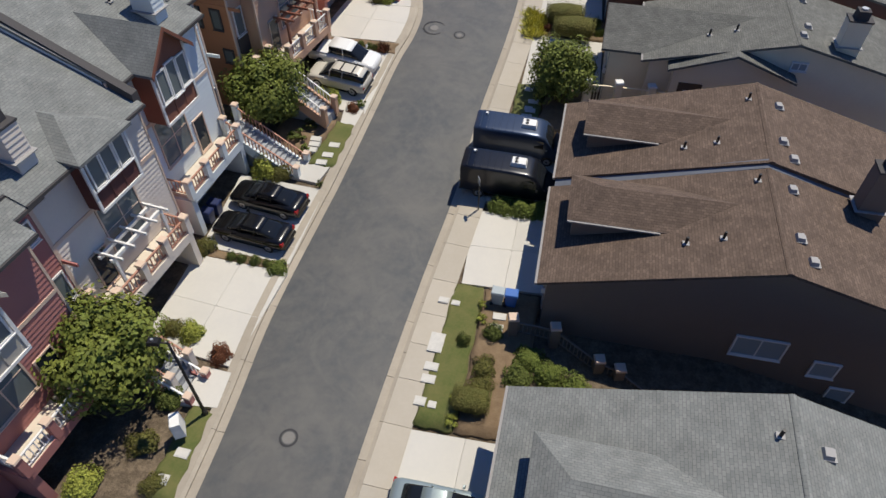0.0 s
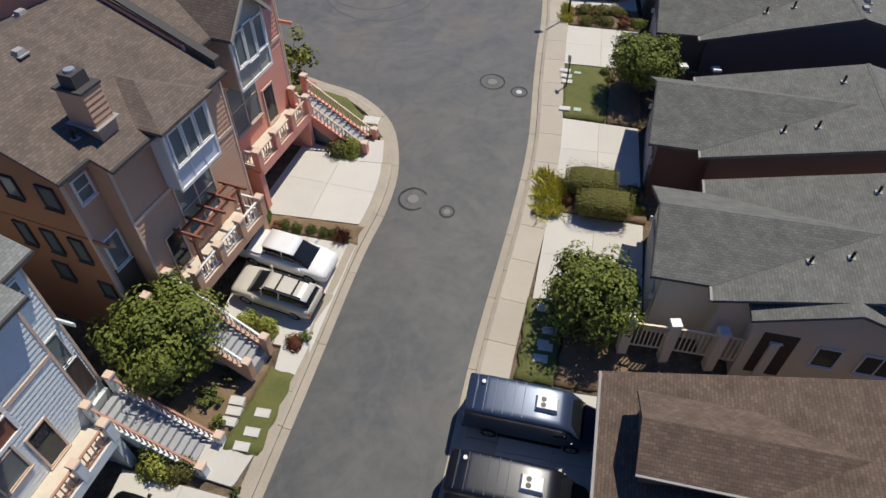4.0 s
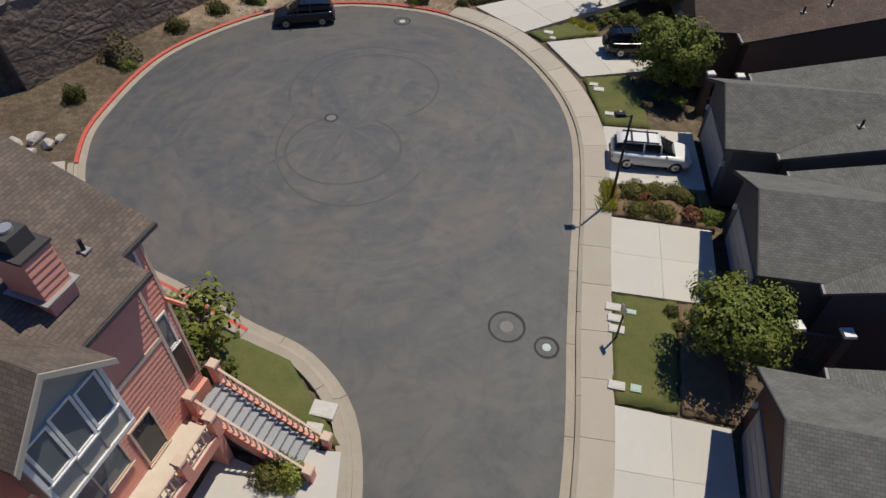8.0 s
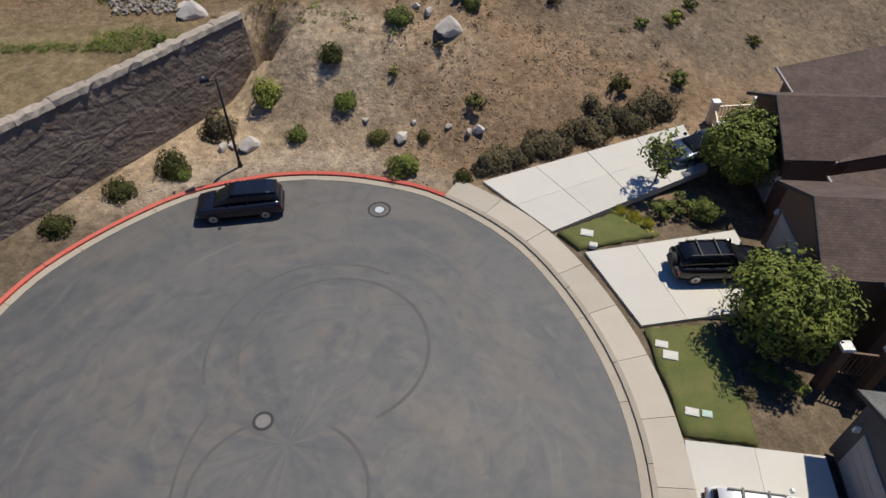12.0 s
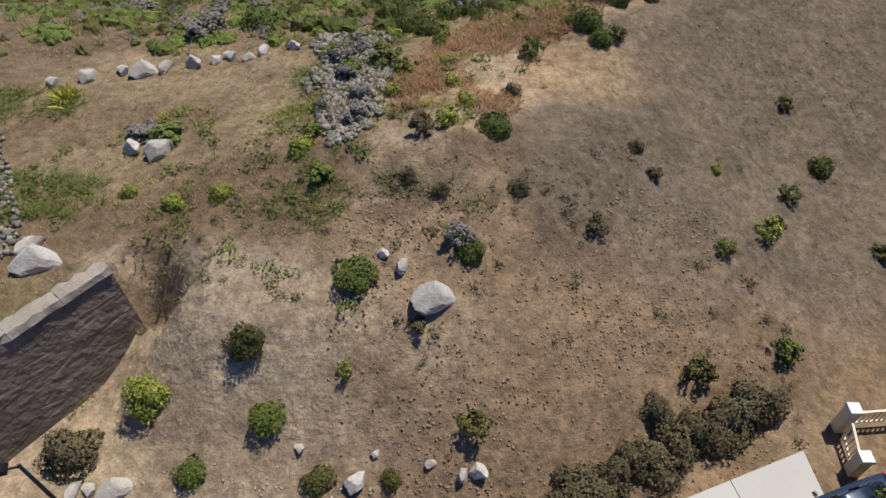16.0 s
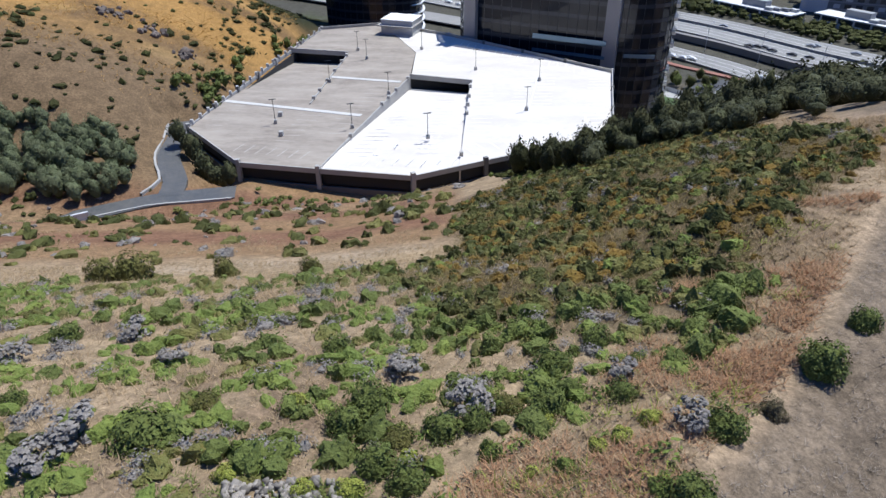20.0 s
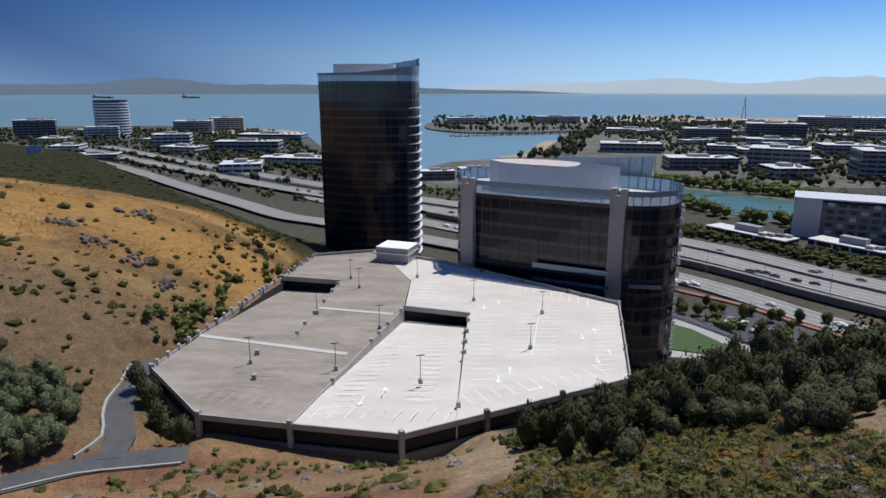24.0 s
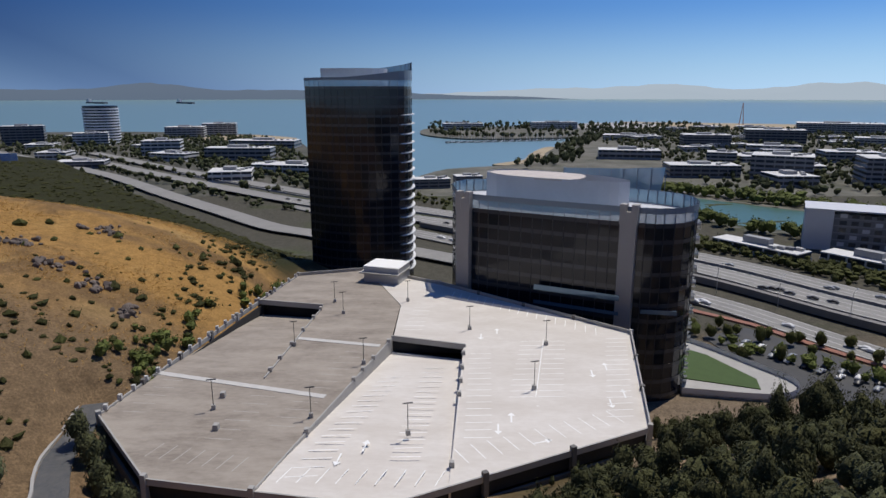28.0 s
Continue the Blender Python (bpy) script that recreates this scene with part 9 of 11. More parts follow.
# ---- parking garage below the hill ----
DECK_WHITE = material("bright_deck_concrete", (0.67, 0.635, 0.59), 0.9, spots=0.55, scale=0.13, second=(0.5, 0.45, 0.395), bump=0.1, stretch=(0.45, 1, 1))
DECK_GREY = material("weathered_deck_concrete", (0.215, 0.183, 0.152), 0.9, spots=0.9, scale=0.16, second=(0.38, 0.335, 0.285), bump=0.1, stretch=(0.4, 1, 1))
GARAGE_WALL = material("garage_concrete", (0.15, 0.144, 0.138), 0.9, spots=0.3, scale=0.2)
PARAPET = material("parapet_concrete", (0.4, 0.388, 0.368), 0.9, spots=0.3, scale=0.3)
PALE_POST = material("pale_post_concrete", (0.56, 0.545, 0.52), 0.9, spots=0.3, scale=0.5)
STALL = material("white_stall_paint", (0.85, 0.85, 0.83), 0.7)
STALL_FAINT = material("worn_stall_paint", (0.4, 0.375, 0.34), 0.8)
# near-black colour of the sheets that paint shade into the garage's gaps
VOID_SHADE = material("painted_interior_shade", (0.03, 0.03, 0.032), 0.95)
DZ = -31.5
garage = thing("parking_garage", "multi-storey concrete parking garage with empty roof deck", "parking garage")
RIM = [(-61, 254), (-43, 233), (-25, 229.6), (-4.5, 226), (42, 249), (52, 297), (3, 341), (-22, 358), (-44, 351), (-52, 310)]
west_front = [(-61, 254), (-43, 233), (-25, 229.6), (-22.5, 240), (-16, 265.5), (-34, 270.5), (-57, 276)]
west_ramp = [(-57, 276), (-34, 270.5), (-30, 318), (-50.8, 323)]
west_side = [(-16, 265.5), (-8.5, 294), (-8, 320), (-22, 358), (-24.5, 344), (-30, 318), (-34, 270.5)]
west_back = [(-50.8, 323), (-30, 318), (-24.5, 344), (-22, 358), (-44, 351)]
east_low = [(-24.8, 229.7), (-4.5, 226), (5.2, 231), (9, 288), (-8.3, 293.8), (-22.3, 240)]
east = [(5.4, 231.1), (42, 249), (52, 297), (3, 341), (-21.6, 357.6), (-7.8, 320), (-8.1, 294.4), (9.4, 288.4)]
for outline in (west_front, west_side, west_back):
    part("roof_deck", Build().slab([(x, y, DZ) for x, y in outline], 0.5).mesh("roof_deck", DECK_GREY), garage, "weathered grey roof deck")
part("ramp", Build().slab([(x, y, DZ - max(0.0, (y - 276) / 45) * 3.6) for x, y in west_ramp], 0.5).mesh("ramp", DECK_GREY), garage, "weathered ramp sloping down")
ramp_z = lambda y: DZ - 0.02 - max(0.0, (y - 245) / 45) * 3.2
part("ramp", Build().slab([(x, y, ramp_z(y)) for x, y in east_low], 0.5).mesh("ramp", DECK_WHITE), garage, "bright ramp sloping down")
part("roof_deck", Build().slab([(x, y, DZ + 0.02) for x, y in east], 0.5).mesh("roof_deck", DECK_WHITE), garage, "bright concrete roof deck")
# dark sheets under the deck edges stand for the shaded depth below
part("slot_shade", Build().box(-8.6, 9.4, 294.2, 294.8, DZ - 4, DZ - 0.5).mesh("slot_shade", VOID_SHADE), garage)
part("slot_beam", Build().slab([(-8.6, 293.6, DZ + 0.9), (9.6, 287.8, DZ + 0.9), (9.8, 288.2, DZ + 0.9), (-8.4, 294.0, DZ + 0.9)], 1.4).mesh("slot_beam", PARAPET), garage)
part("slot_shade", Build().slab([(-50.6, 325, DZ - 0.5), (-30, 320, DZ - 0.5), (-29.9, 320.5, DZ - 0.5), (-50.5, 325.5, DZ - 0.5)], 4.2).mesh("slot_shade", VOID_SHADE), garage)
part("slot_beam", Build().slab([(-50.8, 322.6, DZ + 1.0), (-30, 317.6, DZ + 1.0), (-29.9, 318, DZ + 1.0), (-50.7, 323, DZ + 1.0)], 1.5).mesh("slot_beam", PARAPET), garage)


def wall_run(a, b, z0, z1, th, mat, name, parent, out=0.0):
    a, b = Vector((*a, 0)), Vector((*b, 0))
    ln = (b - a).length
    part(name, Build().box(0, ln, -th / 2 - out, th / 2 - out, z0, z1).mesh(name, mat), parent, at=Matrix.Translation(a) @ Matrix.Rotation(math.atan2(b.y - a.y, b.x - a.x), 4, "Z"))


for i in range(len(RIM)):
    a, b = RIM[i], RIM[(i + 1) % len(RIM)]
    wall_run(a, b, DZ - 0.7, DZ + (0.45 if i < 4 or i > 7 else 1.0), 0.3, PARAPET, "parapet", garage)
    wall_run(a, b, DZ - 3.6, DZ - 0.75, 0.2, VOID_SHADE, "opening", garage, -0.9)
    wall_run(a, b, DZ - 6.2, DZ - 3.6, 0.5, GARAGE_WALL, "spandrel", garage)
    wall_run(a, b, DZ - 30, DZ - 6.3, 0.4, GARAGE_WALL, "lower_wall", garage, -0.4)
    ln = math.hypot(b[0] - a[0], b[1] - a[1])
    k = max(1, int(ln / 14))
    for j in range(k):
        t = j / k
        x, y = a[0] + (b[0] - a[0]) * t, a[1] + (b[1] - a[1]) * t
        part("column", Build().box(-0.45, 0.45, -0.45, 0.45, -7, 1.15).mesh("column", GARAGE_WALL if j else PARAPET), garage, at=pose(x, y, DZ, 0, 0, math.degrees(math.atan2(b[1] - a[1], b[0] - a[0]))))
# pale posts along the west rim
for a, b, count in ((RIM[0], RIM[9], 13), (RIM[9], RIM[8], 8)):
    for j in range(count):
        t = (j + 0.5) / count
        part("rim_post", Build().box(-0.4, 0.4, -0.4, 0.4, 0.3, 1.35, bevel=0.05).mesh("rim_post", PALE_POST), garage, at=pose(a[0] + (b[0] - a[0]) * t, a[1] + (b[1] - a[1]) * t, DZ, 0, 0, 9))
for a, b, top_, mat_, steps in (((-24.9, 229.8), (-8.4, 293.6), 0.35, PARAPET, (0.28, 0.62, 0.7, 0.8, 0.96)), ((5.3, 231.2), (9.4, 288.2), 0.12, DECK_WHITE, (0.1, 0.55, 0.66, 0.78, 0.92)), ((-34, 270.5), (-30, 318), 0.35, PARAPET, (0.08, 0.22, 0.4, 0.6, 0.8, 0.95))):
    wall_run(a, b, DZ - 4, DZ + top_, 0.3, mat_, "divider_wall", garage)
    for t in steps:
        part("curb_block", Build().box(-0.45, 0.45, -0.5, 0.5, 0.1, 1.0, bevel=0.05).mesh("curb_block", PARAPET), garage, at=pose(a[0] + (b[0] - a[0]) * t, a[1] + (b[1] - a[1]) * t, DZ))
for a, b in (((-58, 273.5), (-19.5, 262)), ((-32, 294), (-11, 289))):
    wall_run(a, b, DZ, DZ + 0.1, 1.6, PALE_POST, "expansion_curb", garage)
for x, y in ((-40, 262), (-37, 249)):
    part("curb_block", Build().box(-0.5, 0.5, -0.6, 0.6, 0.0, 1.1, bevel=0.05).mesh("curb_block", PARAPET), garage, at=pose(x, y, DZ))

def stall_row(a, b, count, length, turn, z, mat_i=0):
    """Painted lines at even steps from a to b, each of that length at that angle."""
    for i in range(count):
        t = i / max(1, count - 1)
        x, y = a[0] + (b[0] - a[0]) * t, a[1] + (b[1] - a[1]) * t
        c, s = math.cos(radians(turn)), math.sin(radians(turn))
        w = 0.09
        zz = z if not callable(z) else None
        pts = []
        for l_, q in ((0, -w), (length, -w), (length, w), (0, w)):
            px, py = x + l_ * c - q * s, y + l_ * s + q * c
            pts.append((px, py, (z(py) if callable(z) else z) + 0.012))
        part("stall_line", Build().poly(pts).mesh("stall_line", STALL_FAINT if z == DZ else STALL), garage)


EZ = DZ + 0.02
stall_row((-21, 234), (-9.5, 276), 17, 5.2, 4, ramp_z)
stall_row((0.5, 240), (5, 282), 16, -5.0, 2, ramp_z)
stall_row((-22, 232.5), (3, 231.5), 9, 4.5, 70, ramp_z)
stall_row((8.5, 238), (38, 251.5), 11, 5.0, 118, EZ)
stall_row((40.5, 254), (50, 294), 16, -5.2, 4, EZ)
stall_row((8, 246), (10.5, 284), 15, 5.0, 2, EZ)
stall_row((23.5, 262), (29.5, 292), 12, 5.0, 2, EZ)
stall_row((22.5, 262), (28.5, 292), 12, -5.0, 2, EZ)
stall_row((44, 301), (8, 333), 17, -5.0, 78, EZ)
stall_row((-6, 300), (-4, 318), 7, 5.0, 0, EZ)
stall_row((-57.5, 256), (-55.5, 270), 5, 4.5, -5, DZ)
stall_row((-46, 240), (-30, 235.5), 7, 4.5, 70, DZ)
stall_row((-38, 246), (-34, 266), 7, 5.0, -6, DZ)
stall_row((-23, 250), (-14, 285), 12, -5.0, -6, DZ)
stall_row((22.6, 258), (29.8, 293), 2, 0.5, 0, EZ)
part("stall_line", Build().poly([(22.9, 262, EZ + 0.012), (23.1, 262, EZ + 0.012), (29.3, 293, EZ + 0.012), (29.1, 293, EZ + 0.012)]).mesh("stall_line", STALL), garage)


def arrow(x, y, turn, z):
    c, s = math.cos(radians(turn)), math.sin(radians(turn))
    def at_(p_, q_):
        return (x + p_ * c - q_ * s, y + p_ * s + q_ * c, z + 0.012)
    part("arrow", Build().poly([at_(0, -0.16), at_(2.6, -0.16), at_(2.6, -0.75), at_(3.9, 0), at_(2.6, 0.75), at_(2.6, 0.16), at_(0, 0.16)]).mesh("arrow", STALL), garage, "white painted arrow")


for x, y, tr in ((14.5, 251, 265), (17, 251.5, 85), (37, 275, 265), (40.5, 275, 85), (37.6, 261, 265), (41, 261.5, 85), (14, 297, 265), (18, 297, 85), (20, 244, 20)):
    arrow(x, y, tr, EZ)
for x, y, tr in ((-13, 241, 262), (-9.5, 241.5, 82)):
    arrow(x, y, tr, ramp_z(y))


def deck_lamp(x, y, z, h=6.2):
    host = thing("deck_lamp", "twin-headed lamp on a concrete base on the deck", "lamp post", pose(x, y, z, 0, 0, 15), group="garage deck lamps")
    part("base", Build().box(-0.4, 0.4, -0.4, 0.4, 0, 1.0, bevel=0.05).mesh("base", PARAPET), host)
    part("pole", Build().tube((0, 0, 1.0), (0, 0, h), 0.08, 0.06, 8).mesh("pole", BLACK_METAL), host)
    for sx in (-1, 1):
        part("head", Build().box(min(0, sx * 0.9), max(0, sx * 0.9), -0.14, 0.14, h - 0.02, h + 0.1).mesh("head", BLACK_METAL), host)


for x, y in ((-40.1, 256.7), (-20.6, 253.4), (-31.6, 289.1), (-13.6, 278.2), (-27.3, 322.6), (-23.3, 312.6)):
    deck_lamp(x, y, DZ)
deck_lamp(-2.0, 247.4, ramp_z(247.4))
for x, y in ((23.1, 265.3), (11.2, 300.3), (29.3, 289.6), (-6.0, 323.5)):
    deck_lamp(x, y, EZ)
hut = thing("lift_lobby", "pale flat-roofed lift lobby on the garage roof", "lift lobby", pose(-14, 347, DZ + 0.02, 0, 0, -18))
part("shell", Build().box(-6, 6, -5, 5, 0, 5).mesh("shell", material("pale_grey_panel", (0.45, 0.46, 0.48), 0.6, spots=0.2, scale=0.4)), hut)
part("canopy", Build().box(-7.2, 6.4, -6.4, 5.2, 3.0, 3.4).mesh("canopy", PARAPET), hut)
part("roof", Build().box(-6.1, 6.1, -5.1, 5.1, 5, 5.3).mesh("roof", STALL), hut)

# ---- glass towers ----
TOWER_GLASS = material("tower_glass", (0.012, 0.015, 0.022), 0.07, spec=0.38, bump=0.02, bump_scale=0.25)
TOWER_SPANDREL = material("tower_spandrel", (0.04, 0.046, 0.058), 0.2, spec=0.5)
CROWN_GLASS = material("pale_crown_glass", (0.3, 0.47, 0.6), 0.12, metal=0.2)
CROWN_GLASS.node_tree.nodes["Principled BSDF"].inputs["Alpha"].default_value = 0.82
CROWN_FRAME = material("crown_mullion", (0.2, 0.25, 0.3), 0.4)
FACADE_MULLION = material("facade_mullion", (0.03, 0.035, 0.045), 0.4)
PALE_PANEL = material("pale_metal_panel", (0.62, 0.63, 0.65), 0.5, spots=0.15, scale=0.1)
PILASTER = material("grey_stone_pilaster", (0.36, 0.34, 0.32), 0.7, spots=0.15, scale=0.2)
BALCONY = material("white_fin", (0.72, 0.73, 0.75), 0.5)


def extrude(pts, z0, z1, name, mat, parent, label="", grow=0.0, cap=True, top=None):
    c = Vector((sum(p_[0] for p_ in pts) / len(pts), sum(p_[1] for p_ in pts) / len(pts), 0))
    q = []
    for p_ in pts:
        d = Vector((p_[0], p_[1], 0)) - c
        q.append(c + d * (1 + grow / max(d.length, 1)))
    n_ = len(q)
    tz = top or (lambda x, y: z1)
    v = [(p_.x, p_.y, z0) for p_ in q] + [(p_.x, p_.y, tz(p_.x, p_.y)) for p_ in q]
    f = [(i, (i + 1) % n_, n_ + (i + 1) % n_, n_ + i) for i in range(n_)]
    if cap:
        f += [tuple(range(n_, 2 * n_)), tuple(range(n_ - 1, -1, -1))]
    return part(name, mesh_of(name, v, f, mat), parent, label)


def closed(pts, step):
    ring_ = smooth_line([*pts, pts[0]], step)[:-1]
    return [(p_.x, p_.y) for p_ in ring_]


def glass_block(name, label, foot, z0, z1, floors, crown):
    host = thing(name, label, "office tower")
    fh = (z1 - z0) / floors
    for i in range(floors):
        za = z0 + i * fh
        extrude(foot, za, za + fh * 0.72, "glass_band", TOWER_GLASS, host, cap=False)
        extrude(foot, za + fh * 0.72, za + fh - 0.02, "spandrel", TOWER_SPANDREL, host, grow=0.12, cap=False)
    extrude(foot, z1 - 0.3, z1, "roof", PALE_PANEL, host, grow=-0.3)
    cr = extrude(foot, z1 + 0.02, z1 + 3, "glass_crown", CROWN_GLASS, host, "pale blue glass parapet", grow=0.15, cap=False, top=crown)
    for i in range(0, len(foot), 1):
        x, y = foot[i]
        part("mullion", Build().box(-0.14, 0.14, -0.14, 0.14, z1, crown(x, y) + 0.2).mesh("mullion", CROWN_FRAME), cr, at=pose(x, y, 0))
        part("mullion", Build().box(-0.09, 0.09, -0.09, 0.09, z0, z1 - 0.4).mesh("facade_mullion", FACADE_MULLION), host, at=pose(x, y, 0))
    extrude(foot, z1 + 2.6, z1 + 2.85, "crown_rail", CROWN_FRAME, cr, grow=0.3, cap=False, top=lambda x, y: crown(x, y) + 0.15)
    return host


foot_t = closed([(-57.5, 441), (-47.5, 434), (-35, 430), (-22.5, 430), (-12.7, 434), (-10, 446), (-13.6, 458), (-28, 466), (-44, 464), (-55.6, 455)], 3.0)
tall = glass_block("glass_tower", "tall dark glass office tower with curved plan and pale crown", foot_t, -58, 30.8, 22, lambda x, y: 34.4 + 3.2 * max(0.0, (x + 40) / 30) ** 1.3 + (3.8 if x > -34 and y > 448 else 0.0))
extrude(closed([(-50, 440), (-34, 437), (-22, 442), (-24, 454), (-44, 456)], 3), 30.8, 38.6, "penthouse", PALE_PANEL, tall, "pale rooftop plant screen")
for i in range(18):
    z_ = -52 + i * 4.16
    run = sorted([q for q in foot_t if q[0] > -16.5 and q[1] < 462], key=lambda q: q[1])
    b = Build()
    for j, (xa, ya) in enumerate(run):
        b.v += [(xa, ya, z_), (xa + 1.3, ya - 0.5, z_), (xa + 1.3, ya - 0.5, z_ - 0.35), (xa, ya, z_ - 0.35)]
        if j:
            for k in range(4):
                b.f.append((4 * j - 4 + k, 4 * j + k, 4 * j + (k + 1) % 4, 4 * j - 4 + (k + 1) % 4))
                b.m.append(0)
    part("balcony", b.mesh("balcony", BALCONY), tall)


def scaled(p_, k=1.1):
    return (4 + (p_[0] - 4) * k, 133 + (p_[1] - 133) * k)


foot_r = closed([scaled(q) for q in ((8, 331), (10.5, 320.5), (28, 309.5), (50, 298), (58, 295.5), (66, 299), (70.8, 309), (68.6, 321), (48, 336), (25, 350), (12, 349), (7.6, 341))], 3.0)
wide = glass_block("glass_office", "broad dark glass office building with grey pilasters and glass crown", foot_r, -60, -6.0, 12, lambda x, y: -1.9)
OFFICE_TOP = material("pinkish_roof_membrane", (0.6, 0.54, 0.5), 0.9, spots=0.4, scale=0.3)
drum = closed([scaled(q) for q in ((17, 329), (22, 321), (38, 312.5), (50, 308.5), (54, 313), (47, 323), (30, 335), (20, 335))], 3)
extrude(drum, -6.0, 3.4, "penthouse", PALE_PANEL, wide, "white rooftop plant enclosure", cap=False, top=lambda x, y: 3.7 - 0.012 * (x - 18))
extrude(closed([scaled(q) for q in ((17.5, 329), (22, 321.6), (38, 313.2), (44, 324.6), (30, 334.4), (20, 334.6))], 3), 2.9, 3.3, "penthouse_roof", OFFICE_TOP, wide, "pale flat roof inside the screen")
for a in ((10.2, 319.0), (50.0, 297.4)):
    x, y = scaled(a)
    pl = part("pilaster", Build().box(-2.2, 2.2, -1.2, 1.2, -60, -3.0).mesh("pilaster", PILASTER), wide, at=pose(x, y, 0, 0, 0, -30))
    part("pilaster_top", Build().box(-2.4, -0.7, -1.3, 1.3, -6.5, -1.0).box(0.7, 2.4, -1.3, 1.3, -6.5, -1.0).mesh("pilaster_top", PILASTER), pl)
fin = part("glass_fin", Build().poly([(66, 368, -4.5), (78, 361, -6.5), (79.6, 361, 3.6), (66, 368, 2.4)]).mesh("glass_fin", CROWN_GLASS), wide, "tilted pale glass screen")
part("glass_fin", Build().poly([(47, 371, -3.5), (66, 368, -4.5), (66, 368, 2.4), (47, 371, 2.4)]).mesh("glass_fin", CROWN_GLASS), wide, "pale glass screen")
for i in range(9):
    x, y = 47 + 4.05 * i, 371 - (0.16 * 4.05 * i if i < 5 else 0.16 * 19 + 0.58 * (4.05 * i - 19))
    part("fin_mullion", Build().box(-0.1, 0.1, -0.1, 0.1, -5, 2.6).mesh("fin_mullion", CROWN_FRAME), fin, at=pose(x, y, 0))
for i in range(12):
    z_ = -56 + i * 4.3
    for j in range(len(foot_r)):
        (xa, ya), (xb, yb) = foot_r[j], foot_r[(j + 1) % len(foot_r)]
        if xa > 75:
            b = Build().slab([(xa, ya, z_ + 1.2), (xb, yb, z_ - 0.6), (xb + 1.2, yb - 0.3, z_ - 0.6), (xa + 1.2, ya - 0.3, z_ + 1.2)], 0.5)
            part("sun_fin", b.mesh("sun_fin", BALCONY), wide, "white sun fin on the rounded end")
STRIP = material("pale_strip_glass", (0.16, 0.25, 0.34), 0.1, metal=0.3)
for xa, ya, xb, yb, za, hh in ((31, 324.4, 53, 313, -28.0, 1.6), (31, 324.4, 53, 313, -32.2, 1.0), (58.6, 311.2, 68, 309.6, -31.0, 1.2)):
    part("light_strip", Build().slab([(xa, ya, za + hh), (xb, yb, za + hh), (xb - 0.1, yb - 0.25, za + hh), (xa - 0.1, ya - 0.25, za + hh)], hh).mesh("light_strip", STRIP), wide, "band of pale reflective glass")

# ---- roads, lawn and ground below ----
ROAD_GREY = material("pale_highway_concrete", (0.27, 0.262, 0.245), 0.9, spots=0.6, scale=0.06, second=(0.19, 0.185, 0.175))
ROAD_DARK = material("dark_highway_asphalt", (0.13, 0.128, 0.125), 0.9, spots=0.3, scale=0.05)
CITY = -58.0


def ribbon(name, pts, w, z, mat, label, category="road", th=0.6):
    line = smooth_line(pts, 8.0)
    v, f = [], []
    for i, p_ in enumerate(line):
        d = (line[min(i + 1, len(line) - 1)] - line[max(i - 1, 0)]).normalized()
        s = Vector((-d.y, d.x)) * w / 2
        zz = z(p_.x, p_.y) if callable(z) else z
        v += [(p_.x - s.x, p_.y - s.y, zz - th), (p_.x - s.x, p_.y - s.y, zz), (p_.x + s.x, p_.y + s.y, zz), (p_.x + s.x, p_.y + s.y, zz - th)]
    for i in range(len(line) - 1):
        o = 4 * i
        f += [(o, o + 1, o + 5, o + 4), (o + 1, o + 2, o + 6, o + 5), (o + 2, o + 3, o + 7, o + 6)]
    return tagged(part(name, mesh_of(name, v, f, mat)), label, category, kind="structure")


ROUTES = ([(240, 290), (172, 385), (130, 450), (70, 510), (0, 570), (-120, 660)], [(270, 300), (190, 400), (150, 462), (88, 530), (20, 592), (-90, 680)], [(205, 270), (150, 345), (118, 400), (60, 470), (-20, 545)])
LANE_PAINT = material("lane_paint", (0.62, 0.61, 0.58), 0.8)
for route, z_, half in zip(ROUTES, (2.46, 1.86, 1.06), (7.9, 7.9, 6.9)):
    line = smooth_line(route, 8.0)
    for off in (-half, -half / 3, half / 3, half):
        side_line = []
        for i, p_ in enumerate(line):
            d = (line[min(i + 1, len(line) - 1)] - line[max(i - 1, 0)]).normalized()
            side_line.append((p_.x - d.y * off, p_.y + d.x * off))
        ribbon("lane_line", side_line, 0.3, CITY + z_, LANE_PAINT, "white lane line on the freeway", "road marking", 0.05)
for i in range(10):
    # lamps along the freeway's edge
    x, y = 212 - 17.5 * i, 312 + 22.5 * i - 0.4 * i * i
    lamp_ = thing("street_lamp", "tall grey freeway lamp with a single arm", "street lamp", pose(x, y, CITY, 0, 0, 35), group="freeway lamps")
    part("pole", Build().tube((0, 0, 0), (0, 0, 13), 0.16, 0.1, 8).mesh("pole", GALV), lamp_)
    part("arm", Build().tube((0, 0, 12.8), (2.6, 0, 13.6), 0.09, 0.07, 6).mesh("arm", GALV), lamp_)
    part("head", Build().box(2.3, 3.4, -0.2, 0.2, 13.5, 13.75, bevel=0.05).mesh("head", GALV), lamp_)
H = "multi-lane freeway across the flat land"
ribbon("highway", [(205, 270), (150, 345), (118, 400), (60, 470), (-20, 545), (-110, 640)], 15, CITY + 1.0, ROAD_GREY, "frontage road below the glass office")
ribbon("highway", [(240, 290), (172, 385), (130, 450), (70, 510), (0, 570), (-120, 660), (-300, 830), (-520, 1050)], 17, CITY + 2.4, ROAD_GREY, H)
ribbon("highway", [(270, 300), (190, 400), (150, 462), (88, 530), (20, 592), (-90, 680), (-280, 860), (-500, 1085)], 17, CITY + 1.8, ROAD_GREY, H)
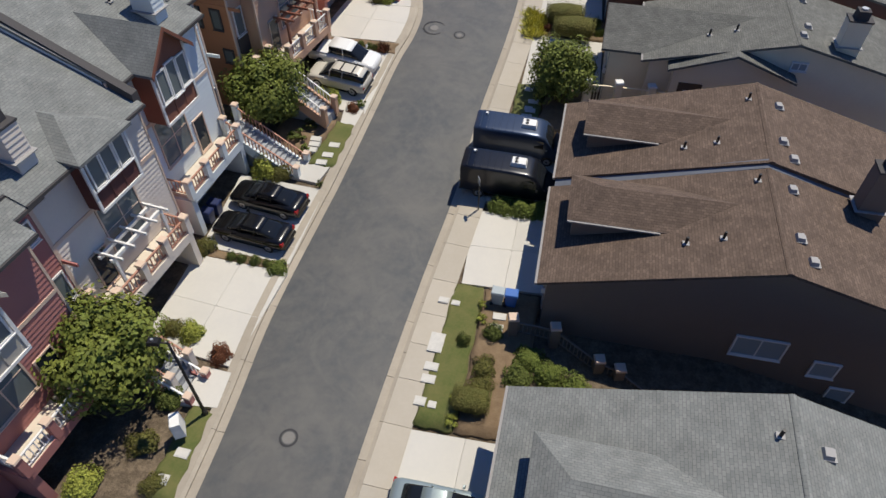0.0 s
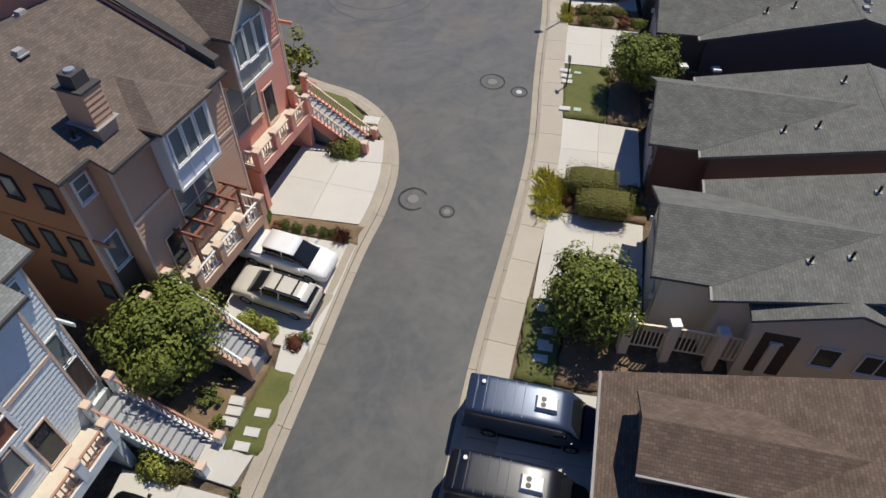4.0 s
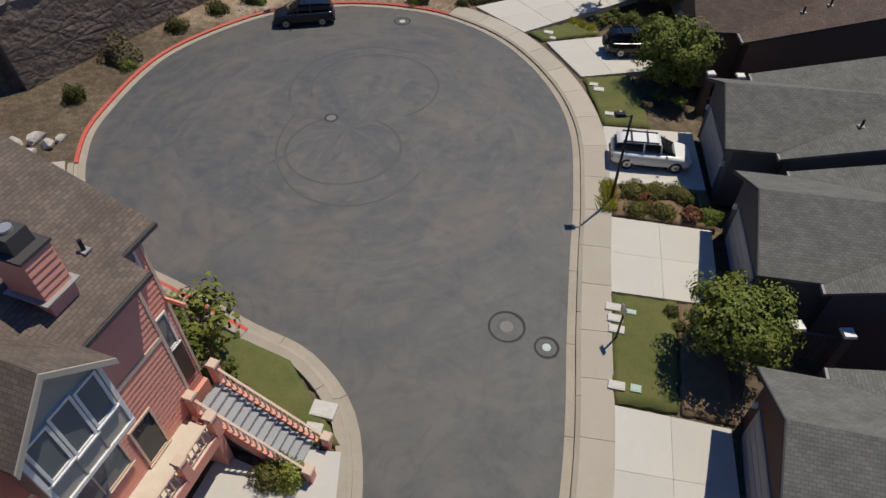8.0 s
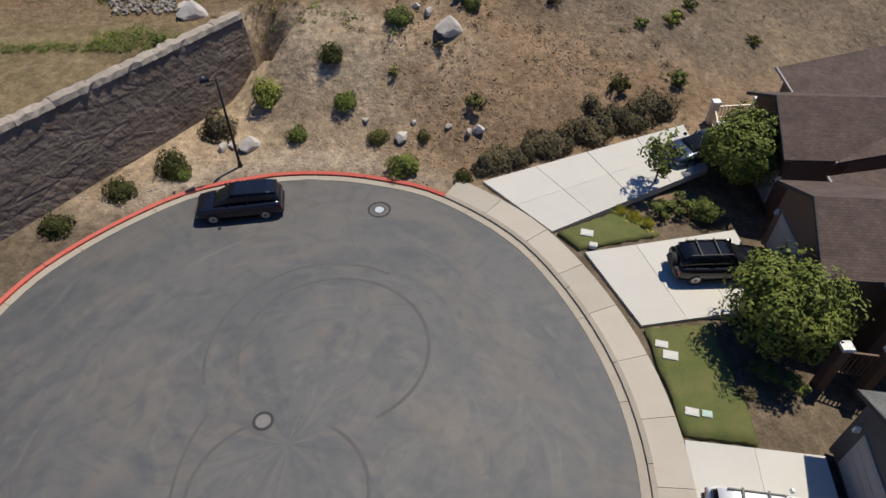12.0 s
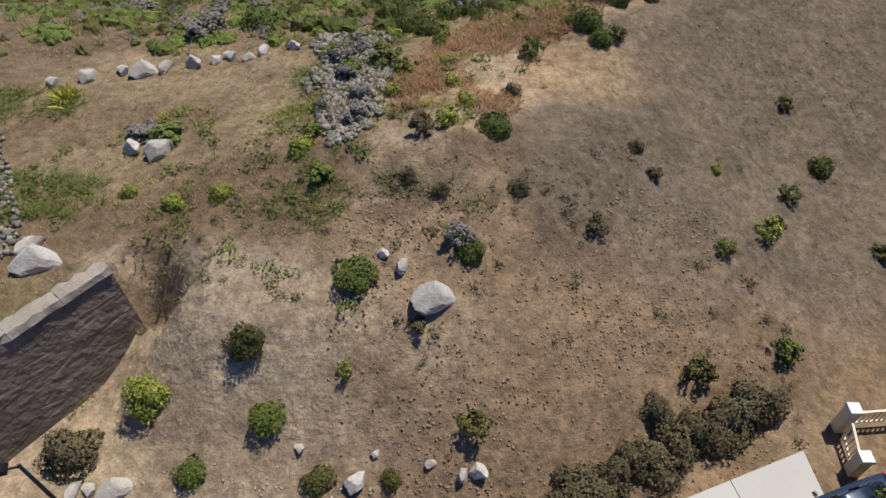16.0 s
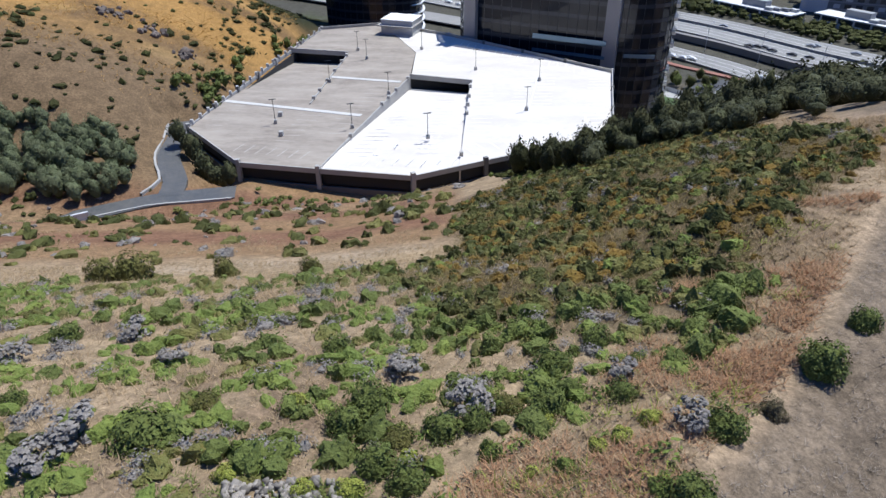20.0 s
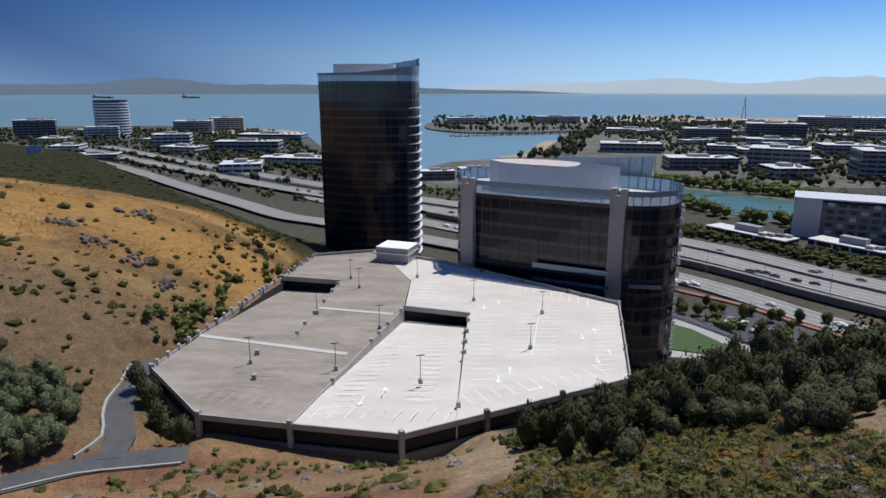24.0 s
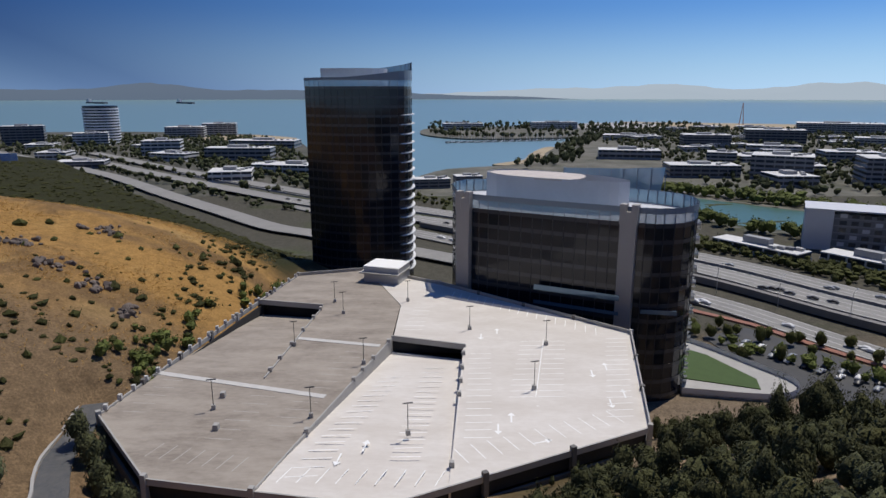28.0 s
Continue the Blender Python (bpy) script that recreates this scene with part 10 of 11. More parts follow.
ribbon("highway", [(30, 455), (-30, 500), (-77, 534), (-107, 554), (-156, 608), (-232, 692), (-290, 760), (-357, 833), (-506, 972), (-700, 1140)], 16, CITY + 2.0, ROAD_GREY, "pale ramp road behind the hill")
ribbon("barrier", [(255, 295), (181, 392), (140, 456), (79, 520), (10, 581), (-105, 670), (-290, 845)], 1.0, CITY + 3.2, PARAPET, "concrete median barrier of the freeway", "barrier", 1.4)
ribbon("barrier", [(228, 283), (162, 372), (124, 430), (62, 494), (-10, 560)], 3.0, CITY + 3.6, material("retaining_concrete", (0.2, 0.19, 0.18), 0.9), "dark retaining wall of the freeway", "barrier", 3)
ribbon("access_road", SERVICE[0], 5.4, -33.0, ASPHALT, "dark access road along the slope's foot", th=0.8)
ribbon("access_road", SERVICE[1], 5.0, -32.97, ASPHALT, "dark access road climbing beside the garage", th=0.8)
ribbon("road_curb", [(-60, 221.5), (-58.6, 228), (-62.3, 235.5), (-64.8, 242), (-66, 250), (-69, 262)], 0.5, -32.6, PARAPET, "pale curb of the access road", "curb", 1)
ribbon("road_wall", [(-100, 193.6), (-80, 202.8), (-70.4, 209.3), (-66, 211.9)], 0.5, -31.6, PALE_PANEL, "low white wall beside the access road", "wall", 1.6)
ribbon("road_curb", [(-66, 211.9), (-57, 216.6), (-49.5, 218.2), (-41, 219.8)], 0.4, -32.8, PARAPET, "pale curb of the access road", "curb", 0.6)
tagged(part("lawn", Build().slab([(77, 326, CITY + 1.2), (98, 318, CITY + 1.2), (100, 325, CITY + 1.2), (92, 344, CITY + 1.2), (84, 352, CITY + 1.2)], 1.5).mesh("lawn", material("bright_lawn", (0.06, 0.1, 0.03), 0.95, spots=0.3, scale=0.3))), "green lawn beside the glass office", "lawn", kind="structure")
pl_ = closed([(74, 316), (100, 312), (110, 320), (104, 334), (88, 358), (78, 350)], 3)
plaza = thing("plaza_wall", "curved pale wall round the office lawn", "wall")
extrude(pl_, CITY - 2, CITY + 0.9, "paving", PARAPET, plaza)
extrude(pl_, CITY - 2, CITY + 2.6, "wall", PALE_PANEL, plaza, cap=False)

# ---- town and bay ----
SHORE = material("shore_ground", (0.18, 0.17, 0.143), 0.95, spots=0.85, scale=0.03, second=(0.05, 0.055, 0.035))
SHORE_DARK = material("wooded_shore_ground", (0.12, 0.112, 0.092), 0.95, spots=0.9, scale=0.03, second=(0.035, 0.04, 0.025))
SAND = material("bare_tan_ground", (0.42, 0.34, 0.23), 0.95, spots=0.5, scale=0.02, second=(0.25, 0.2, 0.13))


def shore(pts, z, mat, label):
    tagged(part("shore", Build().slab([(x, y, z) for x, y in closed(pts, 30)], 6).mesh("shore", mat)), label, "land", kind="structure")


shore([(-1500, 600), (-500, 640), (-120, 690), (-35, 720), (-30, 770), (-120, 900), (-255, 1330), (-330, 1480), (-440, 1560), (-700, 1640), (-1100, 1600), (-2200, 1500), (-2500, 900)], CITY - 0.6, SHORE_DARK, "flat built-up land with trees and car parks")
shore([(-40, 690), (70, 650), (200, 560), (420, 400), (900, 300), (2600, 500), (3000, 1900), (2000, 2350), (1100, 2400), (660, 2300), (420, 2050), (300, 1900), (0, 1830), (-45, 1590), (20, 1440), (120, 1410), (240, 1445), (300, 1430), (238, 1370), (182, 1200), (148, 1090), (136, 1000), (68, 930), (10, 900), (-30, 800)], CITY - 0.5, SHORE, "flat peninsula with offices, marina and trees")
shore([(480, 1760), (700, 1720), (1400, 1650), (1700, 2150), (900, 2330), (560, 2150)], CITY + 0.4, SAND, "bare tan ground on the peninsula")
shore([(-480, 1380), (-300, 1340), (-280, 1420), (-420, 1520)], CITY + 0.3, SAND, "bare tan point by the water")
shore([(300, 1800), (470, 1760), (600, 1960), (520, 2080), (400, 2020)], CITY + 0.5, PARAPET, "pale car park beside the marina")
shore([(80, 935), (140, 1000), (152, 1090), (186, 1205), (168, 1200), (128, 1080), (112, 1005), (66, 950)], CITY - 0.2, SAND, "sandy beach at the head of the cove")
BOAT = Build().slab([(-4.5, -1.5, 0.9), (3, -1.6, 0.9), (6, 0, 1.1), (3, 1.6, 0.9), (-4.5, 1.5, 0.9)], 1.2).box(-2, 2, -1, 1, 0.9, 2.4, bevel=0.2).tube((1, 0, 2), (1, 0, 13), 0.22, 0.15, 5).mesh("boat", PALE_PANEL)
BOAT_RNG = np.random.RandomState(31)
for i in range(44):
    x = 15 + 5.4 * i + BOAT_RNG.uniform(-1.5, 1.5)
    y = 1340 + 0.3 * (x - 20) + (i % 3) * 14 - 6
    berth = thing("sailing_boat", "white sailing boat moored at a marina pier", "boat", pose(x, y, -61.5, 0, 0, 80 + BOAT_RNG.uniform(-6, 6)), group="moored boats")
    part("hull", BOAT, berth)
for k in range(3):
    tagged(part("pier", Build().box(10, 250, -1.2, 1.2, -61.9, -60.9).mesh("pier", ROAD_DARK), at=pose(0, 1335 + 14 * k, 0, 0, 0, 16.7)), "long dark marina pier", "pier", kind="structure")
WATER = bpy.data.materials.new("bay_water")
WATER.use_nodes = True
n, l = WATER.node_tree.nodes, WATER.node_tree.links
p = n["Principled BSDF"]
p.inputs["Base Color"].default_value = (0.16, 0.265, 0.29, 1)
p.inputs["Roughness"].default_value = 0.32
tc = n.new("ShaderNodeTexCoord")
tx = n.new("ShaderNodeTexNoise")
tx.inputs["Scale"].default_value, tx.inputs["Detail"].default_value = 0.08, 6
l.new(tc.outputs["Object"], tx.inputs["Vector"])
bp = n.new("ShaderNodeBump")
bp.inputs["Strength"].default_value, bp.inputs["Distance"].default_value = 0.06, 0.6
l.new(tx.outputs[0], bp.inputs["Height"])
l.new(bp.outputs[0], p.inputs["Normal"])
v, f = [], []
RADII = [420, 600, 800, 1000, 1300, 1700, 2200, 2800, 3400, 4000, 4500, 4780]
STEPS = 40
for r_ in RADII:
    for j in range(STEPS + 1):
        a = radians(-80 + 160 * j / STEPS)
        v.append((4 + r_ * math.sin(a), 133 + r_ * math.cos(a), -62 + 46 * max(0.0, (r_ - 900) / 3880) ** 2))
for i in range(len(RADII) - 1):
    for j in range(STEPS):
        k = i * (STEPS + 1) + j
        f.append((k, k + STEPS + 1, k + STEPS + 2, k + 1))
tagged(part("water", mesh_of("water", v, f, WATER, True)), "calm blue-green bay", "water", kind="structure")
lag = closed([(150, 720), (195, 700), (240, 650), (285, 600), (325, 540), (292, 518), (235, 545), (204, 560), (192, 620), (165, 680)], 12)
LAGOON = material("lagoon_water", (0.075, 0.15, 0.115), 0.3, spec=0.25, spots=0.3, scale=0.05)
tagged(part("water", Build().poly([(x, y, CITY + 0.4) for x, y in lag]).mesh("lagoon", LAGOON)), "green lagoon between road and offices", "water", kind="structure")
tagged(part("bank", Build().slab([(x, y, CITY + 0.25) for x, y in closed([(140, 728), (198, 710), (248, 658), (294, 606), (338, 540), (294, 506), (230, 534), (196, 552), (182, 616), (155, 676)], 12)], 1).mesh("bank", SHORE)), "scrubby bank round the lagoon", "bank", kind="structure")

OFFICE_WALL = [material("office_wall", c, 0.8, spots=0.2, scale=0.05) for c in ((0.46, 0.46, 0.45), (0.32, 0.325, 0.335), (0.2, 0.205, 0.215), (0.64, 0.64, 0.63))]
OFFICE_GLASS = glass_dark("office_glass", (0.03, 0.04, 0.055), 0.15)
OFFICE_ROOF = material("office_roof", (0.68, 0.68, 0.67), 0.9, spots=0.4, scale=0.05)


def office(x, y, w, h, d, turn, style, label, floors=None):
    host = thing("office_building", label, "office building", pose(x, y, CITY - 0.4, 0, 0, turn), group="offices on the flat")
    floors = floors or max(2, int(h / 4.2))
    fh = h / floors
    part("core", Build().box(-w / 2 + 0.3, w / 2 - 0.3, 0.3, d - 0.3, 0, h - 0.4).mesh("core", OFFICE_GLASS), host, "dark window bands")
    for i in range(floors):
        part("wall_band", Build().box(-w / 2, w / 2, 0, d, i * fh, i * fh + fh * 0.48).mesh("wall_band", OFFICE_WALL[style]), host)
    part("roof", Build().box(-w / 2, w / 2, 0, d, h - 0.6, h).mesh("roof", OFFICE_ROOF), host)
    part("plant_room", Build().box(-w * 0.18, w * 0.12, d * 0.35, d * 0.7, h, h + fh * 0.6).mesh("plant_room", OFFICE_WALL[1]), host)
    for k in range(4):
        xx, yy = w * (0.2 + 0.07 * k), d * (0.2 + 0.17 * k)
        part("rooftop_unit", Build().box(xx - 2, xx + 2, yy - 1.4, yy + 1.4, h, h + 1.6).mesh("rooftop_unit", OFFICE_WALL[(k + style) % 3]), host)
    for i in range(int(w / 9)):
        xx = -w / 2 + 4.5 + i * 9
        part("pier", Build().box(xx - 0.5, xx + 0.5, -0.08, 0.1, 0, h - 0.6).mesh("pier", OFFICE_WALL[style]), host)


FAR = "office block with banded windows"
for x, y, w, h, d, tr, st in ((-701, 1245, 70, 38, 30, 20, 2), (-577, 1225, 58, 26, 25, 15, 3), (-396, 1070, 58, 24, 34, 20, 3), (-496, 1415, 80, 26, 40, 8, 0), (-451, 1483, 74, 30, 40, 8, 0), (-265, 997, 96, 19, 30, 6, 1), (-286, 1190, 120, 14, 40, 4, 1), (428, 1190, 90, 27, 40, -14, 2), (579, 1274, 120, 31, 50, -14, 2), (348, 801, 72, 31, 44, -20, 1), (353, 956, 44, 18, 30, -14, 1), (277, 815, 90, 17, 34, -14, 2), (425, 740, 64, 35, 44, -24, 1), (862, 1562, 210, 28, 80, -20, 0), (728, 1225, 90, 17, 40, -20, 0), (53, 1700, 120, 20, 40, 0, 3), (278, 1740, 136, 22, 40, -4, 3), (252, 1006, 100, 16, 40, -12, 1), (349, 1355, 120, 13, 40, -10, 3), (520, 960, 80, 18, 40, -20, 1), (640, 1010, 70, 16, 40, -20, 2), (480, 1080, 90, 16, 30, -14, 0), (-150, 1080, 60, 12, 30, 6, 1), (-190, 880, 50, 9, 26, 10, 0), (-420, 900, 60, 10, 30, 20, 2)):
    office(x, y, w * (0.8 if x > 0 else 0.9), h * (0.78 if x > 0 else 0.85), d, tr + 9 * math.sin(x * 0.05), st, FAR + {0: ", pale grey", 1: ", slate grey", 2: ", dark grey", 3: ", white"}[st])
for x, y, w in ((-5, 739, 34), (30, 760, 26), (60, 735, 24)):
    office(x, y, w, 9, 18, 10, 2, "low brown building at the water's edge", 3)
office(172, 484, 50, 6, 14, -58, 3, "long low flat-roofed shed beside the freeway", 1)
office(213, 452, 44, 6, 14, -58, 3, "long low flat-roofed shed beside the freeway", 1)
TOWN_RNG = np.random.RandomState(23)
LOW = ("low white-roofed building among the trees", "low grey building among the trees")
for i in range(46):
    if i % 3:
        x, y = TOWN_RNG.uniform(260, 1050), TOWN_RNG.uniform(720, 1750)
        if x < 260 + 0.18 * (y - 700):
            continue
    else:
        y = TOWN_RNG.uniform(760, 1400)
        x = TOWN_RNG.uniform(-850, -110 - 0.4 * (y - 720))
    office(x, y, TOWN_RNG.uniform(30, 70), TOWN_RNG.uniform(6, 11), TOWN_RNG.uniform(20, 45), TOWN_RNG.uniform(-25, 20), (3, 0, 1)[i % 3], LOW[i % 2], 2)
rt = thing("round_tower", "round white office tower with banded floors", "office tower", pose(-594, 1300, CITY))
for i in range(13):
    part("floor_band", Build().tube((0, 0, i * 4.8), (0, 0, i * 4.8 + 2.4), 29, sides=32).mesh("floor_band", BALCONY), rt)
part("core", Build().tube((0, 0, 0), (0, 0, 64), 28, sides=32).mesh("core", OFFICE_GLASS), rt)
hotel = thing("hotel", "white and slate hotel block with rows of windows", "hotel", pose(232, 490, CITY - 0.4, 0, 0, -28))
part("body", Build().box(-12, 90, 0, 26, 0, 21).mesh("body", OFFICE_WALL[2]), hotel)
part("end_wall", Build().box(-26, -12, -1.5, 26, 0, 23).mesh("end_wall", PALE_PANEL), hotel)
part("roof", Build().box(-26.5, 90, -2, 26, 23.01, 23.8).mesh("roof", PALE_PANEL), hotel)
for j in range(5):
    part("floor_band", Build().box(-12, 90, -0.12, 0.02, 2.4 + j * 4.0, 3.1 + j * 4.0).mesh("floor_band", OFFICE_WALL[1]), hotel)
    for i in range(17):
        part("window", Build().box(-9 + i * 5.6, -5.6 + i * 5.6, -0.15, 0.05, 3.4 + j * 4.0, 5.6 + j * 4.0).mesh("window", OFFICE_GLASS if (i * 3 + j * 5) % 4 else PALE_PANEL), hotel)
sgn = thing("billboard", "blue and white roadside billboard", "billboard", pose(-258, 536, -12.5, 0, 0, 20))
part("panel", Build().box(-4.4, 4.4, -0.3, 0.3, 0.5, 4.9).mesh("panel", material("blue_billboard", (0.05, 0.2, 0.5), 0.5, spots=0.9, scale=0.3, second=(0.7, 0.72, 0.75))), sgn)
part("pole", Build().tube((0, 0, -45), (0, 0, 0), 0.6, sides=10).mesh("pole", GALV), sgn)
crane = thing("crane", "orange lattice crane far off on bare ground", "crane", pose(800, 1900, CITY))
part("mast", Build().tube((-6, 0, 0), (0, 0, 60), 1.2, 0.6, 6).tube((6, 0, 0), (0, 0, 60), 1.2, 0.6, 6).mesh("mast", material("orange_steel", (0.5, 0.18, 0.08), 0.6)), crane)
for x, y, w in ((-1900, 3800, 150), (-1450, 3900, 120)):
    s_ = thing("cargo_ship", "dark cargo ship at anchor in the bay", "ship", pose(x, y, -62 + 46 * ((math.hypot(x, y - 133) - 900) / 3880) ** 2, 0, 0, -25))
    part("hull", Build().box(-w / 2, w / 2, -12, 12, -3, 8, bevel=2).mesh("hull", material("ship_hull", (0.07, 0.08, 0.1), 0.8)), s_)
    part("bridge", Build().box(-w / 2 + 8, -w / 2 + 24, -10, 10, 8, 24).mesh("bridge", PALE_PANEL), s_)

LEAF_FAR = material("far_tree_leaf", (0.05, 0.06, 0.03), 0.85, spots=0.5, scale=0.05, second=(0.08, 0.085, 0.04), island=0.4, spec=0.1)
# woods and rows of trees, too many to count
WOOD_RNG = np.random.RandomState(17)


def woods(name, mat, pts, size, label, leaves_n=60, tall=1.5, z=None, leaf=0.22, lid=None):
    rng = WOOD_RNG
    pts = np.asarray(pts, float)
    n_ = len(pts)
    s = rng.uniform(size[0], size[1], n_)
    if pts.shape[1] == 3:
        s, pts = pts[:, 2], pts[:, :2]
    if lid:
        s = np.minimum(s, (lid(pts[:, 0], pts[:, 1]) - land(pts[:, 0], pts[:, 1])) * rng.uniform(0.75, 1.05, n_) / (1.6 * tall))
        pts, s = pts[s > 0.5], s[s > 0.5]
        n_ = len(pts)
    a = rng.uniform(0, 6.28, n_)
    m = np.zeros((n_, 4, 4))
    m[:, 0, 0], m[:, 0, 1], m[:, 1, 0], m[:, 1, 1] = s * np.cos(a), -s * np.sin(a), s * np.sin(a), s * np.cos(a)
    m[:, 2, 2] = s * rng.uniform(0.8, 1.3, n_)
    zz = land(pts[:, 0], pts[:, 1]) if z is None else np.full(n_, z)
    m[:, :3, 3] = np.c_[pts, zz + s * 0.62 * tall]
    m[:, 3, 3] = 1
    return tagged(part(name, clumps(name, rng, m, mat, leaves_n, tall, leaf, core_size=0.9, fine=leaves_n > 100, coarse=leaves_n <= 100)), label, "trees", kind="stuff")


RAMP = ((30, 455), (-107, 554), (-232, 692), (-357, 833), (-506, 972), (-700, 1140))
ROADS = ((240, 290), (130, 450), (0, 570), (-120, 660), (-300, 830), (-520, 1050)), ((270, 300), (150, 462), (20, 592), (-90, 680), (-280, 860), (-500, 1085))


def off_roads(x, y):
    return (line_distance(x, y, RAMP) > 17) & (line_distance(x, y, ROADS[0]) > 14) & (line_distance(x, y, ROADS[1]) > 14)


def spread(n_, x0, x1, y0, y1, keep=None):
    x, y = WOOD_RNG.uniform(x0, x1, n_), WOOD_RNG.uniform(y0, y1, n_)
    if keep is not None:
        ok = keep(x, y)
        x, y = x[ok], y[ok]
    return np.c_[x, y]


def beside(pts, n_, spread_, off=0.0):
    line = smooth_line(pts, 5.0)
    i = WOOD_RNG.randint(0, len(line) - 1, n_)
    return np.array([(line[k].x + WOOD_RNG.normal(0, spread_) + off, line[k].y + WOOD_RNG.normal(0, spread_)) for k in i])


def east_of_garage(x, y):
    edge = np.interp(y, [200, 226, 249, 262, 300], [14, 0, 45, 50, 56])
    return (x > edge + 1.5) & (y > 175 + 0.15 * np.abs(x - 40))


def tree_line(x, y):
    """How high the trees may reach: low under the garage's rim, free elsewhere."""
    rim = np.interp(y, [222, 226, 249, 262, 300], [-14, -4, 42, 49, 54])
    low = np.interp(x, [0, 12, 25, 40, 55, 65, 80, 110, 160], [-34, -33, -32, -34, -40, -43, -38, -34, -30])
    return np.where((x - rim < 26) & (y > 221), low, land(x, y) + 9)


woods("eucalyptus_wood", LEAF_WOOD, spread(700, 12, 150, 186, 295, east_of_garage), (1.5, 2.6), "dark eucalyptus trees beside the garage", 210, 1.9, leaf=0.13, lid=tree_line)
woods("eucalyptus_wood", LEAF_EUC, spread(360, 12, 160, 180, 270, east_of_garage), (1.2, 2.4), "dark rounded trees on the lower slope", 190, 1.2, leaf=0.13, lid=tree_line)
woods("roadside_trees", LEAF_EUC, np.array([(-60.5 + 2.3 * i + (i % 2), 246.5 - 2.45 * i - 1.5 * (i % 2)) for i in range(8)]), (2.1, 3.0), "slim eucalyptus trees at the garage's corner", 260, 1.9, leaf=0.15)
woods("roadside_grove", LEAF_SILVER, spread(190, -104, -62, 217, 240, lambda x, y: (line_distance(x, y, SERVICE[0]) > 4.5) & (line_distance(x, y, SERVICE[1]) > 7)), (1.6, 2.5), "dense grove of eucalyptus beside the access road", 260, 1.5, leaf=0.12)
woods("slope_trees", LEAF_WOOD, np.array([(45, 196, 2.3), (50, 204, 3.0), (53, 190, 2.8), (56, 200, 5.0), (60, 193, 5.0), (64, 203, 7.0), (69, 196, 6.2), (74, 205, 7.0), (79, 194, 6.0), (84, 202, 5.2), (90, 192, 4.6), (47, 188, 2.0), (66, 186, 3.2), (75, 184, 3.4), (96, 200, 5.0), (58, 209, 3.6), (41, 203, 2.2), (37, 198, 1.9)]), (2.4, 3.8), "large dark trees on the shoulder of the slope", 520, 1.0, leaf=0.11)
woods("shoulder_wood", LEAF_WOOD, spread(170, 26, 120, 196, 240, east_of_garage), (1.6, 2.8), "dark trees on the lower shoulder of the slope", 160, 1.3, leaf=0.17, lid=tree_line)
woods("shoulder_trees", LEAF_EUC, spread(150, 26, 62, 166, 197, lambda x, y: (x > 30 + 0.25 * (190 - y)) & ((x - 46) ** 2 + (y - 187) ** 2 > 12)), (1.2, 2.6), "mixed dark trees over the shoulder of the slope", 260, 1.2, leaf=0.11)
woods("tall_eucalyptus", LEAF_WOOD, np.array([(57, 226), (60, 229), (54, 230), (66, 236), (63, 233), (51, 232), (70, 232), (64, 227)]), (9, 9), "tall loose eucalyptus trees above the office parking", 900, 2.3, leaf=0.07, lid=lambda x, y: np.interp(x, [50, 57, 60, 66, 71], [-15, -8.5, -9.5, -14, -15]))
woods("parking_lot_trees", LEAF_THICKET, np.array([(100.5, 361, 3.0), (106.6, 361, 2.9), (111, 364, 2.6), (116.2, 357, 3.1), (121, 361, 2.4), (125.5, 354, 3.1), (130, 357, 2.5), (135.3, 353, 3.0), (144.5, 351, 2.8), (145.5, 338, 2.9), (102.7, 342, 2.6), (115.6, 341, 2.5), (96, 368, 2.8), (108, 372, 2.6), (152, 330, 2.7), (138, 340, 2.2), (128, 345, 2.3)]), (2, 3), "round green trees in the office parking lot", 220, 1.5, CITY, leaf=0.13)
ribbon("brick_strip", [(100, 398), (106.7, 389.2), (121.6, 374.7), (131.5, 357.4), (140.8, 343.2), (160, 316)], 3.0, CITY + 0.7, material("red_brick_paving", (0.3, 0.13, 0.09), 0.9, spots=0.4, scale=0.4, second=(0.22, 0.12, 0.09)), "red brick strip beside the frontage road", "pavement")
woods("garage_edge_trees", LEAF_DARK, np.r_[beside([(-58, 270), (-56, 300), (-50, 340), (-46, 370)], 40, 2.5, -6)], (1.2, 2.6), "dark trees along the garage's west side", 60, 1.3)
woods("garage_front_bushes", LEAF_DARK, spread(60, -40, 12, 214, 225, lambda x, y: y < 224 - 0.2 * (x + 10)), (0.5, 1.1), "low bushes in front of the garage", 40, 0.9)
woods("street_trees_far", LEAF_DARK, np.r_[np.array([(90 + 5.2 * i + (i % 3) * 0.8, 364 - 4.1 * i + (i % 2) * 4.0 - 0.1 * i * i) for i in range(16)]), beside([(150, 318), (120, 338), (100, 350)], 16, 2.5)], (2.0, 3.2), "round trees along the frontage road", 60, 1.2, CITY)
woods("freeway_hedge", LEAF_THICKET, np.r_[beside([(272, 330), (206, 420), (168, 480), (116, 540)], 420, 4.5, 3), beside([(222, 432), (165, 500), (110, 560), (40, 620)], 260, 6), beside([(0, 640), (-80, 730), (-250, 920), (-450, 1125)], 400, 9, 16)], (2.2, 4.0), "green belt of shrubs beside the freeway", 18, 1.0, CITY)
woods("freeway_median_trees", LEAF_FAR, beside([(-60, 575), (-140, 640), (-310, 812), (-520, 1012)], 90, 5, 8), (2.0, 4.0), "dark shrubs between the carriageways", 40, 1.0, CITY)
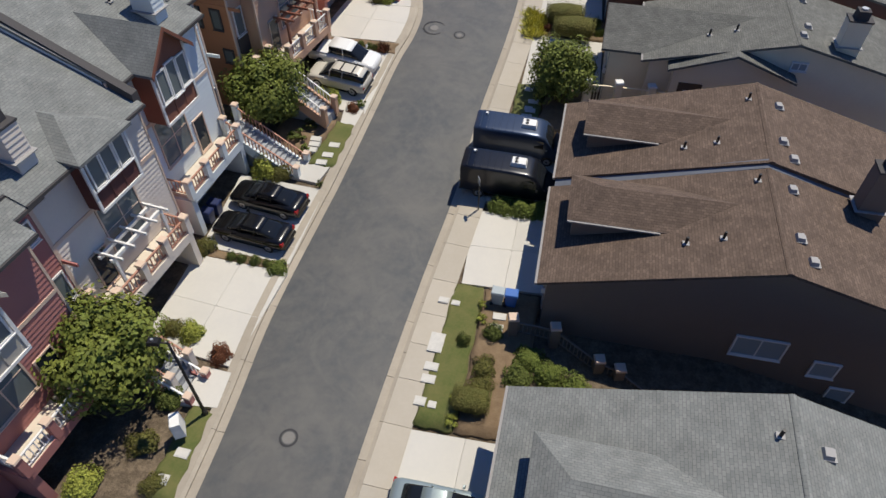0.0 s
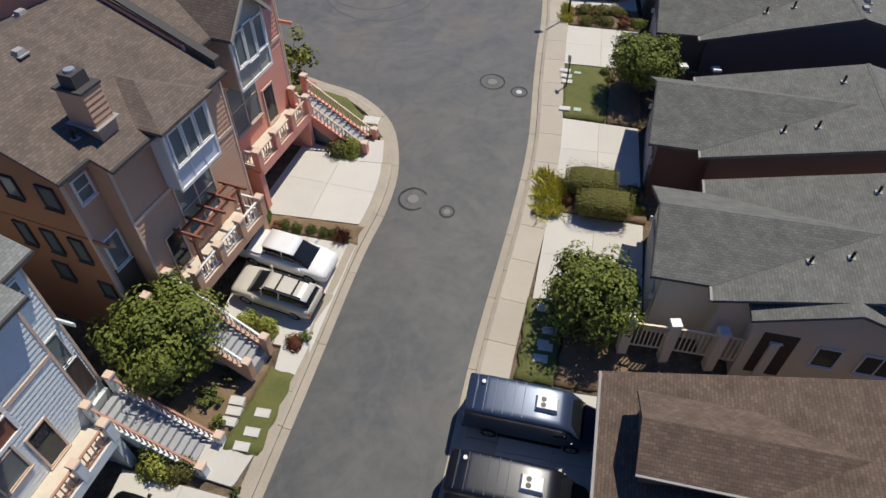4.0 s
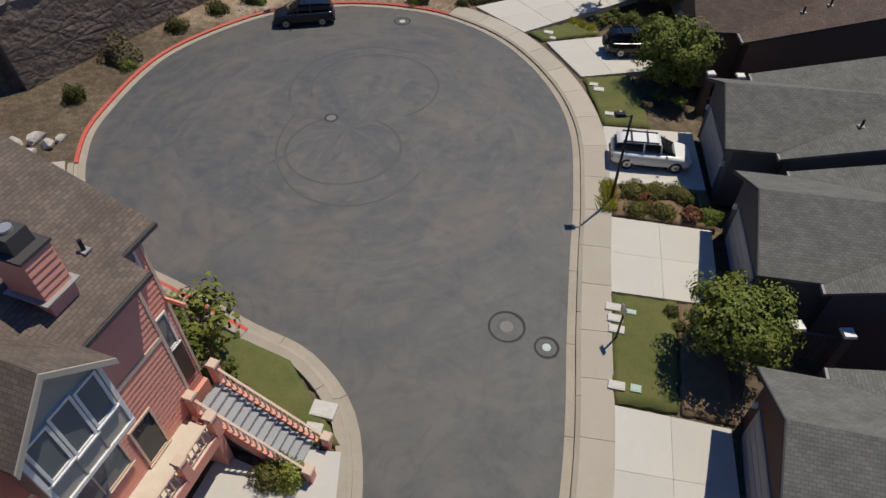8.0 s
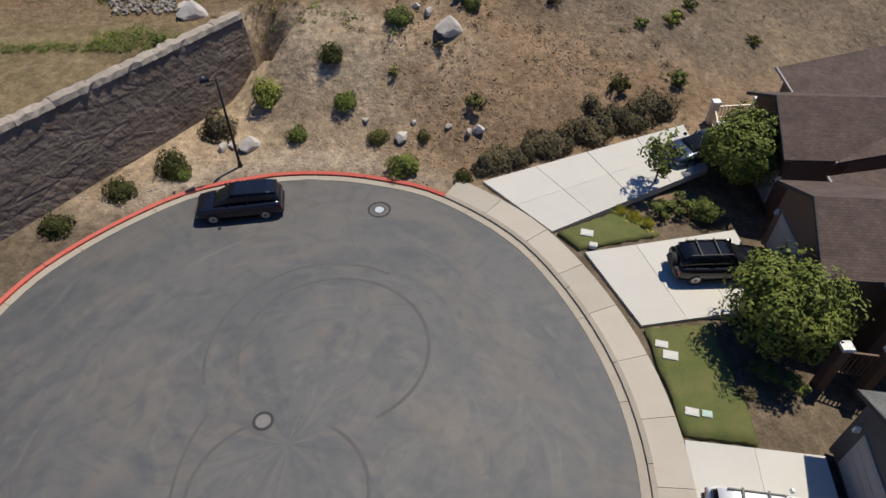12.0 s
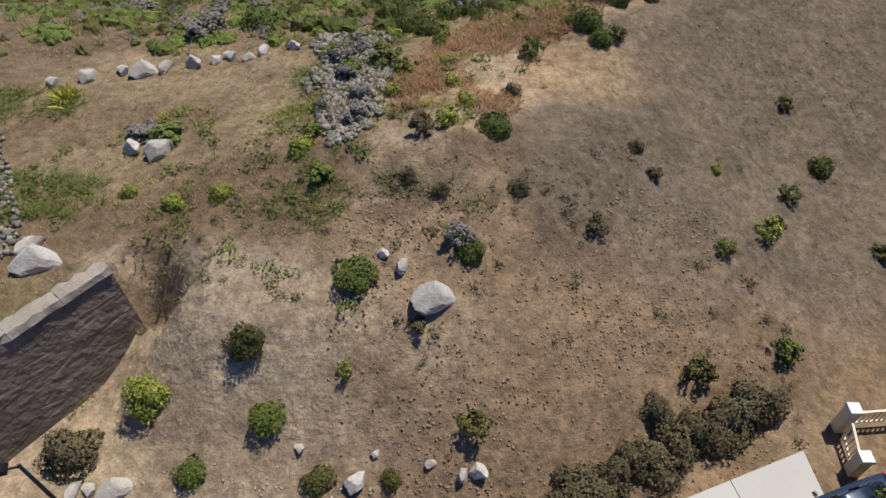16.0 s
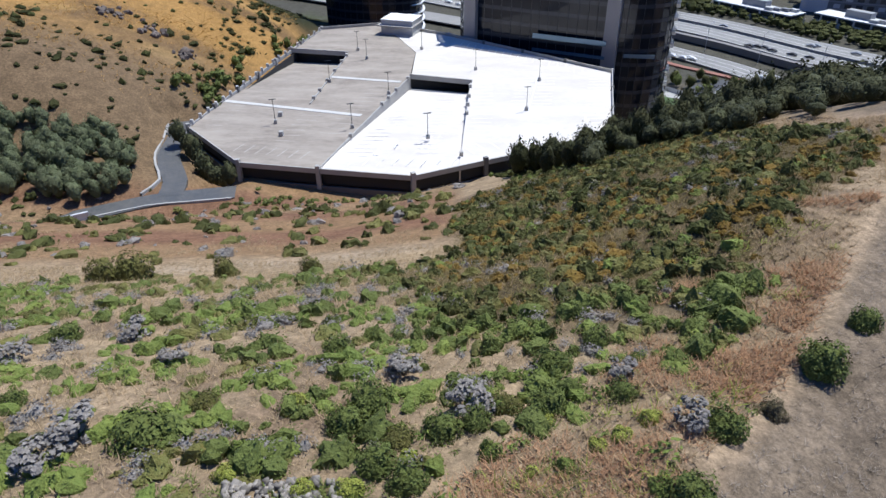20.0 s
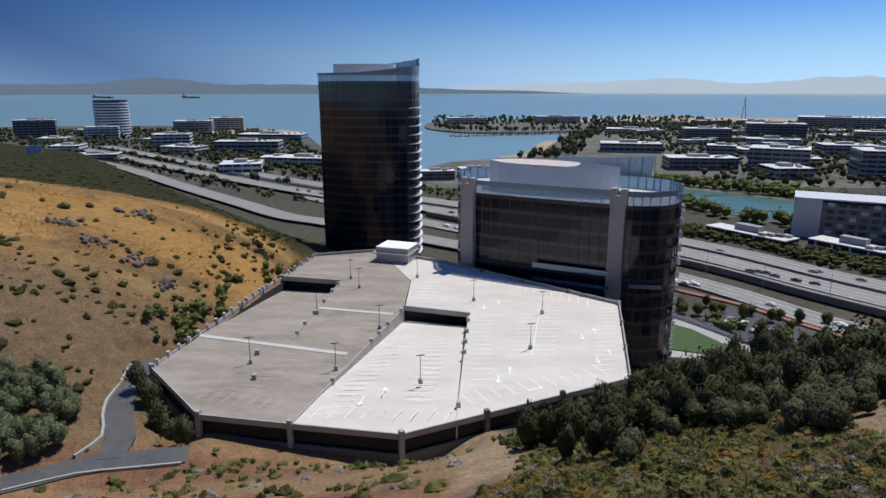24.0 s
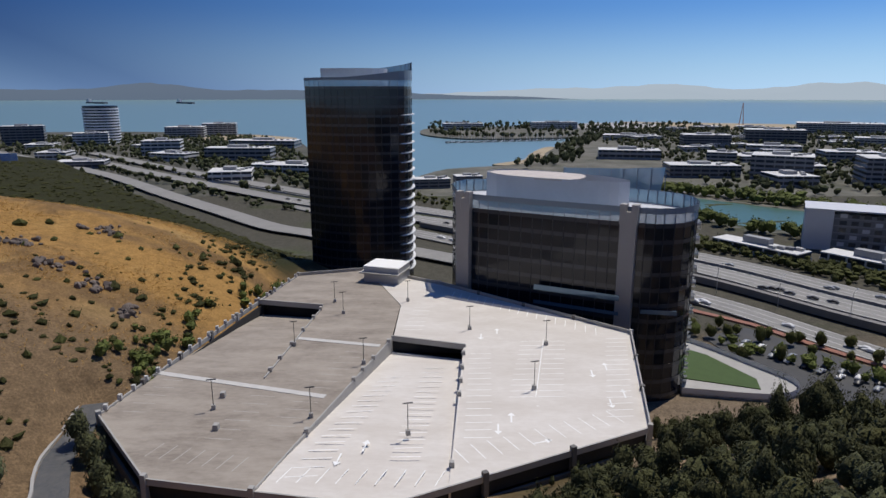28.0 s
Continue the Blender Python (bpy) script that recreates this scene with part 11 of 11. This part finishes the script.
woods("lagoon_trees", LEAF_DARK, np.r_[beside([(182, 616), (196, 552), (230, 530), (294, 500)], 60, 5, -4), beside([(150, 740), (205, 716), (255, 664), (300, 612), (346, 545)], 200, 9, 6)], (3.5, 6.5), "dark trees round the lagoon", 50, 1.2, CITY)
woods("town_trees", LEAF_FAR, np.r_[spread(3300, -900, -60, 690, 1500, lambda x, y: (x < -60 - 0.4 * (y - 720)) & (y < 1450) & off_roads(x, y)), spread(4200, 200, 1300, 690, 1750, lambda x, y: (x > 250 + 0.1 * (y - 700)))], (2.8, 6.5), "dark trees among the offices", 6, 1.1, CITY)
woods("town_trees", LEAF_EUC, np.r_[spread(900, -700, -60, 690, 1200, lambda x, y: (x < -60 - 0.4 * (y - 720)) & off_roads(x, y)), spread(700, 280, 1000, 690, 1500)], (3.0, 6.0), "olive trees among the offices", 6, 1.1, CITY)
woods("point_trees", LEAF_FAR, np.r_[beside([(85, 915), (160, 1000), (195, 1180), (255, 1340), (330, 1450), (230, 1475), (110, 1440), (30, 1470), (-20, 1590)], 260, 12, 10), spread(420, -30, 700, 1560, 2000, lambda x, y: y > 1600 - 0.2 * x), spread(40, -720, -560, 1200, 1420)], (4, 8), "dark trees on the shore", 14, 1.2, CITY)

# parked and driving cars on the flat, as far specks
CAR_SPECK = [material("far_car_paint", c, 0.4, rand=0.0) for c in ((0.7, 0.7, 0.7), (0.03, 0.03, 0.035), (0.25, 0.27, 0.3))]
SPECK = loft([ring(*s, power=4, count=10) for s in ((-2.2, 0.8, 0.3, 0.9), (-1.6, 0.9, 0.3, 1.0), (-1.2, 0.75, 0.3, 1.45), (0.3, 0.75, 0.3, 1.45), (1.0, 0.88, 0.3, 1.0), (2.2, 0.8, 0.3, 0.8))], "far_car", None)
SPECKS = []
for cm in CAR_SPECK:
    me_ = SPECK.copy()
    me_.materials.append(cm)
    SPECKS.append(me_)
for i in range(46):
    a = WOOD_RNG.uniform(0, 1)
    line = [[(150, 345), (60, 470), (-20, 545)], [(172, 385), (70, 510), (-120, 660)], [(190, 400), (88, 530), (-90, 680)]][i % 3]
    k = min(int(a * 2), 1)
    t = a * 2 - k
    x = line[k][0] + (line[k + 1][0] - line[k][0]) * t + WOOD_RNG.uniform(-2, 2)
    y = line[k][1] + (line[k + 1][1] - line[k][1]) * t + WOOD_RNG.uniform(-2, 2)
    host = thing("car", ("white", "black", "grey")[i % 3] + " car on the freeway far below", "car", pose(x, y, CITY + (1.05, 2.45, 1.85)[i % 3], 0, 0, math.degrees(math.atan2(line[k + 1][1] - line[k][1], line[k + 1][0] - line[k][0]))), group="freeway cars")
    part("body", SPECKS[i % 3], host)
for i in range(26):
    x, y = 108 + (i % 13) * 5.2 * 0.6 + WOOD_RNG.uniform(-0.3, 0.3), 352 - (i % 13) * 5.2 * 0.8 + (i // 13) * 8
    host = thing("car", ("white", "black", "grey")[(i * 7) % 3] + " car in the parking lot below the office", "car", pose(x, y, CITY + 0.35, 0, 0, 37), group="parking lot cars")
    part("body", SPECKS[(i * 7) % 3], host)
tagged(part("parking_lot", Build().slab([(98, 362, CITY + 0.3), (118, 372, CITY + 0.3), (172, 290, CITY + 0.3), (130, 268, CITY + 0.3), (108, 310, CITY + 0.3)], 1).mesh("parking_lot", material("parking_asphalt", (0.05, 0.052, 0.056), 0.85, spots=0.5, scale=0.15, second=(0.085, 0.082, 0.078)))), "dark asphalt parking lot below the office", "parking lot", kind="structure")

# ---- far shore ----


# an even glow in one pale blue paints distance haze onto the hills
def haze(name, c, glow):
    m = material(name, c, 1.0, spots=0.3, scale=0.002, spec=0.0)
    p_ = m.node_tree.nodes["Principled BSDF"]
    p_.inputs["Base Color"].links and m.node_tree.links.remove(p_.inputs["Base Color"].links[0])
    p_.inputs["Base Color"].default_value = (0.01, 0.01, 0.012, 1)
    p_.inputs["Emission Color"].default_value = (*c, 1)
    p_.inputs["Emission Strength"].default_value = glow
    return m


def far_hills(name, r_, a0, a1, z0, height, mat, seed, label):
    v, f, n_ = [], [], 120
    for i in range(n_ + 1):
        a = radians(a0 + (a1 - a0) * i / n_)
        h_ = height(i / n_) * min(1.0, i / 30, (n_ - i) / 30) * (0.8 + 0.35 * noise.noise(Vector((i * 0.11, seed, 0))) + 0.12 * noise.noise(Vector((i * 0.45, seed, 3))))
        x, y = 4 + r_ * math.sin(a), 133 + r_ * math.cos(a)
        v += [(x, y, z0 - 8), (x * 1.004, y * 1.004, z0 + h_), (x * 1.01, y * 1.01, z0 - 8)]
    for i in range(n_):
        o = 3 * i
        f += [(o, o + 3, o + 4, o + 1), (o + 1, o + 4, o + 5, o + 2)]
    tagged(part(name, mesh_of(name, v, f, mat, True)), label, "hills", kind="structure")


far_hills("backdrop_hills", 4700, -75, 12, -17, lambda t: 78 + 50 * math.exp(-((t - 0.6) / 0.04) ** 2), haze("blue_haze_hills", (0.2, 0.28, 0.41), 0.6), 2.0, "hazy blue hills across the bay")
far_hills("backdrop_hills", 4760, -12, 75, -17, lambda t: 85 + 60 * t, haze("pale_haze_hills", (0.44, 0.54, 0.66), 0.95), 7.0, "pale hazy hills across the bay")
